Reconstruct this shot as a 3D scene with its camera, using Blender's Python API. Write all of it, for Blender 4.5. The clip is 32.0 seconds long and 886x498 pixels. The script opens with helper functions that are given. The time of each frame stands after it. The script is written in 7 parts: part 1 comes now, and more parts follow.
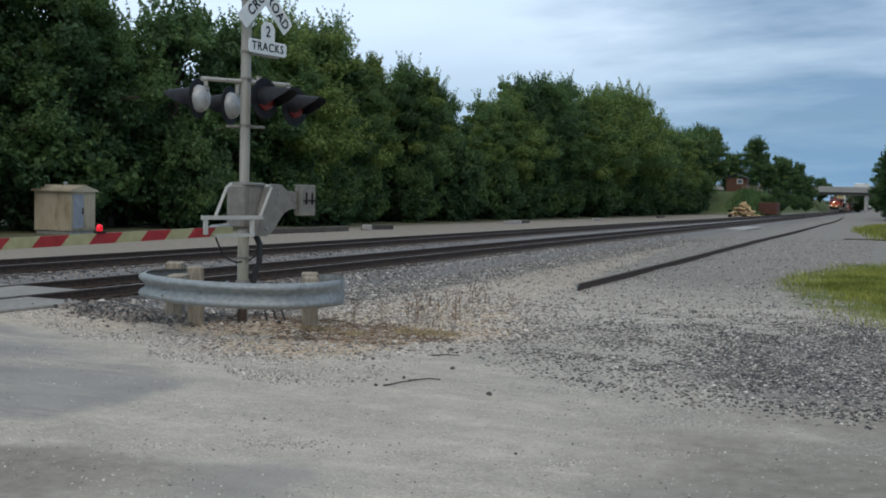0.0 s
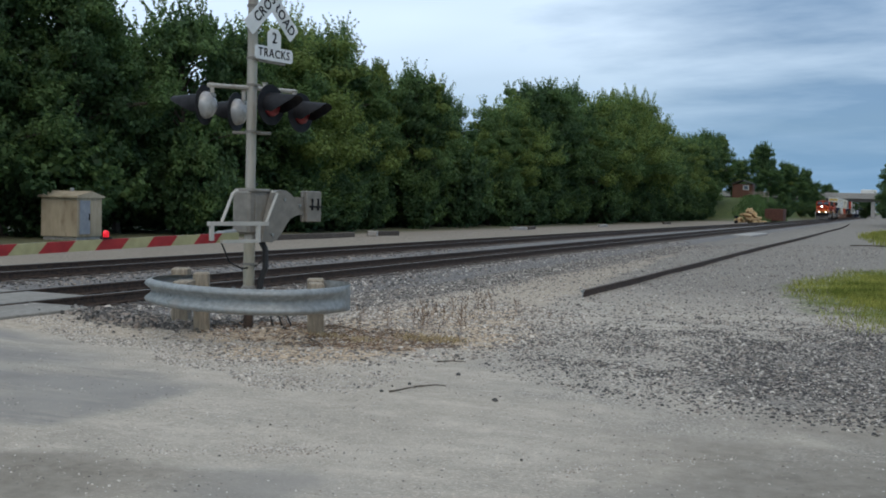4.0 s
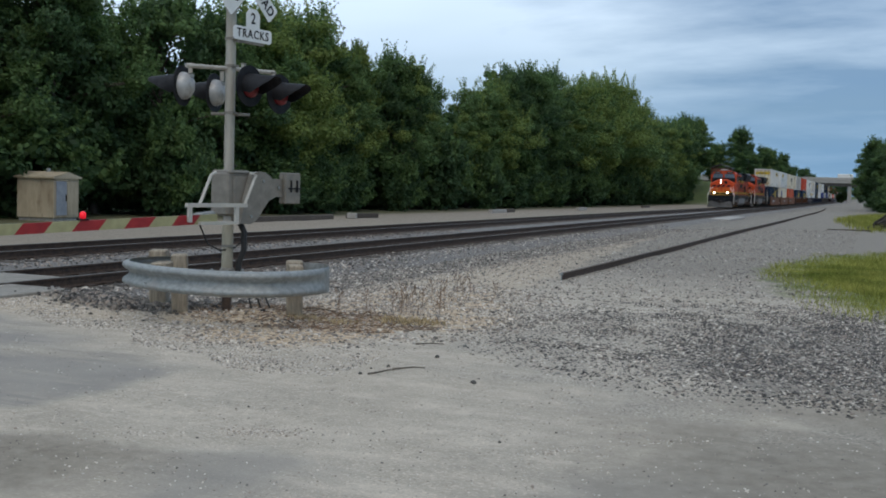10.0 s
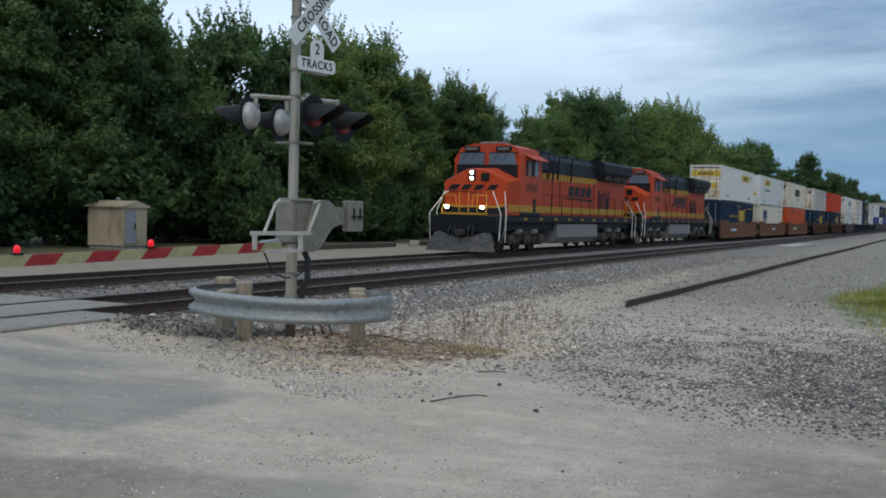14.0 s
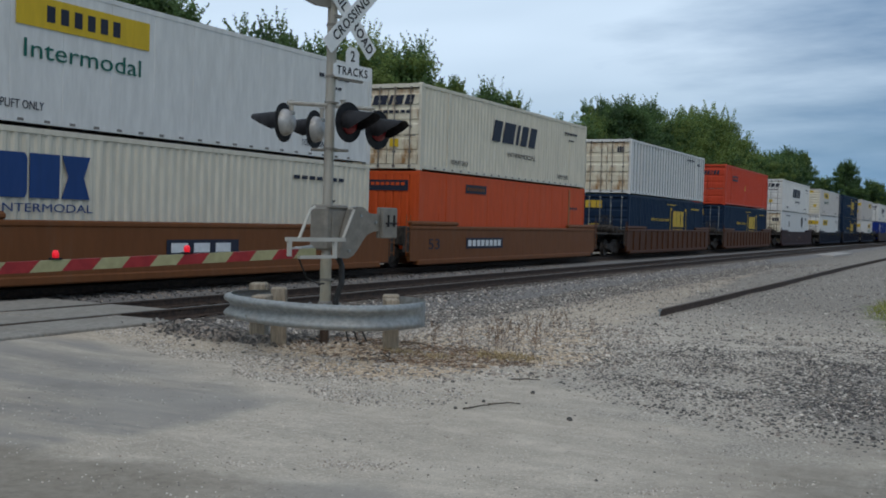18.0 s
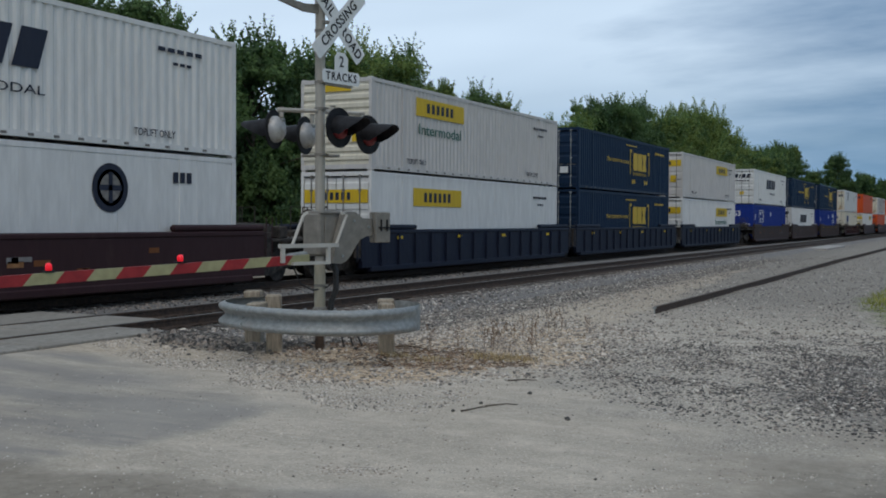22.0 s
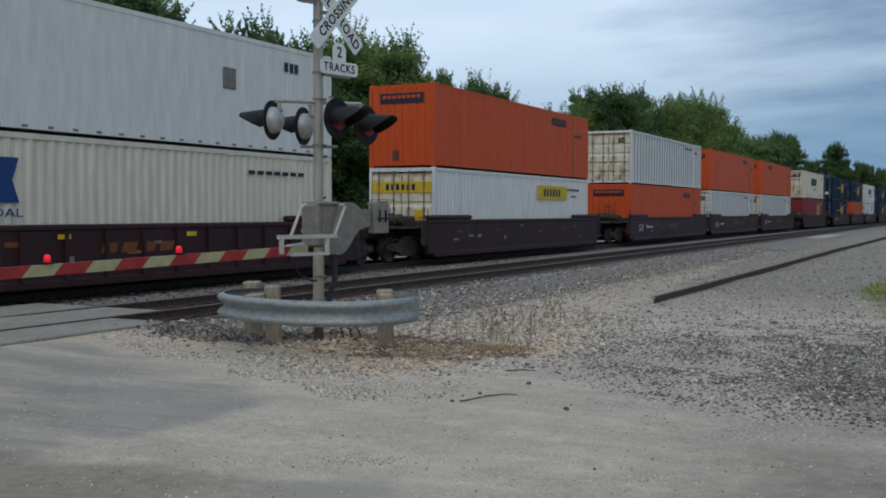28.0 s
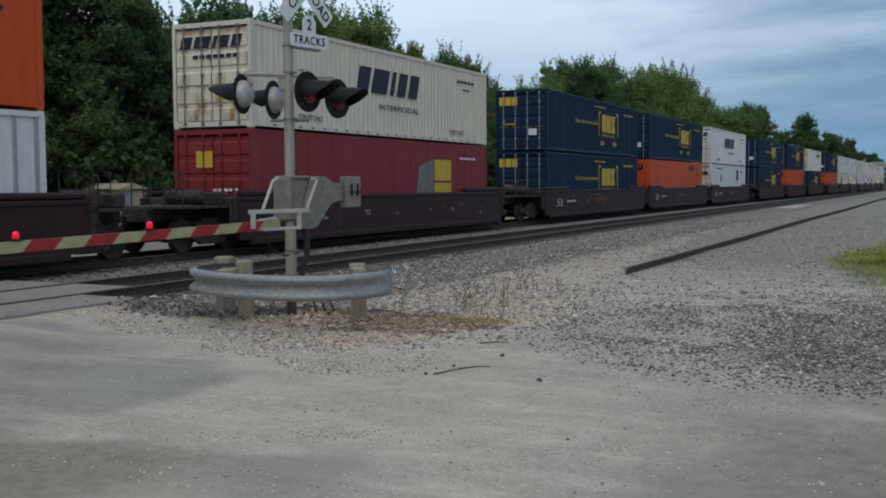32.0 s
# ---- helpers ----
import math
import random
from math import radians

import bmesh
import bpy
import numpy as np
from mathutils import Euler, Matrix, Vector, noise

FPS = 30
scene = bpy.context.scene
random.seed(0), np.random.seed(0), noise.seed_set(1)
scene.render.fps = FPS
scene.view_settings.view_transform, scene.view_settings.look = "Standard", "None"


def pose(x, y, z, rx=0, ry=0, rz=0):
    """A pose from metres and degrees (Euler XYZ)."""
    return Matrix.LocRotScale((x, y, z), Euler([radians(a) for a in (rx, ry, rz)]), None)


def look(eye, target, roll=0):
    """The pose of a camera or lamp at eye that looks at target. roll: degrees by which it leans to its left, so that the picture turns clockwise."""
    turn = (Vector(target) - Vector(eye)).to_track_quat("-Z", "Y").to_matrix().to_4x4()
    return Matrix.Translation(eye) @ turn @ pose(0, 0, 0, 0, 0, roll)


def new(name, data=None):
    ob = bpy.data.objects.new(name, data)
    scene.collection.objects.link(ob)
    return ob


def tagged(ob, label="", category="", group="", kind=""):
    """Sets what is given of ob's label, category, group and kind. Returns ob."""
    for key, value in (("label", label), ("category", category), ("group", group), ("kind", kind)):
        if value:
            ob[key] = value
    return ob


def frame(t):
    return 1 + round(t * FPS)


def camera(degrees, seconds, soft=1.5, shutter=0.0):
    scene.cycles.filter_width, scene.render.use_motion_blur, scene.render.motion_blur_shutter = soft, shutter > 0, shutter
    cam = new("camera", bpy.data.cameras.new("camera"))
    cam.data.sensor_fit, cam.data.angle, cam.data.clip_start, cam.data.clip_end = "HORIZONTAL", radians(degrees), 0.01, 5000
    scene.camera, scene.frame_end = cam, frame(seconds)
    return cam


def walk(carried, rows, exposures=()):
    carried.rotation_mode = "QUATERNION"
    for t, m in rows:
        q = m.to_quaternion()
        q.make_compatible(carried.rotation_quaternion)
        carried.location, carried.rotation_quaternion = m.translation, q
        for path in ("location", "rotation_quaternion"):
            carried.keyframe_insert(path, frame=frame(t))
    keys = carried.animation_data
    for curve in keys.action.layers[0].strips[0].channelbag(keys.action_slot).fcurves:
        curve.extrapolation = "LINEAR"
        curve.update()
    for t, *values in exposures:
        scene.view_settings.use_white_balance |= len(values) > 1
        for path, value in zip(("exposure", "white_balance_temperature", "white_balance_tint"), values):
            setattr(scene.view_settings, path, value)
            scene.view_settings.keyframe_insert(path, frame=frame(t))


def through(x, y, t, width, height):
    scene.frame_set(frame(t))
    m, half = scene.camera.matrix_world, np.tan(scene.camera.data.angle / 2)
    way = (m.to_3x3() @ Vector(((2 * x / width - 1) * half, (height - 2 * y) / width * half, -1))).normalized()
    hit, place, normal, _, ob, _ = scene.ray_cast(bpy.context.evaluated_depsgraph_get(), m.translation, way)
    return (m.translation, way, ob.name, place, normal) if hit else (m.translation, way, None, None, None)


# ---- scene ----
cam = camera(45.15, 32.0, soft=1.85)
PATH = [
    (0.0, pose(0, 0, 1.8, 87.224, -1.390, 22.705)),
    (0.5, pose(0, 0, 1.8, 87.177, -1.435, 22.764)),
    (1.0, pose(0, 0, 1.8, 87.029, -1.348, 22.949)),
    (1.5, pose(0, 0, 1.8, 87.177, -1.308, 22.997)),
    (2.0, pose(0, 0, 1.8, 87.255, -1.400, 23.191)),
    (2.5, pose(0, 0, 1.8, 87.483, -1.340, 23.382)),
    (4.5, pose(0, 0, 1.8, 87.545, -1.415, 22.953)),
    (5.0, pose(0, 0, 1.8, 87.690, -0.976, 23.629)),
    (5.5, pose(0, 0, 1.8, 87.557, -0.776, 24.285)),
    (6.0, pose(0, 0, 1.8, 87.176, -0.576, 24.014)),
    (6.5, pose(0, 0, 1.8, 88.129, -1.075, 23.937)),
    (7.0, pose(0, 0, 1.8, 87.984, -1.437, 23.354)),
    (7.5, pose(0, 0, 1.8, 87.765, -1.499, 22.861)),
    (8.0, pose(0, 0, 1.8, 87.775, -1.247, 22.234)),
    (8.5, pose(0, 0, 1.8, 87.733, -0.999, 22.220)),
    (9.0, pose(0, 0, 1.8, 87.555, -1.593, 21.698)),
    (9.5, pose(0, 0, 1.8, 86.750, -1.434, 22.128)),
    (10.0, pose(0, 0, 1.8, 86.639, -1.666, 21.910)),
    (10.5, pose(0, 0, 1.8, 86.819, -1.461, 22.323)),
    (11.0, pose(0, 0, 1.8, 87.456, -2.015, 22.949)),
    (11.5, pose(0, 0, 1.8, 87.380, -1.938, 22.921)),
    (12.0, pose(0, 0, 1.8, 87.853, -1.543, 23.687)),
    (12.5, pose(0, 0, 1.8, 87.850, -1.297, 23.951)),
    (13.0, pose(0, 0, 1.8, 87.450, -1.319, 24.650)),
    (13.5, pose(0, 0, 1.8, 87.942, -1.455, 24.723)),
    (14.0, pose(0, 0, 1.8, 88.026, -1.470, 25.245)),
    (14.5, pose(0, 0, 1.8, 88.494, -1.170, 25.375)),
    (16.5, pose(0, 0, 1.8, 88.856, -1.164, 26.621)),
    (17.0, pose(0, 0, 1.8, 88.530, -1.237, 26.614)),
    (17.5, pose(0, 0, 1.8, 88.729, -1.349, 26.743)),
    (18.0, pose(0, 0, 1.8, 88.352, -1.717, 27.073)),
    (18.5, pose(0, 0, 1.8, 87.928, -1.784, 27.226)),
    (19.0, pose(0, 0, 1.8, 88.353, -1.326, 26.023)),
    (19.5, pose(0, 0, 1.8, 89.306, -0.294, 25.335)),
    (20.0, pose(0, 0, 1.8, 88.829, -0.445, 25.780)),
    (20.5, pose(0, 0, 1.8, 88.623, -0.455, 26.576)),
    (21.0, pose(0, 0, 1.8, 88.653, -0.221, 26.585)),
    (21.5, pose(0, 0, 1.8, 88.551, -0.175, 26.773)),
    (22.0, pose(0, 0, 1.8, 88.511, -0.276, 26.686)),
    (22.5, pose(0, 0, 1.8, 88.450, -0.165, 26.112)),
    (23.0, pose(0, 0, 1.8, 88.182, -0.021, 26.564)),
    (23.5, pose(0, 0, 1.8, 87.801, 0.070, 26.063)),
    (24.0, pose(0, 0, 1.8, 87.695, 0.032, 26.055)),
    (24.5, pose(0, 0, 1.8, 87.612, 0.086, 26.074)),
    (26.5, pose(0, 0, 1.8, 88.025, 0.007, 26.889)),
    (27.0, pose(0, 0, 1.8, 87.611, -0.055, 26.329)),
    (27.5, pose(0, 0, 1.8, 87.888, 0.053, 26.741)),
    (28.0, pose(0, 0, 1.8, 88.004, -0.115, 26.610)),
    (28.5, pose(0, 0, 1.8, 87.302, -0.365, 25.810)),
    (29.0, pose(0, 0, 1.8, 87.253, -0.120, 25.711)),
    (29.5, pose(0, 0, 1.8, 87.314, -0.077, 25.552)),
    (30.0, pose(0, 0, 1.8, 87.187, 0.086, 25.561)),
    (30.5, pose(0, 0, 1.8, 86.893, 0.348, 25.455)),
    (31.0, pose(0, 0, 1.8, 87.029, 0.074, 25.391)),
    (31.5, pose(0, 0, 1.8, 86.483, 0.094, 25.526)),
    (32.0, pose(0, 0, 1.8, 86.559, 0.322, 25.114)),
]
walk(cam, PATH, [(0.0, -0.14), (14.5, -0.18), (19.0, -0.36), (24.5, -0.38), (32.0, -0.34)])


# ---- world and light: a bright, broken overcast late in the day ----
world = bpy.data.worlds.new("sky")
scene.world = world
world.use_nodes = True


def make_sky():
    nt = world.node_tree
    nt.nodes.clear()
    n, l = nt.nodes.new, nt.links.new
    out, bg = n("ShaderNodeOutputWorld"), n("ShaderNodeBackground")
    sky = n("ShaderNodeTexSky")
    sky.sky_type, sky.sun_disc = "NISHITA", False
    sky.sun_elevation, sky.sun_rotation = radians(54), radians(SUN_TURN)
    sky.air_density, sky.dust_density, sky.ozone_density = 1.0, 1.2, 2.0
    co, sep = n("ShaderNodeTexCoord"), n("ShaderNodeSeparateXYZ")
    l(co.outputs["Generated"], sep.inputs[0])
    up = n("ShaderNodeMath")
    up.operation = "MAXIMUM"
    l(sep.outputs[2], up.inputs[0])
    up.inputs[1].default_value = 0.0
    lift = n("ShaderNodeMath")
    lift.operation = "ADD"
    l(up.outputs[0], lift.inputs[0])
    lift.inputs[1].default_value = 0.16
    flat = n("ShaderNodeCombineXYZ")
    for k in (0, 1):
        div = n("ShaderNodeMath")
        div.operation = "DIVIDE"
        l(sep.outputs[k], div.inputs[0])
        l(lift.outputs[0], div.inputs[1])
        l(div.outputs[0], flat.inputs[k])
    turn = n("ShaderNodeMapping")
    turn.inputs["Rotation"].default_value = (0, 0, radians(28))
    turn.inputs["Scale"].default_value = (0.75, 1.25, 1)
    turn.inputs["Location"].default_value = (1.3, 0.4, 0)
    l(flat.outputs[0], turn.inputs[0])
    big, fine = n("ShaderNodeTexNoise"), n("ShaderNodeTexNoise")
    for node, scale, detail in ((big, 0.42, 4), (fine, 0.95, 7)):
        l(turn.outputs[0], node.inputs["Vector"])
        node.inputs["Scale"].default_value, node.inputs["Detail"].default_value = scale, detail
        node.inputs["Roughness"].default_value = 0.56
    cover, shade = n("ShaderNodeValToRGB"), n("ShaderNodeValToRGB")
    l(big.outputs["Fac"], cover.inputs[0])
    cover.color_ramp.elements[0].position, cover.color_ramp.elements[0].color = 0.30, (0.62, 0.62, 0.62, 1)
    cover.color_ramp.elements[1].position, cover.color_ramp.elements[1].color = 0.56, (1, 1, 1, 1)
    l(fine.outputs["Fac"], shade.inputs[0])
    shade.color_ramp.elements[0].position, shade.color_ramp.elements[0].color = 0.33, CLOUD_DARK
    shade.color_ramp.elements[1].position, shade.color_ramp.elements[1].color = 0.66, CLOUD_LIGHT
    gain = n("ShaderNodeMix")
    gain.data_type, gain.blend_type = "RGBA", "MULTIPLY"
    gain.inputs["Factor"].default_value = 1.0
    l(sky.outputs[0], gain.inputs["A"])
    gain.inputs["B"].default_value = (SKY, SKY, SKY, 1)
    # paler towards the hidden sun
    side = n("ShaderNodeMapRange")
    l(sep.outputs[0], side.inputs["Value"])
    side.inputs["From Min"].default_value, side.inputs["From Max"].default_value = -0.02, -0.42
    side.inputs["To Min"].default_value, side.inputs["To Max"].default_value = -0.12, 0.26
    push = n("ShaderNodeMath")
    push.operation = "ADD"
    l(fine.outputs["Fac"], push.inputs[0])
    l(side.outputs[0], push.inputs[1])
    l(push.outputs[0], shade.inputs[0])
    mix = n("ShaderNodeMix")
    mix.data_type = "RGBA"
    l(cover.outputs[0], mix.inputs["Factor"])
    l(gain.outputs["Result"], mix.inputs["A"])
    l(shade.outputs[0], mix.inputs["B"])
    # clear blue strip low over the horizon
    strip, low = n("ShaderNodeMapRange"), n("ShaderNodeMix")
    strip.interpolation_type = "SMOOTHSTEP"
    l(sep.outputs[2], strip.inputs["Value"])
    strip.inputs["From Min"].default_value, strip.inputs["From Max"].default_value = 0.02, 0.17
    strip.inputs["To Min"].default_value, strip.inputs["To Max"].default_value = 0.75, 0.0
    low.data_type = "RGBA"
    l(strip.outputs[0], low.inputs["Factor"])
    l(mix.outputs["Result"], low.inputs["A"])
    low.inputs["B"].default_value = (0.215, 0.405, 0.63, 1)
    l(low.outputs["Result"], bg.inputs["Color"])
    bg.inputs["Strength"].default_value = 1.0
    l(bg.outputs[0], out.inputs["Surface"])


SUN_TURN = 150.0
SKY = 0.10
CLOUD_DARK, CLOUD_LIGHT = (0.245, 0.395, 0.61, 1), (0.85, 1.05, 1.27, 1)
make_sky()
sun = new("sun", bpy.data.lights.new("sun", "SUN"))
sun.data.energy, sun.data.angle, sun.data.color = 1.30, radians(60), (1.0, 0.88, 0.73)
sun.matrix_basis = look((9, -15, 24), (0, 0, 0))
scene.view_settings.exposure = 0.0


# ---- materials ----
def material(name, low, high, rough=0.8, metal=0.0, scale=8.0, bump=0.0, bump_scale=None, stain=None, stain_scale=0.6,
             stain_edge=(0.52, 0.68), spread=(0.35, 0.65), by_object=0.0, by_island=0.0, stretch=None, glow=0.0, fine=0.25):
    """Two tones broken up by noise, an optional stain at a larger scale, and fine relief."""
    m = bpy.data.materials.new(name)
    m.use_nodes = True
    nt = m.node_tree
    n, l, p = nt.nodes.new, nt.links.new, nt.nodes["Principled BSDF"]
    co = n("ShaderNodeTexCoord")
    where = co.outputs["Object"]
    if stretch:
        mp = n("ShaderNodeMapping")
        mp.inputs["Scale"].default_value = stretch
        l(where, mp.inputs[0])
        where = mp.outputs[0]

    def grain(s, detail=4.0, rough_=0.6):
        t = n("ShaderNodeTexNoise")
        l(where, t.inputs["Vector"])
        t.inputs["Scale"].default_value, t.inputs["Detail"].default_value = s, detail
        t.inputs["Roughness"].default_value = rough_
        return t.outputs["Fac"]

    def ramp(fac, a, b, pos):
        r = n("ShaderNodeValToRGB")
        l(fac, r.inputs[0])
        (e0, e1), (p0, p1) = r.color_ramp.elements, pos
        e0.position, e0.color, e1.position, e1.color = p0, (*a, 1), p1, (*b, 1)
        return r.outputs[0]

    colour = ramp(grain(scale), low, high, spread)
    if stain:
        fac = ramp(grain(stain_scale, 6.0, 0.65), (0, 0, 0), (1, 1, 1), stain_edge)
        mx = n("ShaderNodeMix")
        mx.data_type = "RGBA"
        l(fac, mx.inputs["Factor"])
        l(colour, mx.inputs["A"])
        mx.inputs["B"].default_value = (*stain, 1)
        colour = mx.outputs["Result"]
    if by_object or by_island:
        hue = n("ShaderNodeHueSaturation")
        l(colour, hue.inputs["Color"])
        src = n("ShaderNodeObjectInfo").outputs["Random"] if by_object else n("ShaderNodeNewGeometry").outputs["Random Per Island"]
        vary = n("ShaderNodeMapRange")
        l(src, vary.inputs["Value"])
        k = by_object or by_island
        vary.inputs["To Min"].default_value, vary.inputs["To Max"].default_value = 1 - k, 1 + k
        l(vary.outputs[0], hue.inputs["Value"])
        colour = hue.outputs[0]
    l(colour, p.inputs["Base Color"])
    p.inputs["Metallic"].default_value = metal
    rr = n("ShaderNodeMapRange")
    l(grain(scale * 2.3), rr.inputs["Value"])
    rr.inputs["To Min"].default_value, rr.inputs["To Max"].default_value = max(0.03, rough - fine * 0.6), min(1, rough + fine * 0.6)
    l(rr.outputs[0], p.inputs["Roughness"])
    if bump:
        b = n("ShaderNodeBump")
        b.inputs["Strength"].default_value, b.inputs["Distance"].default_value = min(1.0, bump), 0.02
        l(grain(bump_scale or scale * 3, 5.0, 0.7), b.inputs["Height"])
        l(b.outputs[0], p.inputs["Normal"])
    if glow:
        p.inputs["Emission Color"].default_value = (*high, 1)
        p.inputs["Emission Strength"].default_value = glow
    return m


def paint(name, rgb, rough=0.55, dirt=0.35, streaks=True, metal=0.0):
    """Weathered paint on steel: faint grime, streaks that run down."""
    low = tuple(c * 0.86 for c in rgb)
    grime = tuple(c * (1 - dirt) + d * dirt for c, d in zip(rgb, (0.16, 0.13, 0.10)))
    return dull(material(name, low, rgb, rough, metal, scale=5, stain=grime, stain_scale=1.3, stain_edge=(0.55, 0.78),
                    stretch=(1.0, 1.0, 0.22) if streaks else None, bump=0.05, bump_scale=30))


def dull(m, k=0.22):
    m.node_tree.nodes["Principled BSDF"].inputs["Specular IOR Level"].default_value = k
    return m



def leafy(m, through=0.35):
    """Thin leaves let some light through."""
    nt = m.node_tree
    p, out = nt.nodes["Principled BSDF"], nt.nodes["Material Output"]
    tr, mx = nt.nodes.new("ShaderNodeBsdfTranslucent"), nt.nodes.new("ShaderNodeMixShader")
    p.inputs["Specular IOR Level"].default_value = 0.25
    nt.links.new(p.inputs["Base Color"].links[0].from_socket, tr.inputs["Color"])
    mx.inputs[0].default_value = through
    nt.links.new(p.outputs[0], mx.inputs[1])
    nt.links.new(tr.outputs[0], mx.inputs[2])
    nt.links.new(mx.outputs[0], out.inputs["Surface"])
    return m


M = {}
M["ballast"] = material("grey_ballast", (0.075, 0.071, 0.067), (0.30, 0.28, 0.255), 0.95, scale=22, bump=0.9, bump_scale=20, spread=(0.30, 0.72))
M["concrete"] = material("pale_concrete", (0.30, 0.285, 0.26), (0.42, 0.40, 0.37), 0.9, scale=9, stain=(0.30, 0.28, 0.25), stain_scale=2.0, bump=0.2)
M["panel"] = material("worn_concrete_panel", (0.21, 0.196, 0.168), (0.32, 0.298, 0.26), 0.9, scale=9, stain=(0.22, 0.20, 0.17), stain_scale=1.2, bump=0.25)
M["rail"] = material("rusty_rail", (0.045, 0.032, 0.026), (0.10, 0.065, 0.045), 0.75, 0.3, scale=12, bump=0.2)
M["railhead"] = material("worn_railhead", (0.13, 0.115, 0.10), (0.22, 0.20, 0.18), 0.62, 0.5, scale=20)
M["tie"] = material("old_timber_tie", (0.05, 0.042, 0.036), (0.14, 0.115, 0.095), 0.95, scale=12, stretch=(0.4, 3, 3), bump=0.5, by_object=0.3)
M["galv"] = material("galvanised_steel", (0.225, 0.242, 0.240), (0.335, 0.352, 0.345), 0.55, 0.3, scale=14, stain=(0.30, 0.29, 0.27), stain_scale=2.2, bump=0.06)
M["mast"] = material("aluminium_mast", (0.37, 0.345, 0.30), (0.49, 0.455, 0.395), 0.5, 0.35, scale=6, stretch=(3, 3, 0.4), stain=(0.34, 0.30, 0.25), stain_scale=3.0)
M["cast"] = material("grey_painted_casting", (0.185, 0.172, 0.148), (0.25, 0.232, 0.20), 0.6, 0.1, scale=7, stain=(0.17, 0.155, 0.13), stain_scale=3.0, bump=0.05)
M["khaki"] = material("khaki_mast_paint", (0.30, 0.275, 0.205), (0.40, 0.365, 0.28), 0.6, 0.1, scale=6, stretch=(3, 3, 0.4), stain=(0.24, 0.20, 0.14), stain_scale=3.0)
M["bracket"] = paint("pale_bracket_paint", (0.52, 0.505, 0.455), 0.55, 0.3)
M["silver"] = material("silver_painted_casting", (0.38, 0.38, 0.38), (0.50, 0.50, 0.49), 0.42, 0.25, scale=7, stain=(0.28, 0.27, 0.25), stain_scale=5.0)
M["white"] = paint("white_paint", (0.72, 0.71, 0.66), 0.55)
M["black"] = dull(material("black_paint", (0.010, 0.010, 0.012), (0.022, 0.022, 0.025), 0.6, scale=9), 0.2)
M["rubber"] = material("black_cable", (0.01, 0.01, 0.01), (0.025, 0.025, 0.025), 0.6, scale=9)
M["post"] = material("weathered_timber", (0.24, 0.20, 0.145), (0.41, 0.35, 0.265), 0.9, scale=9, stretch=(4, 4, 0.5), bump=0.3, stain=(0.2, 0.16, 0.12), stain_scale=2)
M["sign"] = material("reflective_white_sheet", (0.66, 0.68, 0.68), (0.76, 0.77, 0.77), 0.45, scale=6)
M["red"] = material("red_reflective", (0.25, 0.011, 0.014), (0.33, 0.020, 0.022), 0.45, scale=8)
M["cream"] = material("faded_cream_reflective", (0.30, 0.285, 0.145), (0.38, 0.36, 0.19), 0.5, scale=8)
M["lens"] = material("dark_red_lens", (0.13, 0.003, 0.008), (0.21, 0.005, 0.012), 0.5, scale=20)
M["lit"] = material("lit_red_lamp", (0.6, 0.01, 0.02), (1.0, 0.012, 0.03), 0.3, scale=20, glow=0.45)
M["glow"] = material("headlight", (1, 0.92, 0.75), (1, 0.94, 0.80), 0.3, scale=20, glow=40.0)
M["dim"] = material("unlit_red_lamp", (0.16, 0.006, 0.010), (0.30, 0.010, 0.016), 0.25, scale=20)
M["bark"] = material("grey_bark", (0.045, 0.036, 0.028), (0.13, 0.105, 0.08), 0.95, scale=10, stretch=(3, 3, 0.6), bump=0.6)
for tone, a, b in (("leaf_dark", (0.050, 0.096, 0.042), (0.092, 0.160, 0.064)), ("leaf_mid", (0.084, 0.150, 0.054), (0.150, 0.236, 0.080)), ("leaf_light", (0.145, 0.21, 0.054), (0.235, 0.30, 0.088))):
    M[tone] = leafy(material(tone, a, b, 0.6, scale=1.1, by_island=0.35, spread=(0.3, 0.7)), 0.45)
M["grass"] = leafy(material("green_grass", (0.15, 0.18, 0.032), (0.38, 0.37, 0.09), 0.8, scale=0.7, by_island=0.35))
M["straw"] = material("dry_stalk", (0.11, 0.068, 0.042), (0.26, 0.175, 0.11), 0.9, scale=6, by_island=0.35)
M["drygrass"] = material("yellowed_grass", (0.30, 0.225, 0.11), (0.50, 0.40, 0.23), 0.9, scale=6, by_island=0.4)
M["deadleaf"] = material("dead_leaf", (0.19, 0.105, 0.065), (0.42, 0.28, 0.18), 0.9, scale=6, by_island=0.5)
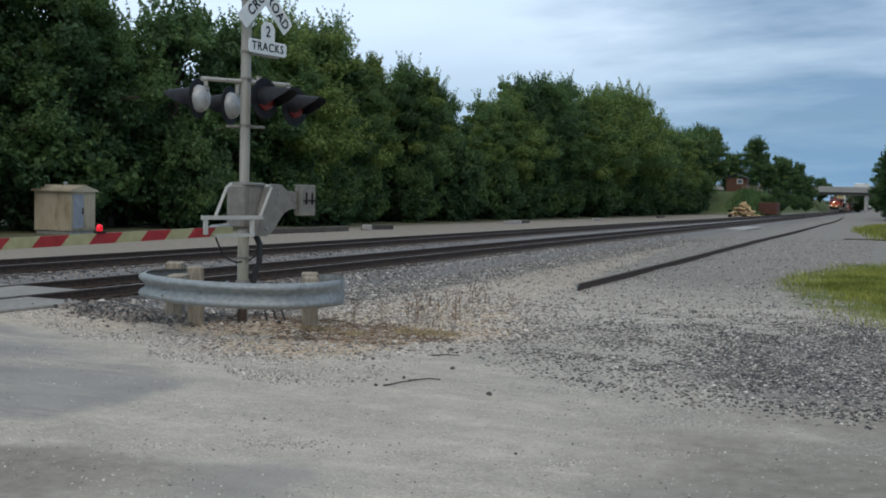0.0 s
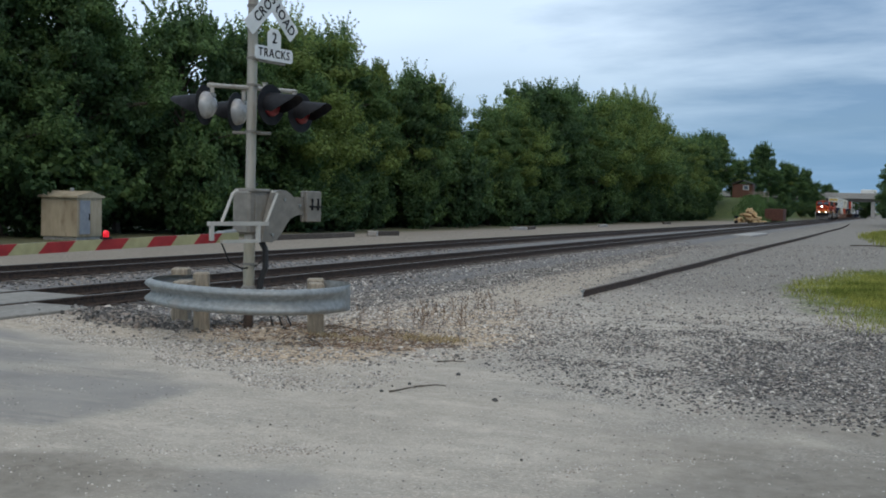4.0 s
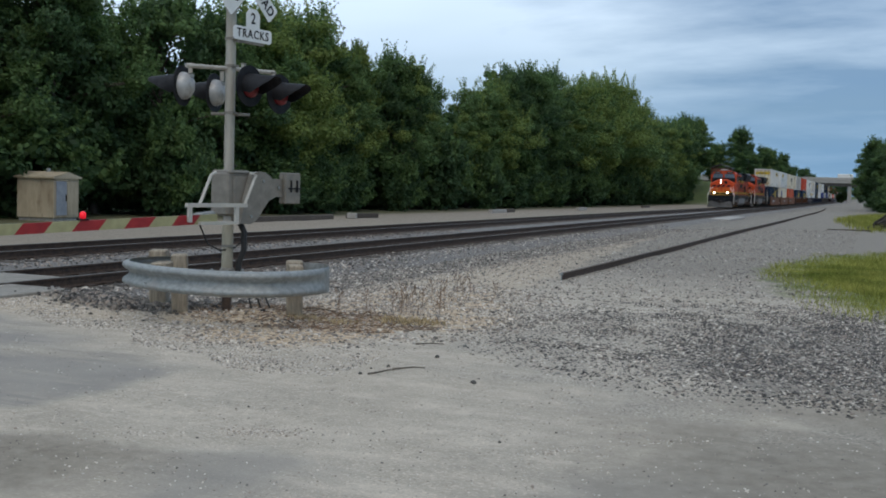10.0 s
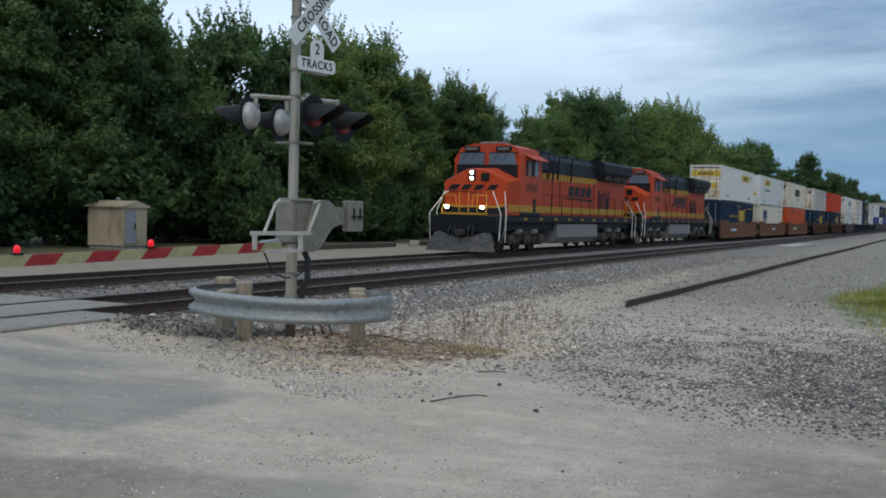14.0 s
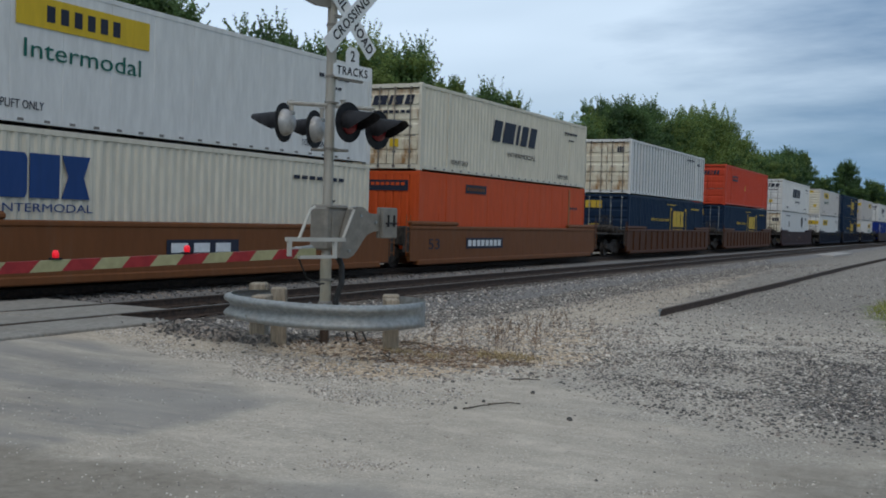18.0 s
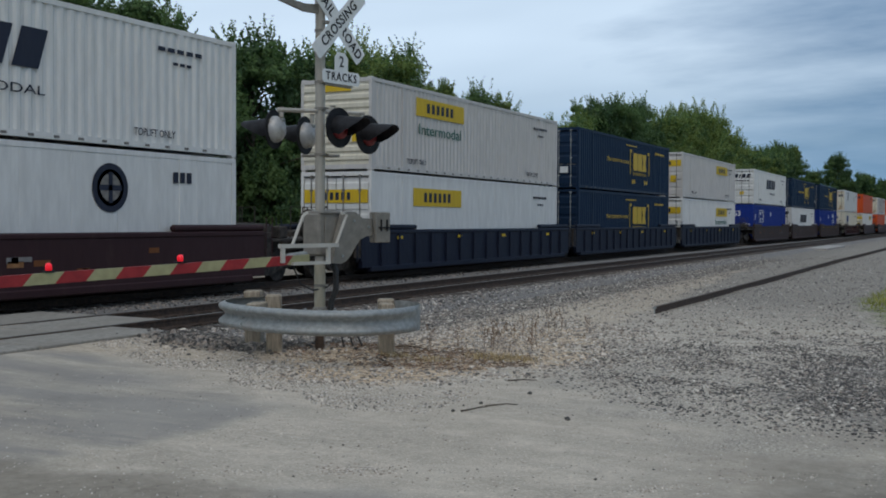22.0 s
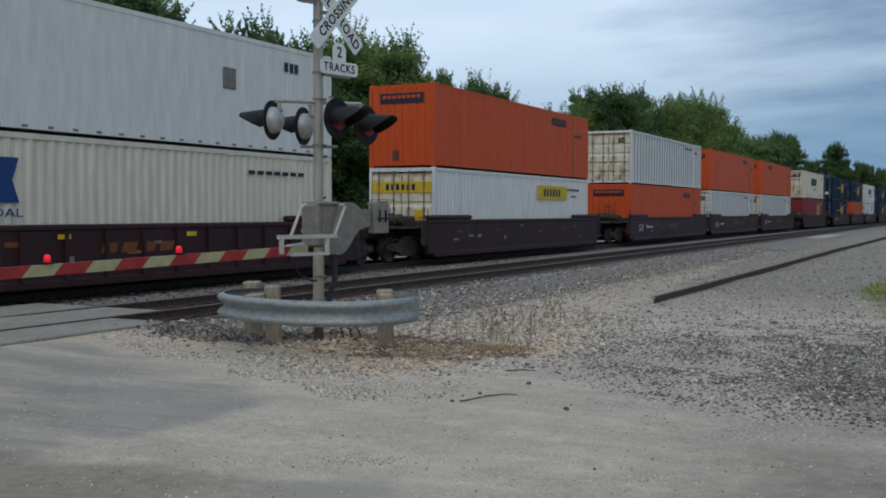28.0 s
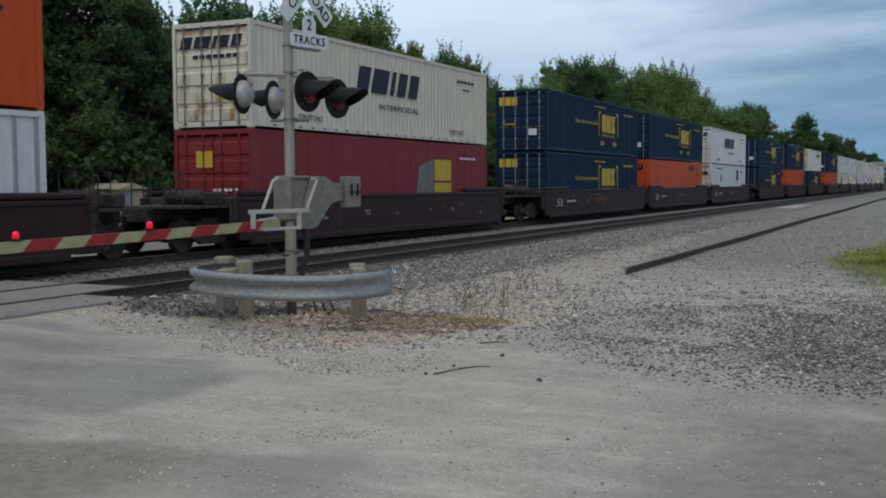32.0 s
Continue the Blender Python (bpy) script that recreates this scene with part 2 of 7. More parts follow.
# train
for nm, c, d in (("c_white", (0.74, 0.735, 0.71), 0.2), ("c_grey", (0.60, 0.575, 0.55), 0.2), ("c_cream", (0.71, 0.66, 0.54), 0.25), ("c_navy", (0.006, 0.022, 0.055), 0.03),
                 ("c_orange", (0.62, 0.088, 0.019), 0.22), ("c_red", (0.58, 0.066, 0.028), 0.2), ("c_blue", (0.008, 0.030, 0.22), 0.05), ("c_maroon", (0.24, 0.032, 0.035), 0.25),
                 ("yellow", (0.68, 0.46, 0.03), 0.15), ("gold", (0.62, 0.42, 0.05), 0.2), ("ink", (0.025, 0.03, 0.05), 0.1), ("green", (0.015, 0.13, 0.10), 0.1), ("cblue", (0.02, 0.06, 0.20), 0.1),
                 ("w_tan", (0.185, 0.068, 0.022), 0.3), ("w_brown", (0.092, 0.036, 0.016), 0.5), ("w_dark", (0.040, 0.0165, 0.018), 0.2), ("w_blue", (0.010, 0.014, 0.030), 0.1), ("w_grey", (0.042, 0.021, 0.017), 0.25),
                 ("l_orange", (0.48, 0.060, 0.016), 0.35), ("l_black", (0.010, 0.011, 0.014), 0.05), ("l_yellow", (0.50, 0.27, 0.03), 0.3), ("tank", (0.24, 0.23, 0.22), 0.4)):
    M[nm] = paint(nm, c, dirt=d)
M["c_stained"] = dull(material("rust_stained_white_paint", (0.66, 0.60, 0.46), (0.76, 0.71, 0.57), 0.6, scale=4, stain=(0.34, 0.195, 0.085), stain_scale=2.1, stain_edge=(0.47, 0.66), stretch=(1.2, 1.0, 0.45), bump=0.05))
M["truck"] = material("grimy_truck", (0.022, 0.020, 0.018), (0.075, 0.062, 0.052), 0.85, 0.2, scale=7, bump=0.2)
M["axle"] = material("rusty_axle_box", (0.06, 0.038, 0.028), (0.13, 0.085, 0.062), 0.8, 0.1, scale=7, bump=0.1)
M["plough"] = material("worn_grey_steel", (0.040, 0.040, 0.040), (0.085, 0.082, 0.078), 0.65, 0.2, scale=5, bump=0.03, stain=(0.06, 0.047, 0.036), stain_scale=1.0)
M["seam"] = material("dark_seam", (0.14, 0.13, 0.12), (0.22, 0.21, 0.19), 0.8, scale=8)
# grey of the ribs holds the thin shadow lines between plates
M["rib"] = material("shadow_grey_rib", (0.28, 0.28, 0.28), (0.38, 0.38, 0.375), 0.7, scale=8)
M["rust"] = material("rust_streak", (0.20, 0.09, 0.035), (0.34, 0.17, 0.07), 0.9, scale=6, stretch=(1, 1, 0.3))
M["brown_panel"] = material("rusty_steel", (0.075, 0.032, 0.024), (0.14, 0.058, 0.04), 0.9, scale=3)
# opaque panes; the blue-grey base colour carries reflected sky
glass = bpy.data.materials.new("window_glass")
glass.use_nodes = True
gp = glass.node_tree.nodes["Principled BSDF"]
gp.inputs["Base Color"].default_value, gp.inputs["Roughness"].default_value = (0.13, 0.17, 0.22, 1), 0.10
gp.inputs["Metallic"].default_value, gp.inputs["Specular IOR Level"].default_value = 0.0, 1.0
M["glass"] = glass


# ---- building tools ----
class Shape:
    """Collects faces for one mesh."""

    def __init__(self):
        self.v, self.f, self.m = [], [], []

    def add(self, verts, faces, mat=0):
        k = len(self.v)
        self.v += [tuple(p) for p in verts]
        self.f += [tuple(k + i for i in face) for face in faces]
        self.m += [mat] * len(faces)
        return self

    def box(self, x0, x1, y0, y1, z0, z1, mat=0, bevel=0.0):
        if bevel <= 0:
            v = [(x, y, z) for z in (z0, z1) for y in (y0, y1) for x in (x0, x1)]
            return self.add(v, [(0, 2, 3, 1), (4, 5, 7, 6), (0, 1, 5, 4), (2, 6, 7, 3), (0, 4, 6, 2), (1, 3, 7, 5)], mat)
        b = min(bevel, (x1 - x0) * 0.45, (y1 - y0) * 0.45, (z1 - z0) * 0.45)
        rings = []
        for z, i in ((z0, b), (z0 + b, 0), (z1 - b, 0), (z1, b)):
            xa, xb, ya, yb = x0 + i, x1 - i, y0 + i, y1 - i
            rings.append([(xa + b, ya, z), (xb - b, ya, z), (xb, ya + b, z), (xb, yb - b, z), (xb - b, yb, z), (xa + b, yb, z), (xa, yb - b, z), (xa, ya + b, z)])
        return self.loft(rings, mat, True)

    def loft(self, rings, mat=0, caps=False, closed=True):
        n, k = len(rings[0]), len(rings)
        faces = []
        for a in range(k - 1):
            for b in range(n if closed else n - 1):
                c = (b + 1) % n
                faces.append((a * n + b, a * n + c, (a + 1) * n + c, (a + 1) * n + b))
        if caps:
            faces += [tuple(reversed(range(n))), tuple(range((k - 1) * n, k * n))]
        return self.add([p for r in rings for p in r], faces, mat)

    def prism(self, outline, axis, a, b, mat=0):
        """An outline of (u, v) drawn out along an axis from a to b."""
        put = {"x": lambda u, v, w: (w, u, v), "y": lambda u, v, w: (u, w, v), "z": lambda u, v, w: (u, v, w)}[axis]
        return self.loft([[put(u, v, w) for u, v in outline] for w in (a, b)], mat, True)

    def tube(self, points, radii, n=8, mat=0, caps=True):
        pts = [Vector(p) for p in points]
        radii = radii if isinstance(radii, (list, tuple)) else [radii] * len(pts)
        rings, side = [], None
        for i, p in enumerate(pts):
            d = (pts[min(i + 1, len(pts) - 1)] - pts[max(i - 1, 0)]).normalized()
            if side is None:
                side = d.orthogonal().normalized()
            side = (side - d * side.dot(d)).normalized()
            up = d.cross(side)
            rings.append([p + (side * math.cos(2 * math.pi * j / n) + up * math.sin(2 * math.pi * j / n)) * radii[i] for j in range(n)])
        return self.loft(rings, mat, caps)

    def turned(self, profile, origin, axis, n=16, mat=0, squash=1.0):
        """A profile of (distance along the axis, radius) turned about the axis."""
        axis = Vector(axis).normalized()
        side = axis.orthogonal().normalized()
        up, o = axis.cross(side), Vector(origin)
        rings = [[o + axis * a + (side * math.cos(2 * math.pi * j / n) + up * math.sin(2 * math.pi * j / n)) * max(r, 1e-4) for j in range(n)] for a, r in profile]
        return self.loft(rings, mat, True)

    def mesh(self, name, mats, smooth=False):
        me = bpy.data.meshes.new(name)
        me.from_pydata(self.v, [], self.f)
        for m in mats if isinstance(mats, (list, tuple)) else [mats]:
            me.materials.append(m)
        if len(me.materials) > 1:
            me.polygons.foreach_set("material_index", self.m)
        if smooth:
            me.polygons.foreach_set("use_smooth", [True] * len(self.f))
        bm = bmesh.new()
        bm.from_mesh(me)
        bmesh.ops.recalc_face_normals(bm, faces=bm.faces)
        bm.to_mesh(me)
        bm.free()
        me.update()
        return me


def part(name, shape, mats, parent=None, label="", at=None, smooth=False):
    me = shape.mesh(name, mats, smooth) if isinstance(shape, Shape) else shape
    ob = new(name, me)
    ob.parent = parent
    if at is not None:
        ob.matrix_basis = at
    return tagged(ob, label)


def thing(name, label, category, at=None, group="", kind=""):
    ob = new(name)
    ob.empty_display_size = 0.1
    if at is not None:
        ob.matrix_basis = at
    return tagged(ob, label, category, group, kind)


def soften(me, angle=40):
    """Smooth shading with edges kept where faces meet sharply."""
    me.polygons.foreach_set("use_smooth", [True] * len(me.polygons))
    me.set_sharp_from_angle(angle=radians(angle))
    return me


def word(text, size, depth=0.006, slant=0.0, squeeze=1.0, bold=0.0, space=1.0):
    """Letters as a mesh, in the x-z plane, facing -y, centred."""
    cu = bpy.data.curves.new("letters", "FONT")
    cu.body, cu.size, cu.extrude, cu.align_x, cu.align_y, cu.resolution_u, cu.shear = text, size, depth / 2, "CENTER", "CENTER", 3, slant
    cu.offset, cu.space_character = bold, space
    ob = bpy.data.objects.new("letters", cu)
    scene.collection.objects.link(ob)
    dg = bpy.context.evaluated_depsgraph_get()
    me = bpy.data.meshes.new_from_object(ob.evaluated_get(dg))
    bpy.data.objects.remove(ob)
    bpy.data.curves.remove(cu)
    me.transform(pose(0, 0, 0, 90, 0, 0) @ Matrix.Diagonal((squeeze, 1, 1, 1)))
    return me


# ---- ground, road and tracks ----
RAIL_TOP = 0.13
TRACKS = (-13.05, -18.03)


def step(a, b, v):
    k = min(1.0, max(0.0, (v - a) / (b - a)))
    return k * k * (3 - 2 * k)


def height(x, y):
    """The lie of the land: low beside the tracks, level with the rails at the crossing."""
    low = -0.24 * step(-7.4, -9.6, x) * (1 - step(-21.5, -24, x) * 0.6)
    road = 1 - step(12.4, 14.6, y)
    z = low * (1 - road) + road * 0.10 * step(-8.5, -12.0, x)
    z += 0.035 * noise.noise(Vector((x * 0.22, y * 0.22, 0))) + 0.012 * noise.noise(Vector((x * 1.3, y * 1.3, 3)))
    z += 0.11 * math.exp(-((x + 7.75) / 0.6) ** 2 - ((y - 12.2) / 0.6) ** 2)
    z += 4.6 * step(-21.5, -26.5, x) * step(196, 228, y)
    z += 1.6 * step(3, 30, x) * step(25, 60, y)
    return z


def ground_material():
    m = bpy.data.materials.new("gravel_ground")
    m.use_nodes = True
    nt = m.node_tree
    n, l, p = nt.nodes.new, nt.links.new, nt.nodes["Principled BSDF"]
    co = n("ShaderNodeTexCoord").outputs["Object"]

    def grain(s, detail=5.0, rough=0.6, stretch=None):
        src = co
        if stretch:
            mp = n("ShaderNodeMapping")
            mp.inputs["Scale"].default_value = stretch
            l(co, mp.inputs[0])
            src = mp.outputs[0]
        t = n("ShaderNodeTexNoise")
        l(src, t.inputs["Vector"])
        t.inputs["Scale"].default_value, t.inputs["Detail"].default_value, t.inputs["Roughness"].default_value = s, detail, rough
        return t.outputs["Fac"]

    def ramp(fac, a, b, p0, p1):
        r = n("ShaderNodeValToRGB")
        l(fac, r.inputs[0])
        e0, e1 = r.color_ramp.elements
        e0.position, e0.color, e1.position, e1.color = p0, (*a, 1), p1, (*b, 1)
        return r.outputs[0]

    def mix(fac, a, b):
        x = n("ShaderNodeMix")
        x.data_type = "RGBA"
        l(fac, x.inputs["Factor"])
        l(a, x.inputs["A"])
        l(b, x.inputs["B"])
        return x.outputs["Result"]

    def math_(op, a, b):
        x = n("ShaderNodeMath")
        x.operation, x.use_clamp = op, op != "ADD"
        for k, v in enumerate((a, b)):
            if isinstance(v, (int, float)):
                x.inputs[k].default_value = v
            else:
                l(v, x.inputs[k])
        return x.outputs[0]

    def scaled(a, k):
        x = n("ShaderNodeMath")
        x.operation = "MULTIPLY"
        l(a, x.inputs[0])
        x.inputs[1].default_value = k
        return x.outputs[0]

    def math_sum(a, b):
        x = n("ShaderNodeMath")
        x.operation = "ADD"
        l(a, x.inputs[0])
        l(b, x.inputs[1])
        return x.outputs[0]

    def spot(cx, cy, rx, ry, turn=0.0, edge=0.5, crisp=0.34):
        """1 inside an ellipse on the ground, with a ragged edge."""
        mp = n("ShaderNodeMapping")
        mp.vector_type = "TEXTURE"
        mp.inputs["Location"].default_value = (cx, cy, 0)
        mp.inputs["Rotation"].default_value = (0, 0, radians(turn))
        mp.inputs["Scale"].default_value = (rx, ry, 50)
        l(co, mp.inputs[0])
        g = n("ShaderNodeTexGradient")
        g.gradient_type = "SPHERICAL"
        l(mp.outputs[0], g.inputs[0])
        s = math_("MULTIPLY", g.outputs["Fac"], math_("ADD", scaled(rag, 6.0 * edge), 1.0 - 3.0 * edge))
        return ramp(s, (0, 0, 0), (1, 1, 1), 0.14, crisp)

    sep = n("ShaderNodeSeparateXYZ")
    l(co, sep.inputs[0])
    rag = grain(0.9, 6.0, 0.65)
    wisp = grain(1.0, 7.0, 0.7, (0.35, 1.6, 1.0))

    def side_of(nx, ny, c, soft=0.5, wild=1.2, src=None):
        """1 where nx * x + ny * y > c, with a wavering edge."""
        d = math_sum(math_sum(scaled(sep.outputs[0], nx), scaled(sep.outputs[1], ny)), scaled(src or rag, wild))
        r = n("ShaderNodeMapRange")
        r.interpolation_type = "SMOOTHSTEP"
        l(d, r.inputs["Value"])
        r.inputs["From Min"].default_value, r.inputs["From Max"].default_value = c + 0.5 * wild, c + 0.5 * wild + soft
        return r.outputs[0]

    def both(a, b):
        return math_("MULTIPLY", a, b)

    pebble = grain(30, 4.0, 0.7)
    dust = ramp(grain(2.6, 8.0, 0.75), (0.375, 0.34, 0.293), (0.60, 0.547, 0.477), 0.36, 0.64)
    dust = mix(ramp(grain(0.75, 7.0, 0.7, (0.45, 1.4, 1.0)), (0, 0, 0), (0.9, 0.9, 0.9), 0.47, 0.57), dust, ramp(grain(4.0, 7.0, 0.75), (0.30, 0.275, 0.24), (0.455, 0.415, 0.36), 0.36, 0.62))
    dust = mix(ramp(wisp, (0, 0, 0), (0.55, 0.55, 0.55), 0.42, 0.62), dust, ramp(grain(7.0, 6.0, 0.7), (0.28, 0.255, 0.22), (0.43, 0.39, 0.333), 0.35, 0.65))
    grit = ramp(grain(46, 3.0, 0.65), (0.17, 0.155, 0.135), (0.86, 0.77, 0.66), 0.36, 0.62)
    gravel = mix(ramp(pebble, (0, 0, 0), (0.5, 0.5, 0.5), 0.46, 0.62), dust, grit)
    gravel = mix(ramp(grain(0.28, 5.0), (0, 0, 0), (0.25, 0.25, 0.25), 0.4, 0.75), gravel, ramp(grain(5.0), (0.34, 0.285, 0.22), (0.44, 0.385, 0.30), 0.3, 0.7))
    stone = ramp(grain(20, 3.0, 0.7), (0.085, 0.080, 0.074), (0.33, 0.30, 0.26), 0.34, 0.68)
    tar = mix(ramp(grain(90, 3.0, 0.7), (0, 0, 0), (0.4, 0.4, 0.4), 0.45, 0.75), ramp(grain(0.8, 6.0, 0.6), (0.22, 0.213, 0.202), (0.31, 0.296, 0.276), 0.36, 0.64), ramp(grain(60, 2.0), (0.22, 0.21, 0.195), (0.44, 0.415, 0.38), 0.3, 0.7))
    tar = mix(ramp(wisp, (0, 0, 0), (0.5, 0.5, 0.5), 0.40, 0.64), tar, ramp(grain(3.0, 5.0), (0.285, 0.268, 0.245), (0.38, 0.353, 0.316), 0.3, 0.7))
    soil = ramp(grain(9.0, 6.0, 0.75), (0.22, 0.155, 0.095), (0.68, 0.555, 0.41), 0.36, 0.62)
    brown = ramp(grain(6.0, 6.0, 0.7), (0.19, 0.170, 0.140), (0.30, 0.272, 0.23), 0.34, 0.66)
    grass = ramp(grain(2.0), (0.075, 0.11, 0.022), (0.17, 0.20, 0.05), 0.3, 0.7)
    # worn road from the crossing with a dusty edge, and two bare patches of its old surface
    worn = ramp(grain(0.7, 8.0, 0.72, (0.3, 1.3, 1.0)), (1, 1, 1), (0.15, 0.15, 0.15), 0.46, 0.62)
    colour = mix(both(both(side_of(-0.408, -0.913, -5.66, 0.7, 1.3), side_of(-1.0, 0.12, 6.75, 0.3, 0.8)), worn), gravel, tar)
    colour = mix(scaled(both(both(side_of(-0.15, -1.0, -5.75, 0.5, 1.6), side_of(1.0, 0.3, -2.75, 0.6, 1.4)), side_of(-1.0, 0.1, 3.35, 0.8, 1.4)), 0.7), colour, tar)
    colour = mix(scaled(both(side_of(0.87, -0.49, -4.9, 1.0, 1.6), side_of(0.2, -1.0, -8.9, 0.9, 1.4)), 0.8), colour, tar)
    # brown earth at the near right, partly lens fall-off put into the colour
    colour = mix(scaled(both(side_of(0.9, 0.42, 0.7, 1.8, 1.6), side_of(0.2, -1.0, -9.2, 0.8, 0.9)), 0.85), colour, brown)
    lane = n("ShaderNodeMapRange")
    l(math_("ADD", sep.outputs[1], math_("MULTIPLY", rag, 8.0)), lane.inputs["Value"])
    lane.inputs["From Min"].default_value, lane.inputs["From Max"].default_value = 17.0, 26.0
    lane.inputs["To Max"].default_value = 0.9
    colour = mix(lane.outputs[0], colour, stone)
    # stony dirt under the spilt ballast, dry litter round the mast, the strip along the tracks, grass
    clot = ramp(grain(2.2, 8.0, 0.78), (0.55, 0.55, 0.55), (1, 1, 1), 0.40, 0.60)
    dirt = ramp(grain(34, 5.0, 0.8), (0.07, 0.068, 0.066), (0.58, 0.53, 0.46), 0.36, 0.62)
    colour = mix(math_("MULTIPLY", spot(-0.6, 13.2, 5.4, 6.2, 8, 1.0), clot), colour, dirt)
    colour = mix(scaled(spot(0.1, 12.7, 2.6, 4.0, 0, 0.9), 0.85), colour, ramp(grain(24, 5.0, 0.8), (0.06, 0.058, 0.056), (0.36, 0.33, 0.29), 0.33, 0.68))
    # brown earth strip and near left corner, deepened to stand for lens fall-off
    colour = mix(scaled(both(both(side_of(0.25, 1.0, 8.45, 0.7, 0.9), side_of(0.72, -0.69, -7.9, 1.2, 1.2)), side_of(0.0, -1.0, -11.2, 1.2, 1.2)), 0.85), colour, brown)
    colour = mix(scaled(both(side_of(0.1, -1.0, -6.6, 0.6, 1.4), side_of(-1.0, 0.0, 3.4, 1.6, 1.4)), 0.95), colour, brown)
    colour = mix(spot(-6.7, 13.6, 2.7, 4.6, 6, 1.0), colour, soil)
    colour = mix(scaled(both(side_of(-0.35, 1.0, 13.7, 0.6, 1.6), side_of(-1.0, -0.10, 3.6, 0.6, 1.6)), 0.5), colour, ramp(grain(11.0, 6.0, 0.75), (0.27, 0.215, 0.155), (0.66, 0.56, 0.44), 0.35, 0.64))
    edge = math_("ADD", sep.outputs[0], math_("MULTIPLY", rag, 2.0))
    band = n("ShaderNodeMapRange")
    l(edge, band.inputs["Value"])
    band.inputs["From Min"].default_value, band.inputs["From Max"].default_value = -7.4, -8.6
    north = n("ShaderNodeMapRange")
    l(sep.outputs[1], north.inputs["Value"])
    north.inputs["From Min"].default_value, north.inputs["From Max"].default_value = 11.4, 12.9
    west = n("ShaderNodeMapRange")
    l(edge, west.inputs["Value"])
    west.inputs["From Min"].default_value, west.inputs["From Max"].default_value = -20.6, -19.6
    colour = mix(math_("MULTIPLY", math_("MULTIPLY", band.outputs[0], north.outputs[0]), west.outputs[0]), colour, stone)
    beyond = n("ShaderNodeMapRange")
    l(edge, beyond.inputs["Value"])
    beyond.inputs["From Min"].default_value, beyond.inputs["From Max"].default_value = -19.0, -20.2
    beyond.inputs["To Max"].default_value = 0.5
    colour = mix(beyond.outputs[0], colour, stone)
    wood = n("ShaderNodeMapRange")
    l(edge, wood.inputs["Value"])
    wood.inputs["From Min"].default_value, wood.inputs["From Max"].default_value = -27.0, -29.5
    colour = mix(wood.outputs[0], colour, ramp(grain(1.5), (0.05, 0.06, 0.025), (0.15, 0.14, 0.07), 0.3, 0.7))
    bank = n("ShaderNodeMapRange")
    l(sep.outputs[1], bank.inputs["Value"])
    bank.inputs["From Min"].default_value, bank.inputs["From Max"].default_value = 184.0, 200.0
    slope = n("ShaderNodeMapRange")
    l(edge, slope.inputs["Value"])
    slope.inputs["From Min"].default_value, slope.inputs["From Max"].default_value = -20.2, -21.6
    colour = mix(math_("MULTIPLY", bank.outputs[0], slope.outputs[0]), colour, ramp(grain(1.1), (0.045, 0.075, 0.018), (0.115, 0.145, 0.04), 0.3, 0.7))
    colour = mix(spot(1.9, 27.5, 5.2, 13.0, 0, 0.5), colour, grass)
    east = n("ShaderNodeMapRange")
    l(edge, east.inputs["Value"])
    east.inputs["From Min"].default_value, east.inputs["From Max"].default_value = 1.6, 3.2
    colour = mix(east.outputs[0], colour, grass)
    # the whole soil leans a little to ochre
    ochre = n("ShaderNodeMix")
    ochre.data_type, ochre.blend_type = "RGBA", "MULTIPLY"
    ochre.inputs["Factor"].default_value = 1.0
    l(colour, ochre.inputs["A"])
    ochre.inputs["B"].default_value = (1.035, 1.0, 0.94, 1)
    l(ochre.outputs["Result"], p.inputs["Base Color"])
    p.inputs["Roughness"].default_value = 0.93
    b = n("ShaderNodeBump")
    b.inputs["Strength"].default_value, b.inputs["Distance"].default_value = 0.55, 0.02
    l(grain(26, 7.0, 0.8), b.inputs["Height"])
    l(b.outputs[0], p.inputs["Normal"])
    return m


def make_ground():
    def spaced(a, b, near, far, centre):
        out, v = [], a
        while v < b:
            out.append(v)
            v += near + (far - near) * min(1.0, (abs(v - centre) / 60.0) ** 1.3)
        return out + [b]

    xs = [-2500, -1200, -500, -220] + spaced(-120, 60, 0.45, 6, -8) + [150, 400, 1000, 2500]
    ys = [-2500, -800, -250, -80] + spaced(-30, 60, 0.45, 4, 12) + spaced(66, 520, 5, 12, 66) + [700, 1100, 1800, 3000]
    s = Shape()
    n = len(xs)
    s.v = [(x, y, height(x, y)) for y in ys for x in xs]
    s.f = [(j * n + i, j * n + i + 1, (j + 1) * n + i + 1, (j + 1) * n + i) for j in range(len(ys) - 1) for i in range(n - 1)]
    s.m = [0] * len(s.f)
    g = part("ground", s, ground_material(), None, smooth=True)
    tagged(g, "pale dusty gravel ground with worn asphalt and dark ballast", "ground", kind="structure")


make_ground()


def rail_outline(top, height_=0.17):
    b = top - height_
    return [(-0.07, b), (0.07, b), (0.07, b + 0.012), (0.012, b + 0.03), (0.010, top - 0.045), (0.036, top - 0.036), (0.036, top - 0.006), (0.03, top),
            (-0.03, top), (-0.036, top - 0.006), (-0.036, top - 0.036), (-0.010, top - 0.045), (-0.012, b + 0.03), (-0.07, b + 0.012)]


def sway(cx, y):
    """The main track bears a little towards the lane beyond the wood."""
    return 1.2 * step(70, 230, y) if cx < -15 else 0.0


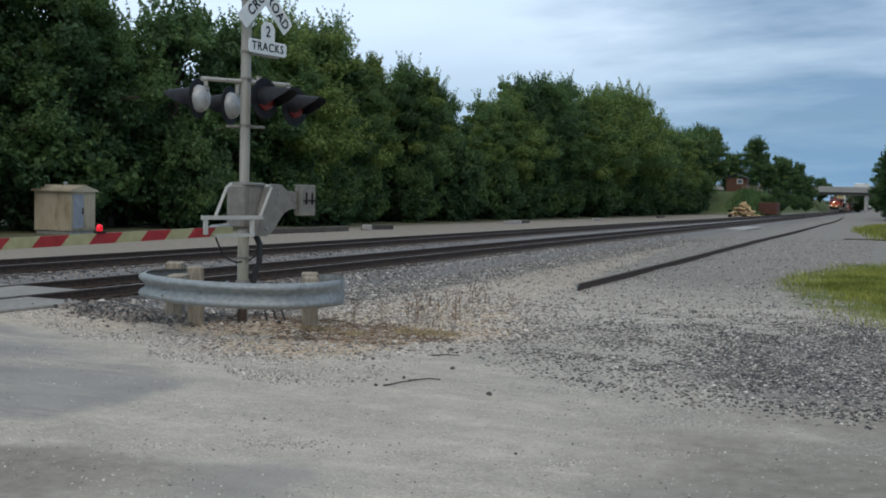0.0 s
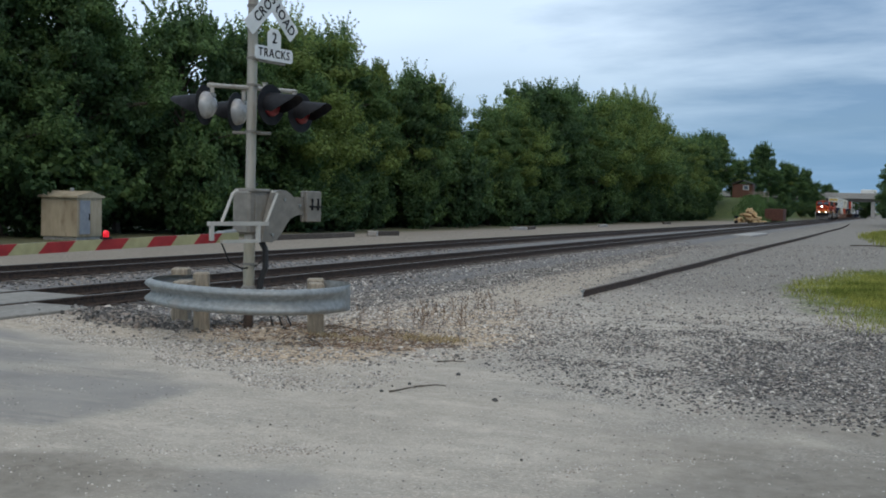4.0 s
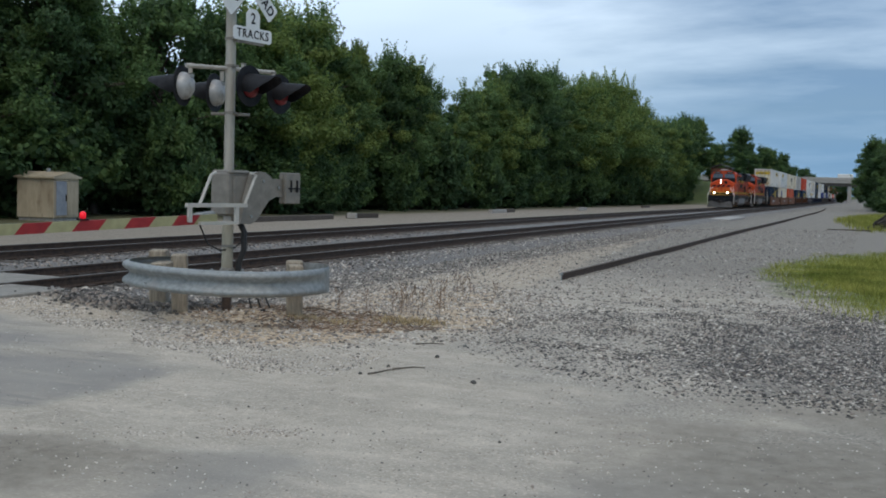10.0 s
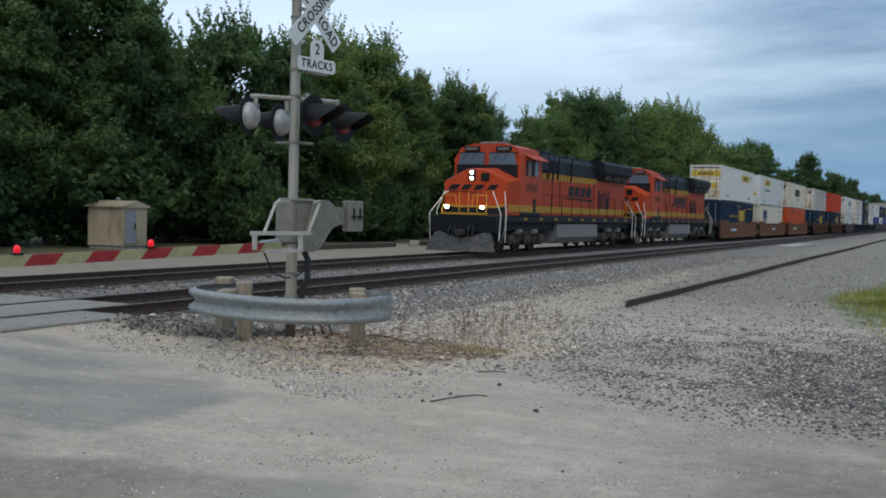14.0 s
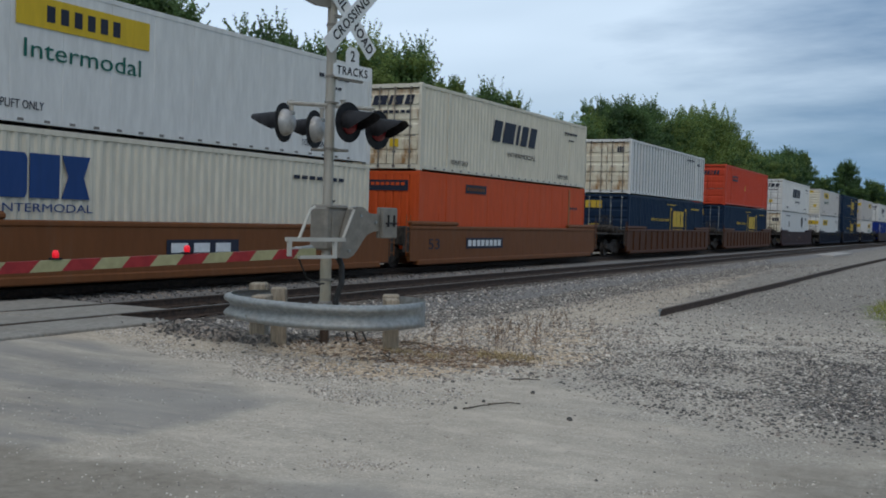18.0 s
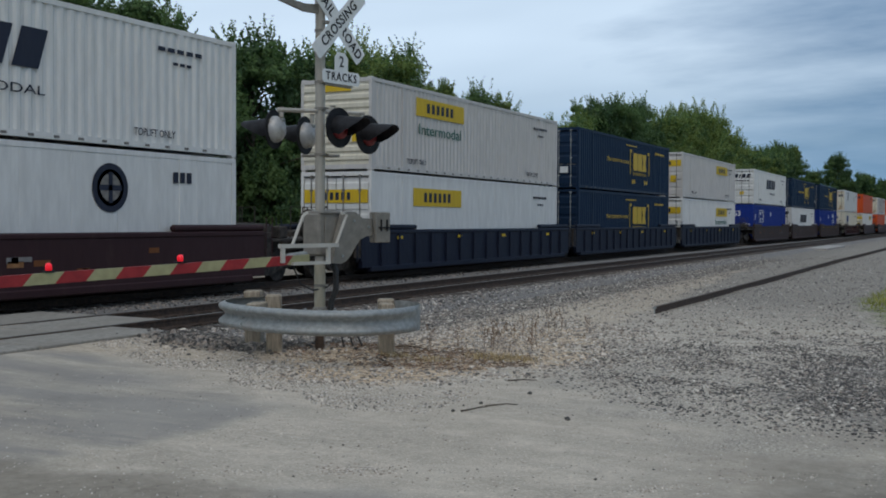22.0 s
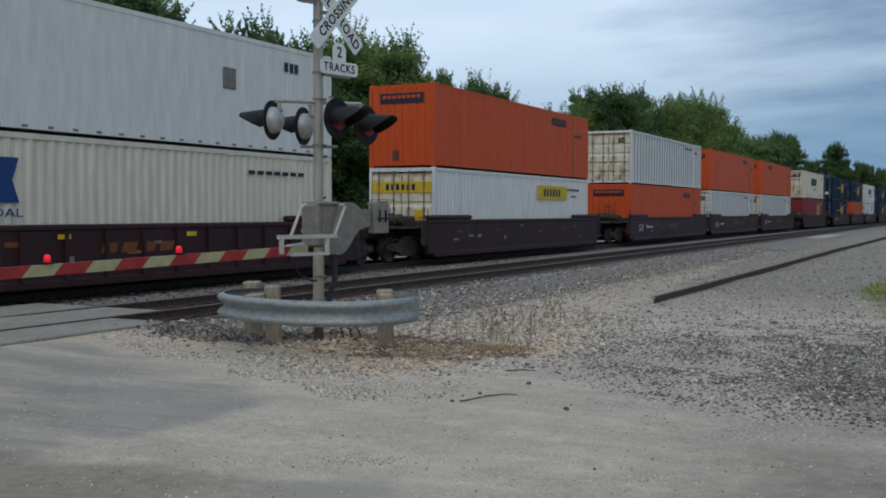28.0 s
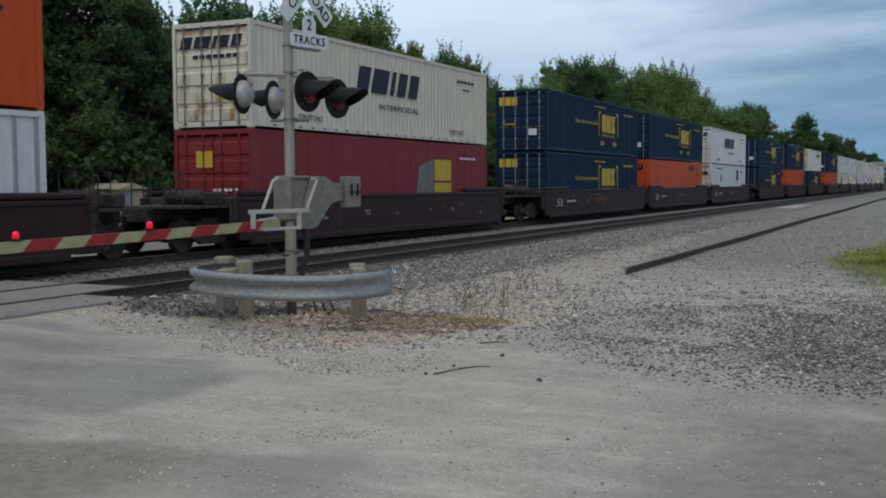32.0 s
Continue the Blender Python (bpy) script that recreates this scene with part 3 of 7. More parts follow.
def rail_mesh(a, b, top, cx):
    ys, ring = [a, 60] + list(range(75, 240, 15)) + [b], rail_outline(top)
    n = len(ring)
    s = Shape().loft([[(u + sway(cx, y), y, w) for u, w in ring] for y in ys], caps=True)
    s.m = [1 if i < n * (len(ys) - 1) and i % n in (6, 7, 8) else 0 for i in range(len(s.f))]
    return s.mesh("rail", [M["rail"], M["railhead"]])


def make_track(cx, name, label):
    t = thing(name, label, "railway track", pose(cx, 0, 0), kind="structure")
    for side in (-0.7535, 0.7535):
        part("rail", rail_mesh(-60, 520, RAIL_TOP, cx), None, t, at=pose(side, 0, 0))
    bed = Shape()
    ys = [-60 + 4 * k for k in range(146)]
    outline = [(-2.6, -0.42), (-1.75, -0.085), (-0.8, -0.07), (0.8, -0.07), (1.75, -0.085), (2.75, -0.42)]
    bed.loft([[(u + sway(cx, y) + 0.1 * noise.noise(Vector((y * 0.3, k, cx))), y, w) for k, (u, w) in enumerate(outline)] for y in ys], closed=False)
    part("ballast_bed", bed, M["ballast"], t, "crushed grey stone ballast")
    tie = Shape().box(-1.3, 1.3, -0.115, 0.115, -0.22, RAIL_TOP - 0.175, bevel=0.015).mesh("tie", M["tie"])
    plate = Shape().box(-0.17, 0.17, -0.1, 0.1, RAIL_TOP - 0.175, RAIL_TOP - 0.158)
    plate_me = plate.mesh("tie_plate", M["rail"])
    rest = Shape()
    rng = random.Random(5)
    for k in range(760):
        y = 13.9 + 0.52 * k
        if k < 150:
            o = part("tie", tie, None, t, at=pose(sway(cx, y) + rng.uniform(-0.05, 0.05), y, rng.uniform(-0.008, 0.0), 0, 0, rng.uniform(-0.6, 0.6)))
            for side in (-0.7535, 0.7535):
                if k < 70:
                    part("tie_plate", plate_me, None, o, at=pose(side, 0, 0))
        else:
            rest.box(-1.3 + sway(cx, y), 1.3 + sway(cx, y), y - 0.115, y + 0.115, -0.2, RAIL_TOP - 0.175)
    tagged(part("far_ties", rest, M["tie"], t), kind="stuff")
    return t


make_track(TRACKS[0], "near_track", "rusty steel rails on dark timber ties in grey ballast")
make_track(TRACKS[1], "main_track", "worn steel rails carrying the freight train")


# ---- crossing signal: a mast with its signs, flashers and gate ----
SIGNAL = pose(-7.85, 11.965, 0, 0, 0, -12)


def blade(length, width, thick=0.008):
    s = Shape()
    e = 0.02
    w, h = length / 2, width / 2
    s.prism([(-w + e, -h), (w - e, -h), (w, -h + e), (w, h - e), (w - e, h), (-w + e, h), (-w, h - e), (-w, -h + e)], "y", -thick / 2, thick / 2)
    return s


def facing(x, y, z, roll=0.0):
    """A pose that turns what faces -y towards the local +x, with a lean in its own plane."""
    return pose(x, y, z) @ pose(0, 0, 0, 0, 0, 90) @ pose(0, 0, 0, 0, roll, 0)


def make_signal():
    g = thing("crossing_signal", "aluminium railroad crossing mast with crossbuck, flashers and lowered gate", "crossing signal", SIGNAL)
    s = Shape().turned([(0.60, 0.066), (4.62, 0.066), (4.66, 0.075), (4.74, 0.075), (4.78, 0.03)], (0, 0, 0), (0, 0, 1), 20)
    mast = part("mast", soften(s.mesh("mast", M["mast"])), None, g)
    base = Shape().box(-0.19, 0.19, -0.19, 0.19, 0.545, 0.585, bevel=0.01)
    base.turned([(0.585, 0.105), (0.63, 0.095), (0.65, 0.08)], (0, 0, 0), (0, 0, 1), 16)
    part("base_flange", base, M["cast"], g)
    part("lower_mast", soften(Shape().turned([(0.585, 0.074), (1.20, 0.074), (1.22, 0.066)], (0, 0, 0), (0, 0, 1), 20).mesh("lower_mast", M["khaki"])), None, g, "khaki painted lower mast")
    part("foundation", Shape().box(-0.24, 0.24, -0.24, 0.24, -0.5, 0.04, bevel=0.03), M["concrete"], g, "grey concrete foundation block")
    part("pedestal", Shape().turned([(0.0, 0.06), (0.55, 0.06)], (0, 0, 0), (0, 0, 1), 14), M["rail"], g, "dark rusty steel pedestal")
    for k in range(3):
        part("ground_cable", Shape().tube([(0.1 + 0.05 * k, 0.1 * k, 0.5), (0.25 + 0.04 * k, 0.12 + 0.1 * k, 0.36), (0.30 + 0.05 * k, 0.16 + 0.12 * k, 0.12)], 0.012, 6), M["rubber"], g)
    for x in (-0.14, 0.14):
        for y in (-0.14, 0.14):
            part("bolt", shared_bolt(), None, g, at=pose(x, y, 0.58))
    for z in (4.30, 4.02, 3.62, 3.27, 2.66, 1.78, 0.92):
        c = Shape().turned([(0, 0.066), (0, 0.078), (0.035, 0.078), (0.035, 0.066)], (0, 0, z), (0, 0, 1), 16)
        c.box(0.06, 0.11, -0.05, 0.05, z + 0.005, z + 0.03)
        part("clamp", c, M["cast"], g)
    # crossbuck
    for name, lean, x, words in (("crossbuck_blade", 45, 0.105, (("RAIL", -0.33), ("ROAD", 0.33))), ("crossbuck_blade", -45, 0.118, (("CROSSING", 0.0),))):
        b = part(name, blade(1.24, 0.23), M["sign"], g, "white blade with black letters", facing(x, 0.235, 4.44, lean))
        for text, off in words:
            part("lettering", word(text, 0.185, 0.004, squeeze=0.92, bold=0.003, space=1.10), None, b, "black letters", pose(off, -0.0065, 0)).data.materials.append(M["black"])
    # number of tracks
    p = Shape()
    hw, z0, z1, tw, tz = 0.355, -0.095, 0.085, 0.125, 0.33
    p.prism([(-hw + 0.03, z0), (hw - 0.03, z0), (hw, z0 + 0.03), (hw, z1 - 0.03), (hw - 0.03, z1), (tw, z1), (tw, tz - 0.07), (tw - 0.06, tz), (-tw + 0.06, tz), (-tw, tz - 0.07), (-tw, z1), (-hw + 0.03, z1), (-hw, z1 - 0.03), (-hw, z0 + 0.03)], "y", -0.004, 0.004)
    b = part("track_count_sign", p, M["sign"], g, "white sign with black letters", facing(0.12, 0.275, 3.725))
    for text, size, z in (("TRACKS", 0.155, -0.005), ("2", 0.20, 0.20)):
        part("lettering", word(text, size, 0.004, squeeze=0.92, bold=0.002, space=1.18), None, b, "black letters", pose(0, -0.0065, z)).data.materials.append(M["black"])
    part("sign_bracket", Shape().box(0.05, 0.115, 0.0, 0.5, 3.60, 3.63), M["cast"], g)
    part("sign_bracket", Shape().box(0.05, 0.1, -0.03, 0.26, 4.41, 4.45), M["cast"], g)
    # tapered arm at the mast's head
    a = Shape().loft([[(x, y, z + c), (x + w, y, z + c), (x + w, y, z - c), (x, y, z - c)] for y, z, c, w, x in ((-0.05, 4.60, 0.06, 0.06, -0.03), (-0.30, 4.58, 0.05, 0.05, -0.025), (-0.92, 4.66, 0.022, 0.04, -0.02))], caps=True)
    part("head_arm", a, M["cast"], g)
    # flashers
    arm = Shape().tube([(-0.16, -0.62, 3.235), (-0.02, -0.1, 3.25), (0.02, 0.1, 3.255), (0.16, 0.66, 3.265)], 0.028, 8)
    part("flasher_crossarm", arm, M["mast"], g)

    def lamp(x, y, z, out):
        disc = Shape().turned([(0, 0.12), (0.0, 0.262), (0.012, 0.262), (0.012, 0.12)], (0, 0, 0), (1, 0, 0), 28)
        d = part("flasher", disc, M["black"], g, "black round flasher background with hood", pose(x, y, z, 0, 0, 4 if out > 0 else 200))
        hood = Shape()
        n = 15
        rings = []
        for r in (0.160, 0.152):
            rings.append([(0.01, r * math.sin(a_), r * math.cos(a_)) for a_ in [math.radians(-118 + 236 * k / n) for k in range(n + 1)]])
            spread_ = [-118 + 236 * k / n for k in range(n + 1)]
            rings.append([(0.45 - 0.33 * max(0.0, (abs(a_) - 50) / 68) ** 1.2, r * math.sin(radians(a_)) * 0.92, r * math.cos(radians(a_)) * 0.92 - 0.03) for a_ in spread_])
        hood.loft([rings[0], rings[1], rings[3], rings[2]], closed=False)
        part("hood", soften(hood.mesh("hood", M["black"])), None, d)
        lens = Shape().turned([(0.0, 0.15), (0.03, 0.147), (0.06, 0.09), (0.07, 0.0)], (0.012, 0, 0), (1, 0, 0), 20)
        part("lens", lens, M["lens"], d, "dark red glass lens", smooth=True)
        dome = Shape().turned([(0.0, 0.18), (-0.03, 0.176), (-0.08, 0.155), (-0.12, 0.11), (-0.142, 0.055), (-0.148, 0.0)], (0, 0, 0), (1, 0, 0), 28)
        part("housing", soften(dome.mesh("housing", M["silver"])), None, d, "silver domed lamp housing")
        part("latch", Shape().box(-0.145, -0.095, -0.03, 0.03, 0.10, 0.15, bevel=0.008), M["galv"], d)
        pipe = Shape().tube([(-0.10, 0, 0.16), (-0.10, 0, 0.27), (-0.10, 0, 0.29)], [0.03, 0.03, 0.045], 8)
        part("hanger", pipe, M["mast"], d)

    lamp(0.42, -0.08, 3.01, 1)
    lamp(0.42, 0.48, 2.955, 1)
    lamp(-0.45, -0.40, 3.01, -1)
    lamp(-0.45, 0.165, 2.965, -1)
    lower = Shape().tube([(-0.22, -0.12, 2.665), (0.22, 0.14, 2.66)], 0.02, 6)
    part("lower_stay", lower, M["cast"], g)
    # gate mechanism
    box_ = Shape().box(-0.22, 0.10, -0.12, 0.40, 1.33, 1.905, bevel=0.03)
    box_.box(-0.235, 0.115, -0.09, 0.30, 1.88, 1.935, bevel=0.02)
    part("gate_mechanism", box_, M["cast"], g, "grey painted gate mechanism box")
    part("mechanism_cover", Shape().box(0.10, 0.118, -0.02, 0.31, 1.36, 1.86, bevel=0.008), M["cast"], g)
    for y in (0.0, 0.06):
        part("cable_stub", Shape().tube([(0.0, y, 1.92), (0.02, y + 0.01, 1.98), (0.05, y + 0.03, 1.99)], 0.014, 6), M["rubber"], g)
    arm_ = Shape().prism([(0.02, 1.24), (0.20, 1.225), (0.29, 1.26), (0.38, 1.34), (0.47, 1.455), (0.56, 1.545), (0.685, 1.59), (0.86, 1.595), (0.86, 1.83), (0.61, 1.837), (0.54, 1.88), (0.47, 1.92), (0.36, 1.925), (0.24, 1.90), (0.10, 1.50)], "x", 0.13, 0.21)
    part("counterweight_arm", arm_, M["cast"], g)
    for y, z in ((0.42, 1.80), (0.72, 1.72), (0.20, 1.33)):
        part("bolt", shared_bolt(), None, g, at=pose(0.21, y, z, 0, 90, 0) @ Matrix.Diagonal((1, 1, 0.5, 1)))
    wt = Shape()
    for k in range(2):
        wt.box(0.15 + k * 0.07, 0.212 + k * 0.07, 0.80, 1.10, 1.50, 1.925, bevel=0.012)
    weight = part("counterweight", wt, M["cast"], g, "grey steel counterweight plates")
    for y in (0.89, 1.01):
        part("clamp_bar", Shape().box(0.282, 0.305, y, y + 0.014, 1.66, 1.82), M["black"], weight)
    part("clamp_bar", Shape().box(0.282, 0.302, 0.85, 1.10, 1.70, 1.718), M["black"], weight)
    for x in (0.30,):
        fr = Shape()
        fr.box(x - 0.025, x + 0.025, -1.0, 0.03, 1.455, 1.505)
        fr.box(x - 0.025, x + 0.025, -0.78, -0.12, 1.235, 1.275)
        for y in (-0.97, -0.17):
            fr.box(x - 0.02, x + 0.02, y, y + 0.05, 1.27, 1.46)
        fr.tube([(x, -0.78, 1.50), (x, -0.60, 1.86), (x, -0.52, 1.90)], 0.02, 6)
        fr.tube([(x, 0.0, 1.49), (x, 0.20, 1.88), (x, 0.10, 1.90)], 0.02, 6)
        part("gate_bracket", fr, M["bracket"], g, "white painted steel bracket")
    hub = Shape().tube([(0.02, -0.62, 1.31), (0.02, -0.30, 1.33)], [0.06, 0.075], 10)
    hub.box(0.0, 0.16, -0.62, -0.42, 1.26, 1.38, bevel=0.02)
    part("arm_adapter", hub, M["galv"], g)
    # gate arm, red and cream bands, a little droop
    y0, per = -0.44, 0.712

    def at_(y):
        return 1.305 + 0.030 * (y + 0.6)

    h, slant = 0.058, 0.055
    arm = Shape().loft([[(x, y, at_(y) + q) for x, q in ((0.245, -h), (0.275, -h), (0.275, h), (0.245, h))] for y in (-0.46, -2.5, -5.0, -8.4)], caps=True)
    ga = part("gate_arm", arm, M["cream"], g, "red and cream striped gate arm")
    for k in range(11):
        ya = -0.80 - per * k
        yb = ya - per * 0.5
        band = Shape()
        x0, x1, h2 = 0.243, 0.277, h + 0.002
        band.loft([[(x, y + sl * (q / h2), at_(y) + q) for x, q in ((x0, -h2), (x1, -h2), (x1, h2), (x0, h2))] for y, sl in ((ya, slant), (yb, slant))], caps=True)
        part("red_band", band, M["red"], ga, "red reflective band")
    for y, lit in ((-2.48, 1), (-4.12, 1), (-7.9, 1)):
        z = at_(y) + 0.06
        st = Shape().box(0.23, 0.29, y - 0.06, y + 0.06, z, z + 0.02)
        l = part("arm_lamp", st, M["black"], ga)
        bulb = Shape().turned([(0, 0.030), (0.025, 0.036), (0.055, 0.034), (0.075, 0.022), (0.08, 0.0)], (0.26, y, z + 0.02), (0, 0, 1), 12)
        part("lamp_glass", bulb, M["lit"] if lit else M["dim"], l, "glowing red lamp glass" if lit else "dark red lamp glass", smooth=True)
    wire = Shape().tube([(0.20, -0.70, 1.26), (0.18, -0.62, 1.15), (0.10, -0.45, 0.98), (0.02, -0.15, 0.88), (0.05, 0.05, 0.90), (0.12, 0.16, 1.0)], 0.011, 6)
    part("cable", wire, M["rubber"], g)
    hose = Shape().tube([(0.08, 0.12, 1.28), (0.12, 0.18, 1.12), (0.14, 0.16, 0.88), (0.10, 0.12, 0.72), (0.10, 0.10, 0.60)], 0.04, 8)
    part("conduit", hose, M["rubber"], g, "black flexible conduit")


def shared_bolt():
    if "bolt" not in BOLT:
        BOLT["bolt"] = Shape().turned([(0, 0.022), (0.05, 0.022), (0.05, 0.0)], (0, 0, 0), (0, 0, 1), 6).mesh("bolt", M["galv"])
    return BOLT["bolt"]


BOLT = {}
make_signal()


def make_guard_rail():
    g = thing("guard_rail", "curved galvanised steel guard rail on weathered timber posts", "guard rail")
    path = [(-8.86, 12.22), (-9.06, 11.98), (-9.07, 11.60), (-8.80, 11.18), (-8.25, 10.84), (-7.6, 10.67), (-7.07, 10.68), (-6.65, 10.86), (-6.42, 11.28), (-6.36, 11.69), (-6.47, 12.10), (-6.74, 12.34), (-7.02, 12.36)]

    def along(u):
        """The place on the curve and the way out of it, u spans from its start."""
        k = min(len(path) - 2, max(0, int(u)))
        u = u - k
        p0, p1, p2, p3 = (Vector(path[max(0, min(len(path) - 1, k + d))]) for d in (-1, 0, 1, 2))
        p = 0.5 * ((2 * p1) + (p2 - p0) * u + (2 * p0 - 5 * p1 + 4 * p2 - p3) * u * u + (3 * p1 - p0 - 3 * p2 + p3) * u ** 3)
        d = 0.5 * ((p2 - p0) + 2 * (2 * p0 - 5 * p1 + 4 * p2 - p3) * u + 3 * (3 * p1 - p0 - 3 * p2 + p3) * u * u)
        return p, Vector((d.y, -d.x)).normalized()

    wave = [(0.155, 0.0), (0.150, 0.03), (0.128, 0.075), (0.10, 0.088), (0.075, 0.075), (0.03, 0.012), (0.0, 0.0), (-0.03, 0.012), (-0.075, 0.075), (-0.10, 0.088), (-0.128, 0.075), (-0.150, 0.03), (-0.155, 0.0)]

    def beam(u0, u1, count, extra=0.0, wing=False):
        rings, back = [], []
        for i in range(count):
            f = i / (count - 1)
            flat = min(1.0, f * 2.2) if wing else 0.0
            ring, rear = [], []
            for h, o in wave:
                notch = 0.30 * abs(h) / 0.155 * (1 - f) if wing else 0.0
                p, out = along(u0 + (u1 - u0) * f + notch)
                off = o * (1 - flat) + 0.05 * flat + extra
                z = 0.575 + h * (1 + 0.05 * flat)
                ring.append((p.x + out.x * off, p.y + out.y * off, z))
                rear.append((p.x + out.x * (off - 0.006), p.y + out.y * (off - 0.006), z))
            rings.append(ring)
            back.append(list(reversed(rear)))
        return Shape().loft(rings, closed=False).loft(back, closed=False)

    part("beam", soften(beam(0.0, 7.75, 44).mesh("beam", M["galv"]), 60), None, g)
    part("end_wing", soften(beam(7.3, 12.0, 30, 0.012, True).mesh("end_wing", M["galv"]), 60), None, g, "rounded end piece bolted over the beam")
    for x, y, top, w, turn in ((-9.26, 12.42, 0.80, 0.24, 24), (-8.51, 11.86, 0.80, 0.21, 32), (-7.07, 12.40, 0.76, 0.22, 30)):
        part("post", Shape().box(-w / 2, w / 2, -w / 2, w / 2, -0.45, top, bevel=0.02), M["post"], g, at=pose(x, y, 0, 1, -1, turn))
    part("spacer_block", Shape().box(-0.10, 0.10, -0.10, 0.30, 0.44, 0.72, bevel=0.015), M["post"], g, at=pose(-8.42, 11.30, 0, 0, 0, 22))
    part("spacer_block", Shape().box(-0.09, 0.09, -0.22, 0.10, 0.40, 0.735, bevel=0.015), M["post"], g, at=pose(-6.88, 12.05, 0, 0, 0, 36))
    for u, h in ((4.0, 0.0), (4.0, 0.10), (4.15, -0.06), (5.0, 0.0), (7.6, 0.1), (7.6, -0.1), (8.2, 0.10), (8.2, -0.10), (9.0, 0.10)):
        p, out = along(u)
        o = 0.092 if abs(h) > 0.05 and u < 7.5 else 0.055 if u > 7.5 else 0.0
        part("bolt", shared_bolt(), None, g, at=pose(p.x + out.x * o, p.y + out.y * o, 0.575 + h) @ out.to_3d().to_track_quat("Z", "Y").to_matrix().to_4x4() @ Matrix.Diagonal((0.7, 0.7, 0.35, 1)))


make_guard_rail()


# ---- beside the line ----
def make_cabinet():
    g = thing("signal_cabinet", "weathered beige steel signal cabinet with pitched lid", "equipment cabinet", pose(-32.0, 35.3, height(-32.3, 35.2), 0, 0, 9) @ Matrix.Diagonal((0.9, 1.02, 1.1, 1)))
    s = Shape().box(-0.95, 0.95, -0.9, 0.9, 0.12, 1.62, bevel=0.02)
    part("body", s, M["cab"], g)
    part("plinth", Shape().box(-0.88, 0.88, -0.84, 0.84, -0.1, 0.12), M["concrete"], g)
    r = Shape().prism([(-1.02, 1.60), (1.02, 1.60), (1.02, 1.66), (0.0, 1.86), (-1.02, 1.66)], "x", -1.03, 1.03)
    part("lid", r, M["cab"], g)
    d = Shape().box(0.95, 0.975, -0.75, 0.0, 0.22, 1.5, bevel=0.01)
    door = part("door", d, M["cabdoor"], g, "grey-blue steel door")
    part("handle", Shape().box(0.975, 1.02, -0.12, -0.06, 0.75, 1.0, bevel=0.01), M["black"], door)
    d = Shape().box(0.95, 0.97, 0.05, 0.78, 0.22, 1.5, bevel=0.01)
    part("door", d, M["cab"], g)
    part("vent", Shape().turned([(0, 0.1), (0.1, 0.1), (0.14, 0.05), (0.14, 0.0)], (0, 0, 1.84), (0, 0, 1), 10), M["galv"], g)


M["cab"] = material("beige_cabinet_paint", (0.40, 0.33, 0.225), (0.53, 0.45, 0.32), 0.6, scale=3, stain=(0.26, 0.20, 0.13), stain_scale=1.5, stretch=(1, 1, 0.4), bump=0.05)
M["cabdoor"] = material("grey_blue_cabinet_paint", (0.24, 0.26, 0.29), (0.33, 0.35, 0.38), 0.55, scale=3)
make_cabinet()

# a cut rail that lies along the gravel
lr = thing("loose_rail", "rusty length of old rail lying on the gravel", "rail")
s = Shape()
ring = rail_outline(0.165, 0.18)
pts_ = [(20.55, 0), (24, 0.02), (35, 0.0), (50, -0.05), (70, 0.05), (90, 0.02), (110, -0.1), (126, 0.0), (145, -0.25), (165, -0.7), (190, -1.4)]
s.loft([[(-5.66 + dx + u, y, w + height(-5.66, y) - 0.02) for u, w in ring] for y, dx in pts_], caps=True)
part("rail_web", s, M["rail"], lr)
part("cut_end", Shape().prism([(-5.66 + u, w + height(-5.66, 20.55) - 0.02) for u, w in ring], "y", 20.52, 20.546), M["galv"], lr, "pale torch-cut end")

# crossing panels
def make_panels():
    rng = random.Random(2)
    lc = thing("level_crossing", "pale worn concrete crossing panels between the rails", "level crossing", kind="structure")
    for cx in TRACKS:
        for k, (a, b) in enumerate(((-2.25, -0.86), (-0.64, 0.64), (0.86, 1.95))):
            for j in range(6):
                y1 = 14.05 - 2.45 * j - (1.4 if k == 2 else 0.0)
                s = Shape().box(a, b, -2.42, 0, -0.16, RAIL_TOP - 0.012 + rng.uniform(-0.006, 0.004), bevel=0.015)
                part("crossing_panel", s, M["panel"], lc, at=pose(cx, y1, 0))


make_panels()


def scatter(name, count, place, size, mats, seed, flat=0.6, label="", category="stones"):
    """Small broken stones, each a squashed uneven lump, sunk a little into the ground."""
    rng = random.Random(seed)
    s = Shape()
    base = [(1, 0, 0), (0.3, 0.95, 0), (-0.8, 0.6, 0), (-0.8, -0.6, 0), (0.3, -0.95, 0)]
    for _ in range(count):
        x, y, z = place(rng)
        r = rng.uniform(*size) * (1.6 if rng.random() < 0.06 else 1)
        a, h = rng.uniform(0, 6.28), r * rng.uniform(0.5, 1.0) * flat
        c, d = math.cos(a), math.sin(a)
        low = [(x + r * (u * c - v * d) * rng.uniform(0.7, 1.2), y + r * (u * d + v * c) * rng.uniform(0.7, 1.2), z - 0.3 * r) for u, v, _w in base]
        top = [(x + 0.62 * r * (u * c - v * d) * rng.uniform(0.6, 1.2), y + 0.62 * r * (u * d + v * c) * rng.uniform(0.6, 1.2), z + h * rng.uniform(0.7, 1.3)) for u, v, _w in base]
        s.add(low + top, [(0, 1, 6, 5), (1, 2, 7, 6), (2, 3, 8, 7), (3, 4, 9, 8), (4, 0, 5, 9), (5, 6, 7, 8, 9)], rng.randrange(len(mats)))
    o = part(name, s, mats, None)
    return tagged(o, label, category, kind="stuff")


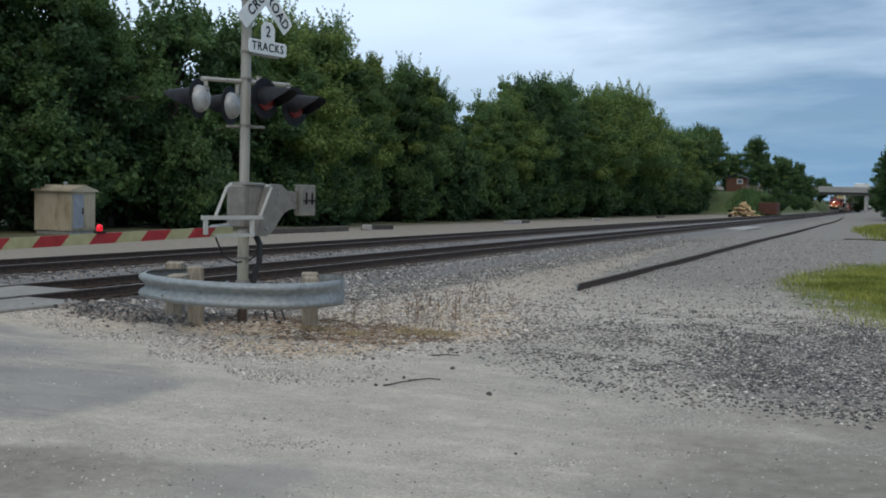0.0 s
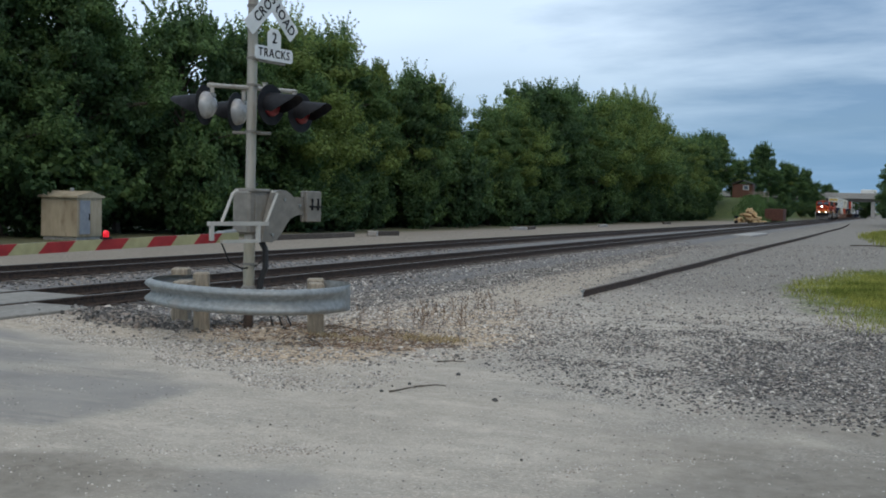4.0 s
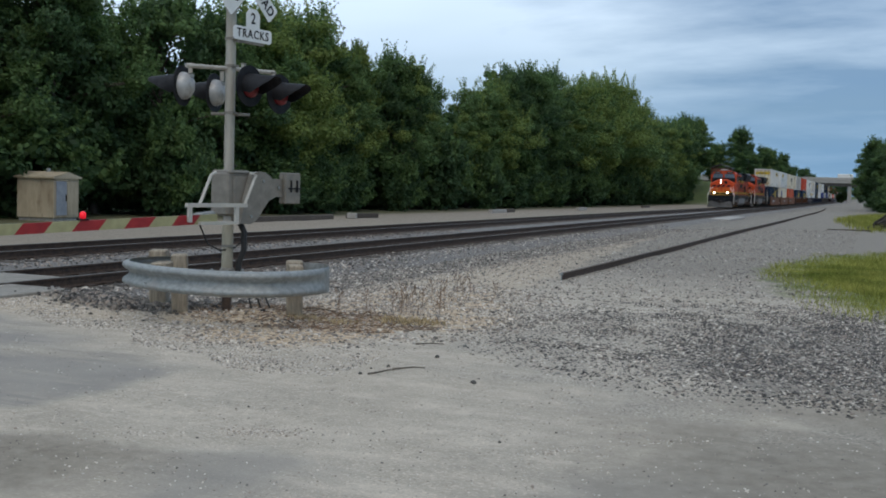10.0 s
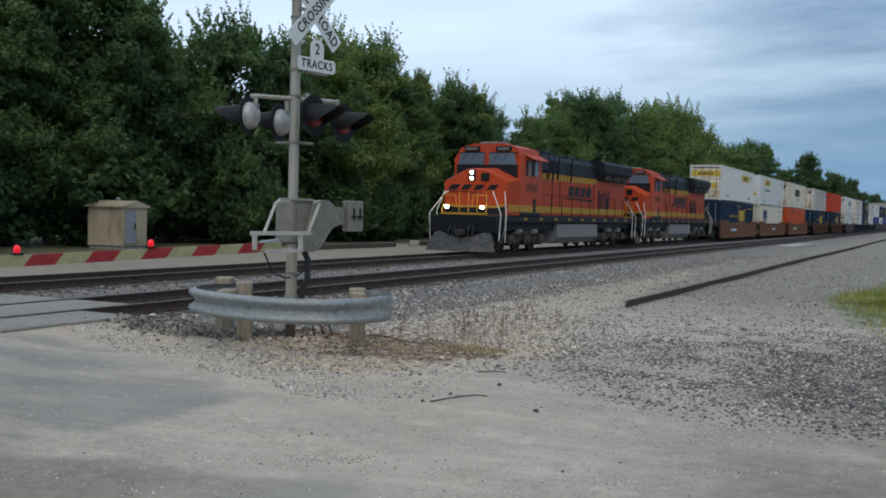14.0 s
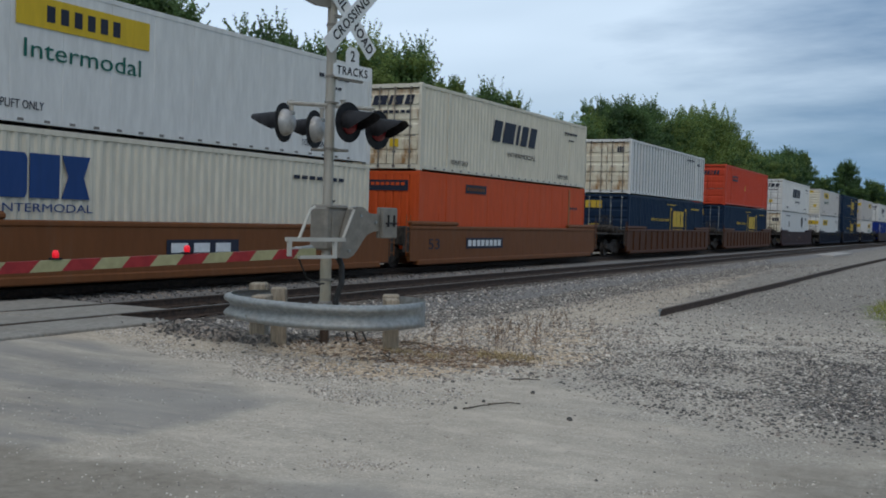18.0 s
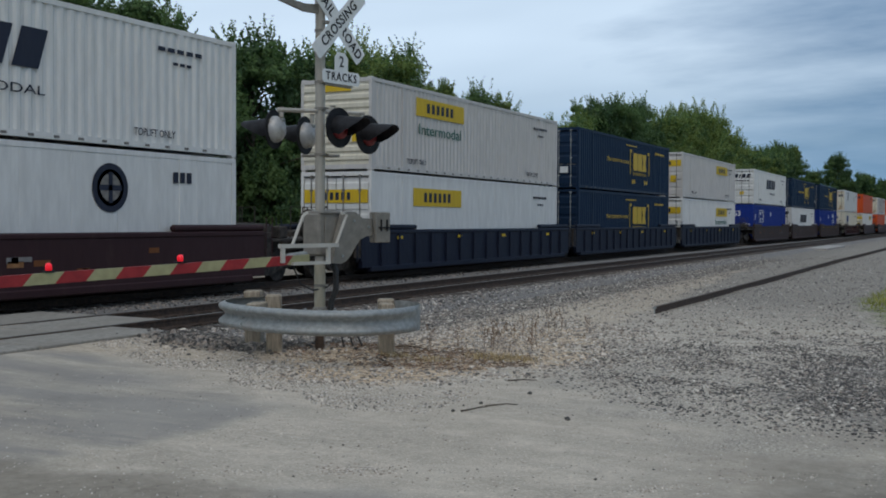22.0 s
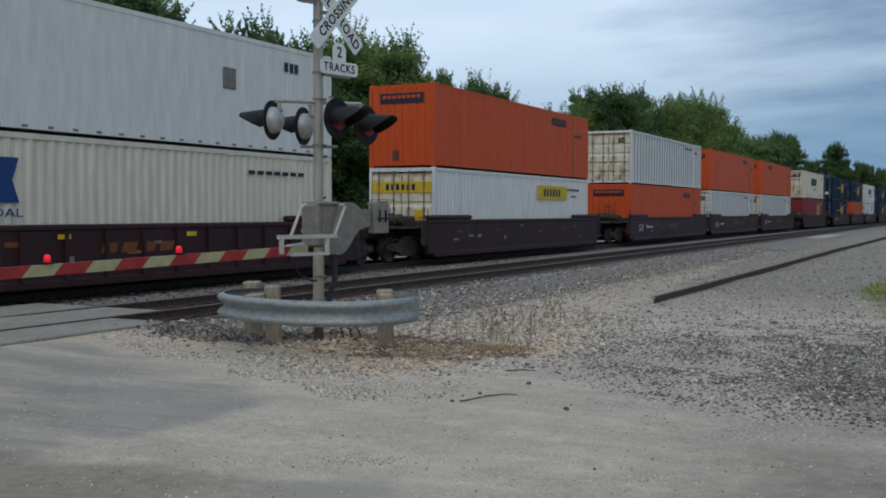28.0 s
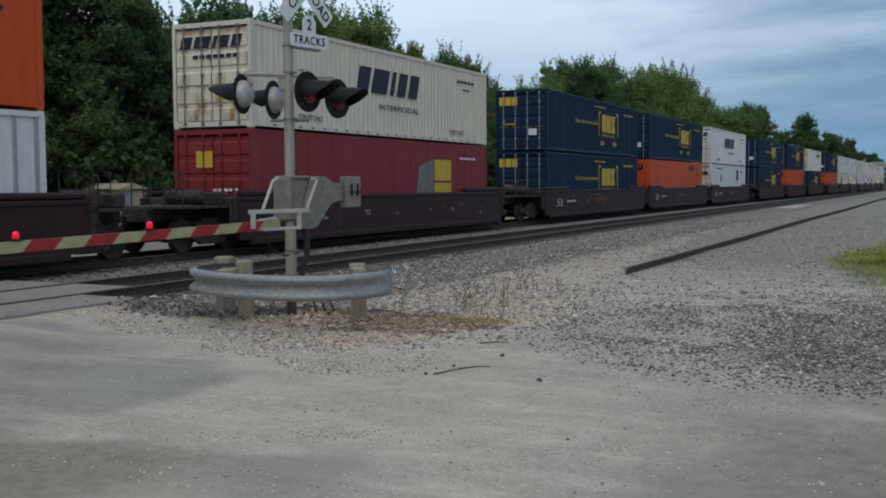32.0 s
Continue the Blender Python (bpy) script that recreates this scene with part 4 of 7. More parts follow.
def bed_height(x, y, cx):
    u = abs(x - cx)
    if u < 0.8:
        return -0.07
    return -0.07 - 0.015 * min(1, (u - 0.8) / 0.95) if u < 1.75 else -0.085 - 0.335 * (u - 1.75) / 0.95


stone_grey = material("ballast_stone_grey", (0.098, 0.090, 0.081), (0.235, 0.217, 0.195), 0.9, scale=20, by_island=0.55)
stone_pale = material("ballast_stone_pale", (0.38, 0.345, 0.30), (0.64, 0.585, 0.51), 0.9, scale=20, by_island=0.4)
stone_warm = material("ballast_stone_brown", (0.20, 0.16, 0.13), (0.36, 0.31, 0.26), 0.9, scale=20, by_island=0.4)
stone_dark = material("ballast_stone_dark", (0.034, 0.032, 0.030), (0.094, 0.088, 0.082), 0.9, scale=20, by_island=0.4)


def on_shoulder(rng):
    y = 12.3 + 51 * rng.random() ** 1.7
    x = TRACKS[0] + rng.uniform(0.85, 3.9)
    return x, y, max(height(x, y), bed_height(x, y, TRACKS[0]))


def between(rng):
    y = 13.0 + 30 * rng.random() ** 1.4
    x = rng.uniform(TRACKS[1] + 0.9, TRACKS[0] - 0.9)
    return x, y, max(height(x, y), bed_height(x, y, TRACKS[0]), bed_height(x, y, TRACKS[1]))


def dark_spill(rng):
    while True:
        x, y = rng.uniform(-5.0, 2.4), rng.uniform(9.0, 19.0)
        q = ((x + 0.5) / 4.4) ** 2 + ((y - 13.9) / 4.4) ** 2
        k = noise.noise(Vector((x * 0.6, y * 0.9, 7))) + 0.8 * noise.noise(Vector((x * 1.7, y * 2.6, 2)))
        k += 0.6 * step(-2.6, -0.2, x) - 0.35 * step(14.0, 17.0, y)
        if rng.random() < (1.15 - q) * (0.60 + 0.75 * k):
            return x, y, height(x, y)


def lane(rng):
    x, y = rng.uniform(-9.6, -0.5), 17.0 + 45 * rng.random() ** 1.5
    return x, y, height(x, y)


def loose(rng):
    x, y = rng.uniform(-9.5, 3.5), 5.0 + 22 * rng.random() ** 1.2
    return x, y, height(x, y)


def road_edge(rng):
    x = rng.uniform(-12.5, -4.6)
    y = 8.9 - 0.36 * (x + 5.6) + abs(rng.gauss(0, 0.9)) + 0.9 * noise.noise(Vector((x * 0.8, 4, 2)))
    return x, y, height(x, y)


def litter_stones(rng):
    a, r = rng.uniform(0, 6.28), rng.random() ** 0.6
    x, y = -6.6 + 2.7 * r * math.cos(a), 14.0 + 4.2 * r * math.sin(a)
    return x, y, height(x, y)


def kerb_stones(rng):
    x, y = rng.gauss(-9.5, 0.62), rng.gauss(12.45, 0.36)
    return x, y, height(x, y) + 0.06 * rng.random()


scatter("ballast_stones", 26000, on_shoulder, (0.016, 0.040), [stone_grey, stone_dark, stone_grey, stone_pale, stone_warm, stone_grey], 1, label="broken grey ballast stones beside the track", category="stones")
scatter("ballast_stones", 6000, between, (0.025, 0.05), [stone_grey, stone_dark, stone_warm], 2, label="grey ballast stones between the tracks", category="stones")
scatter("ballast_stones", 2600, kerb_stones, (0.018, 0.045), [stone_grey, stone_dark, stone_grey, stone_warm], 9, label="grey ballast heaped beside the crossing panels", category="stones")
scatter("spilt_ballast", 50000, dark_spill, (0.008, 0.025), [stone_dark, stone_grey, stone_dark, stone_dark, stone_pale, stone_warm, stone_grey], 3, 0.45, label="dark spilt ballast strewn over the gravel", category="stones")
scatter("lane_gravel", 14000, lane, (0.012, 0.030), [stone_pale, stone_grey, stone_warm, stone_grey, stone_dark, stone_warm], 6, label="mixed grey gravel of the lane", category="gravel")
scatter("loose_gravel", 26000, loose, (0.003, 0.010), [stone_warm, stone_pale, stone_pale, stone_pale, stone_grey], 4, label="loose pale gravel on the dusty ground", category="gravel")
scatter("road_edge_gravel", 8000, road_edge, (0.005, 0.017), [stone_warm, stone_pale, stone_pale, stone_grey, stone_pale], 5, label="pale gravel along the road's edge", category="gravel")
def grit_line(rng):
    """Pale chips swept into low ridges by tyres."""
    a = rng.choice(((-4.75, 6.05, 0.95, 0.55), (-4.3, 6.45, 0.5, 0.25), (-6.1, 9.3, 1.3, 0.4), (-2.0, 6.9, 1.0, 1.0)))
    k = rng.random()
    x, y = a[0] + a[2] * k + rng.gauss(0, 0.07), a[1] + a[3] * k + rng.gauss(0, 0.06) + 0.12 * noise.noise(Vector((k * 5, a[0], 1)))
    return x, y, height(x, y)


scatter("swept_grit", 900, grit_line, (0.004, 0.010), [stone_pale, stone_pale, stone_warm], 17, label="low ridges of pale chips swept by tyres", category="gravel")
scatter("bare_gravel", 9000, litter_stones, (0.010, 0.030), [stone_warm, stone_pale, stone_grey, stone_warm, stone_pale], 7, label="pale broken stones among the dry weeds", category="gravel")


def tufts(name, count, place, tall, mat, seed, width=0.012, label="", category="grass", lean=0.4):
    rng = random.Random(seed)
    s = Shape()
    for _ in range(count):
        x, y, z = place(rng)
        h, a = tall * rng.uniform(0.45, 1.15), rng.uniform(0, 6.28)
        dx, dy = lean * h * rng.uniform(-1, 1), lean * h * rng.uniform(-1, 1)
        c, d = width * math.cos(a), width * math.sin(a)
        s.add([(x - c, y - d, z - 0.02), (x + c, y + d, z - 0.02), (x + 0.45 * dx + c * 0.7, y + 0.45 * dy + d * 0.7, z + 0.6 * h), (x + 0.45 * dx - c * 0.7, y + 0.45 * dy - d * 0.7, z + 0.6 * h), (x + dx, y + dy, z + h)], [(0, 1, 2, 3), (3, 2, 4)])
    return tagged(part(name, s, mat, None), label, category, kind="stuff")


def patch(cx, cy, rx, ry):
    def place(rng):
        while True:
            u, v = rng.uniform(-1, 1), rng.uniform(-1, 1)
            q = u * u + v * v + 0.35 * noise.noise(Vector((u * 2.5, v * 2.5, cx)))
            if q < 0.45 or rng.random() < 0.55 * (1.1 - q):
                x, y = cx + rx * u, cy + ry * v
                return x, y, height(x, y)
    return place


tufts("grass_patch", 50000, patch(1.7, 27.5, 4.0, 11.0), 0.14, M["grass"], 11, 0.007, "yellow-green grass patch on the gravel", "grass", 0.9)
tufts("grass_patch", 14000, patch(1.4, 92, 4.0, 32), 0.4, M["grass"], 12, 0.02, "green grass strip along the gravel lane", "grass")
tufts("dry_weeds", 130, patch(-5.9, 14.6, 1.3, 2.6), 0.09, M["straw"], 13, 0.006, "dry brown weeds and straw round the mast", "weeds", 0.9)


def make_stalks():
    rng = random.Random(21)
    spots = ((-6.52, 12.61, 0.40), (-5.9, 13.43, 0.38), (-6.0, 13.51, 0.44), (-5.95, 13.36, 0.30), (-6.23, 13.73, 0.32), (-6.06, 14.4, 0.30), (-6.17, 15.0, 0.30), (-6.21, 15.61, 0.28), (-6.12, 15.95, 0.34), (-6.13, 16.24, 0.30),
             (-6.15, 16.64, 0.32), (-6.54, 13.52, 0.26), (-8.08, 13.3, 0.34), (-7.9, 12.9, 0.28), (-5.6, 16.3, 0.26), (-5.98, 14.9, 0.26), (-6.4, 14.8, 0.24), (-5.5, 13.7, 0.2))
    for k, (x, y, h) in enumerate(spots):
        t = thing("dry_weed_stalk", "dry brown weed stalk standing in the gravel", "weed", pose(x, y, height(x, y) - 0.01, 0, 0, 50 * k), "dry weed stalks")
        s = Shape().tube([(0, 0, 0), (0.01, 0.005, h * 0.5), (0.0, 0.02, h)], [0.005, 0.004, 0.002], 5)
        for j in range(7):
            z = h * rng.uniform(0.3, 0.98)
            a = rng.uniform(0, 6.28)
            c, d = math.cos(a), math.sin(a)
            part("seed_head", Shape().tube([(0, 0, z), (0.04 * c, 0.04 * d, z + 0.04), (0.048 * c, 0.048 * d, z + 0.06), (0.055 * c, 0.055 * d, z + 0.09)], [0.003, 0.003, 0.007, 0.003], 4), M["straw"], t)
        part("stem", s, M["straw"], t)


make_stalks()
tufts("dry_grass", 420, patch(-5.55, 12.75, 0.6, 0.4), 0.07, M["drygrass"], 14, 0.006, "low yellowed grass in the gravel", "grass", 1.2)
tufts("dry_grass", 260, patch(-6.5, 12.2, 0.8, 0.3), 0.06, M["drygrass"], 16, 0.006, "low yellowed grass in the gravel", "grass", 1.2)


def litter(rng):
    a, r = rng.uniform(0, 6.28), rng.random() ** 0.5
    x, y = -7.0 + 1.9 * r * math.cos(a), 12.3 + 1.1 * r * math.sin(a) - 0.12 * r * math.cos(a)
    return x, y, height(x, y) + 0.006


def make_litter():
    rng = random.Random(8)
    s, f = Shape(), Shape()
    for _ in range(620):
        x, y, z = litter(rng)
        a, ln = rng.uniform(0, 3.14), rng.uniform(0.04, 0.24)
        s.tube([(x, y, z), (x + ln * math.cos(a), y + ln * math.sin(a), z + rng.uniform(0, 0.03))], rng.uniform(0.0025, 0.006), 4)
    tagged(part("twig_litter", s, M["straw"], None), "dead stalks and twigs lying on the gravel", "litter", kind="stuff")
    for _ in range(1300):
        x, y, z = litter(rng)
        if noise.noise(Vector((x * 1.6, y * 2.2, 5))) < -0.12:
            continue
        a, r, t = rng.uniform(0, 6.28), rng.uniform(0.012, 0.035), rng.uniform(0.0, 0.025)
        c, d = r * math.cos(a), r * math.sin(a)
        f.add([(x - c, y - d, z), (x - d * 0.5, y + c * 0.5, z + t), (x + c, y + d, z + t * 0.6), (x + d * 0.5, y - c * 0.5, z + t * 0.3)], [(0, 1, 2, 3)])
    tagged(part("leaf_litter", f, M["deadleaf"], None), "curled rust-brown dead leaves under the guard rail", "litter", kind="stuff")
    bent = [(0, 0, 0), (0.07, 0.02, 0.01), (0.16, 0.16, 0.02), (0.20, 0.22, 0.012)]
    for x, y, a, line in ((-4.71, 11.02, 31, [(0, 0, 0), (0.17, 0.01, 0.008), (0.33, 0, 0)]), (-4.34, 9.02, 10, bent), (-4.24, 9.36, 36, [(0, 0, 0), (0.1, -0.02, 0.01), (0.22, 0.03, 0.01), (0.33, 0.02, 0)]),
                          (-8.3, 12.95, 8, [(0, 0, 0), (0.5, 0.03, 0.02), (1.0, 0, 0.01)]), (-7.35, 13.05, -8, [(0, 0, 0), (0.3, 0.03, 0.02), (0.62, 0, 0.01)]), (-6.85, 11.75, -40, [(0, 0, 0.03), (0.2, 0.02, 0.02), (0.38, 0, 0.0)])):
        st = thing("stick", "dark dry stick lying on the gravel", "stick", pose(x, y, height(x, y) + 0.012, 0, 0, a), "sticks")
        part("stem", Shape().tube(line, [0.010 - 0.005 * k / (len(line) - 1) for k in range(len(line))], 5), M["bark"], st)
    clods = ((-4.45, 9.32), (-4.42, 9.02), (-4.15, 10.3), (-3.75, 10.9), (-4.35, 9.5), (-3.3, 9.1), (-2.35, 7.05), (-8.9, 10.95), (-9.35, 11.1), (-6.3, 10.1), (-1.9, 9.7))
    for k, (x, y) in enumerate(clods):
        r = 0.012 + 0.007 * (k % 3)
        c = Shape().loft([[(r * q * math.cos(0.9 * j + k) * (1 + 0.25 * math.sin(3.1 * j + k)), r * q * math.sin(0.9 * j + k), z * r) for j in range(7)] for z, q in ((-0.3, 0.8), (0.15, 1.05), (0.7, 0.7), (0.95, 0.25))], caps=True)
        o = part("stone", c, stone_dark, None, at=pose(x, y, height(x, y) + 0.004))
        tagged(o, "lone dark stone lying on the dust", "stone", "lone stones")


make_litter()


# ---- trees ----
def leaf_clump(s, rng, c, r, count, size, mat, squash=0.75):
    for _ in range(count):
        d = Vector((rng.gauss(0, 1), rng.gauss(0, 1), rng.gauss(0, 1)))
        d = d.normalized() * (r * rng.random() ** 0.45)
        p = Vector(c) + Vector((d.x, d.y, d.z * squash))
        n = (0.9 * d.normalized() + Vector((rng.uniform(-0.8, 0.8), rng.uniform(-0.8, 0.8), rng.uniform(-0.2, 0.9)))).normalized()
        u = n.orthogonal().normalized()
        a = rng.uniform(0, 6.28)
        u, w = u * math.cos(a) + n.cross(u) * math.sin(a), None
        w = n.cross(u)
        k = size * rng.uniform(0.6, 1.3)
        u, w = u * k, w * k * 0.6
        s.add([p - u, p + w - u * 0.1, p + u, p - w - u * 0.1], [(0, 1, 2, 3)], mat)


def tree_meshes(seed, h, spread, leaves, mats, size, low=0.08, airy=0.0):
    """Trunk with limbs, and a crown of leaf clumps that hang on the limbs' ends, down to near the ground."""
    rng = random.Random(seed)
    wood, crown = Shape(), Shape()
    trunk = [(0, 0, -0.3)]
    x = y = 0.0
    for k in range(1, 8):
        x, y = x + rng.uniform(-0.03, 0.03) * h, y + rng.uniform(-0.03, 0.03) * h
        trunk.append((x * 0.5, y * 0.5, h * 0.92 * k / 7))
    wood.tube(trunk, [0.022 * h * (1 - 0.12 * k) for k in range(8)], 8)
    tips = []
    n = 66
    for k in range(n):
        z = h * (low + (0.95 - low) * (k / (n - 1)) ** 0.85)
        base = Vector(trunk[min(7, max(1, int(z / h * 7.6)))])
        prof = math.sin(math.pi * min(1, max(0.05, (z / h - low * 0.5) / (1.02 - low * 0.5))) ** 0.75) ** 0.6
        reach = spread * prof * rng.uniform(0.45, 1.15) * (0.42 + 0.58 * step(0.08, 0.34, z / h) if h > 6 else 1.0)
        a = rng.uniform(0, 6.28)
        tip = Vector((base.x + reach * math.cos(a), base.y + reach * math.sin(a), z + rng.uniform(0, 0.06) * h))
        mid = (Vector((base.x, base.y, z - 0.05 * h)) + tip) / 2 + Vector((0, 0, 0.02 * h))
        wood.tube([(base.x, base.y, max(0.2, z - 0.08 * h)), mid, tip], [0.006 * h, 0.004 * h, 0.0012 * h], 5)
        tips.append((tip, mid))
    tips.append((Vector((trunk[-1][0], trunk[-1][1], h * 0.95)), Vector(trunk[-1])))
    per = leaves // len(tips)
    for tip, mid in tips:
        # low clumps take the first, darkest tone: shade put into the leaf colour
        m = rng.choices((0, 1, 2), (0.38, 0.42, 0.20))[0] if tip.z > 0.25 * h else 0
        r = spread * rng.uniform(0.17, 0.36)
        if rng.random() < airy:
            leaf_clump(crown, rng, tip, r * 0.6, per // 4, size, m)
            continue
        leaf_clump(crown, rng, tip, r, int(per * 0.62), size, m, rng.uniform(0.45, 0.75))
        # inner clumps in the darkest tone too, the crown's own shade as colour
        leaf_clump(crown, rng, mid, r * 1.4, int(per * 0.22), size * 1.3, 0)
        # leafy shoots that break the outline
        for _ in range(4):
            rise = rng.uniform(0.0, 0.9) + (1.2 if tip.z > 0.6 * h else 0.2)
            d = Vector((rng.uniform(-1, 1), rng.uniform(-1, 1), rise)).normalized()
            q = tip + d * r * 0.7
            for j in range(9):
                leaf_clump(crown, rng, q + d * (0.12 * j * r), 0.20 - 0.013 * j, 4 if j < 6 else 2, size * 0.85, m)
    return wood.mesh("trunk", M["bark"]), crown.mesh("crown", mats)


def plant(meshes, x, y, turn, k, label, group):
    t = thing("tree", label, "tree", pose(x, y, height(x, y), 0, 0, turn) @ Matrix.Diagonal((k[0], k[0], k[1], 1)), group)
    part("trunk", meshes[0], None, t)
    part("crown", meshes[1], None, t)
    return t


def make_trees():
    # first tone of each list is its darkest, used for shaded clumps
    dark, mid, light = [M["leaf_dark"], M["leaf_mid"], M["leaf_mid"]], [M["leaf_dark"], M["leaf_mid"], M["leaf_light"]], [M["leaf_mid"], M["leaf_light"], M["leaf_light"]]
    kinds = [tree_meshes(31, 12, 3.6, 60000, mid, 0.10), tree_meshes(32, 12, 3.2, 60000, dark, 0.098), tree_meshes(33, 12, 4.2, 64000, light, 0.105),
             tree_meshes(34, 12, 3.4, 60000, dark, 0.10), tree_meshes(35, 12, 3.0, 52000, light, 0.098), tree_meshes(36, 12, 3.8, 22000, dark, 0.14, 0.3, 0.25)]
    # mostly dark leaves: shade at the wood's foot put into the shrubs' colour
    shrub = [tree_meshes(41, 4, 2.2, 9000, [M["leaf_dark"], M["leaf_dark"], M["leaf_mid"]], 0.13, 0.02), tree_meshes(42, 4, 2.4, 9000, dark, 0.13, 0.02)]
    rng = random.Random(77)
    # tops of the wood's edge, along the line
    tops = [(0, 11.5), (33, 11.8), (40, 12.0), (45, 12.3), (50, 11.0), (57, 11.9), (63, 12.9), (68, 11.8), (80, 11.4), (88, 10.2), (93, 10.2), (100, 13.3), (118, 14.6), (143, 15.4), (161, 15.8), (175, 13.9), (212, 15.4), (224, 13.0), (236, 10.0)]

    def top(y):
        return float(np.interp(y, [a for a, _ in tops], [b for _, b in tops]))

    names = ["dense green broadleaf tree at the wood's edge", "dark green leafy tree at the wood's edge", "broad green tree with a full crown", "tall dark green tree with a full crown", "light green leafy tree at the wood's edge", "thin-crowned tree with sky showing through"]
    y = 4.0
    while y < 223:
        k = rng.choices((0, 1, 2, 3, 4), (1, 4, 1, 4, 0.2) if y < 50 else (1.2, 0.2, 4, 0.2, 3.5) if y < 92 else (2, 1, 3, 1, 1.5) if y < 160 else (3, 1.5, 3, 1.5, 1))[0]
        x = -34.6 + rng.uniform(-1.0, 1.0) - (2.2 if 24 < y < 44 else 0)
        if 43 < y < 53:
            k = 5
        h = top(y) * rng.uniform(0.93, 1.02) * (0.93 if y > 150 else 0.84 if 40 < y < 44 else 1.0)
        plant(kinds[k], x, y, rng.uniform(0, 360), (h / 12 * rng.uniform(0.92, 1.1), h / 12), names[k], "trees along the line")
        y += rng.uniform(3.6, 5.2) + (y > 110) * 1.5
    y = 2.0
    while y < 240:
        k = rng.choices((0, 1, 2, 3), (2, 3, 2, 3))[0]
        h = top(y * 0.87) * rng.uniform(0.82, 0.97) * (0.88 if y > 150 else 0.80 if 47 < y < 63 else 1.0)
        plant(kinds[k], -40.5 + rng.uniform(-1.5, 1.5), y, rng.uniform(0, 360), (h / 12 * 1.15, h / 12), names[k], "trees along the line")
        y += rng.uniform(5.5, 8.0)
    y = 6.0
    while y < 208:
        k = rng.choice((0, 1))
        if not (28 < y < 39):
            s_ = rng.uniform(0.6, 1.15)
            plant(shrub[k], -32.6 + rng.uniform(-0.9, 0.9), y, rng.uniform(0, 360), (s_, s_ * rng.uniform(0.8, 1.3)), "low leafy shrub at the wood's foot", "shrubs along the line")
        y += rng.uniform(4.2, 8.0) + (y > 100) * 1.5
    for k in range(52):
        y = 8 + 4.1 * k
        plant(shrub[k % 2], -36.8 + rng.uniform(-0.8, 0.8), y, 71 * k, (1.5, 1.3), "leafy undergrowth within the wood", "shrubs along the line")
    # beyond the wood and across the lane
    for k, (x, y, h, w, kd) in enumerate(((-29.5, 258, 12.5, 0.85, 3), (-34, 264, 9, 1.2, 0), (-29, 275, 9.5, 1.1, 1), (-27.6, 292, 9.6, 1.2, 0), (-26.6, 310, 10.0, 1.1, 3), (-25.0, 332, 10.5, 1.0, 1), (-23.2, 346, 9.6, 0.9, 3), (-31, 330, 9, 1.5, 1), (-33, 240, 8, 1.0, 0),
                                          (-18, 440, 9, 1.6, 1), (-11, 446, 9, 1.6, 3), (-4, 438, 9, 1.6, 1), (3, 444, 9, 1.6, 3), (-25, 442, 9, 1.6, 1), (10, 440, 9, 1.6, 1),
                                          (0.3, 165, 10.0, 0.95, 3), (3.6, 160, 10.5, 1.1, 1), (1.0, 190, 10, 1.2, 0), (6.0, 172, 11, 1.2, 2), (2.8, 230, 8, 1.2, 1), (1.5, 260, 9, 1.4, 2))):
        plant(kinds[kd], x, y, 67 * k, (h / 12 * w, h / 12), names[kd], "trees in the distance")
    for k, (x, y, s_) in enumerate(((-23.6, 226, 0.4), (-23.4, 240, 0.5), (-22.8, 252, 0.6), (-24.5, 262, 0.7), (-23.5, 272, 0.7), (-23.0, 290, 0.8), (-23, 305, 0.8), (-22.5, 325, 0.9), (1.6, 152, 0.8), (1.8, 176, 1.0), (2.0, 205, 1.1), (2.6, 146, 0.8), (-24.5, 345, 1.2), (-28, 380, 1.4))):
        plant(shrub[k % 2], x, y, 40 * k, (s_, s_), "leafy bush on the bank", "bushes in the distance")


make_trees()


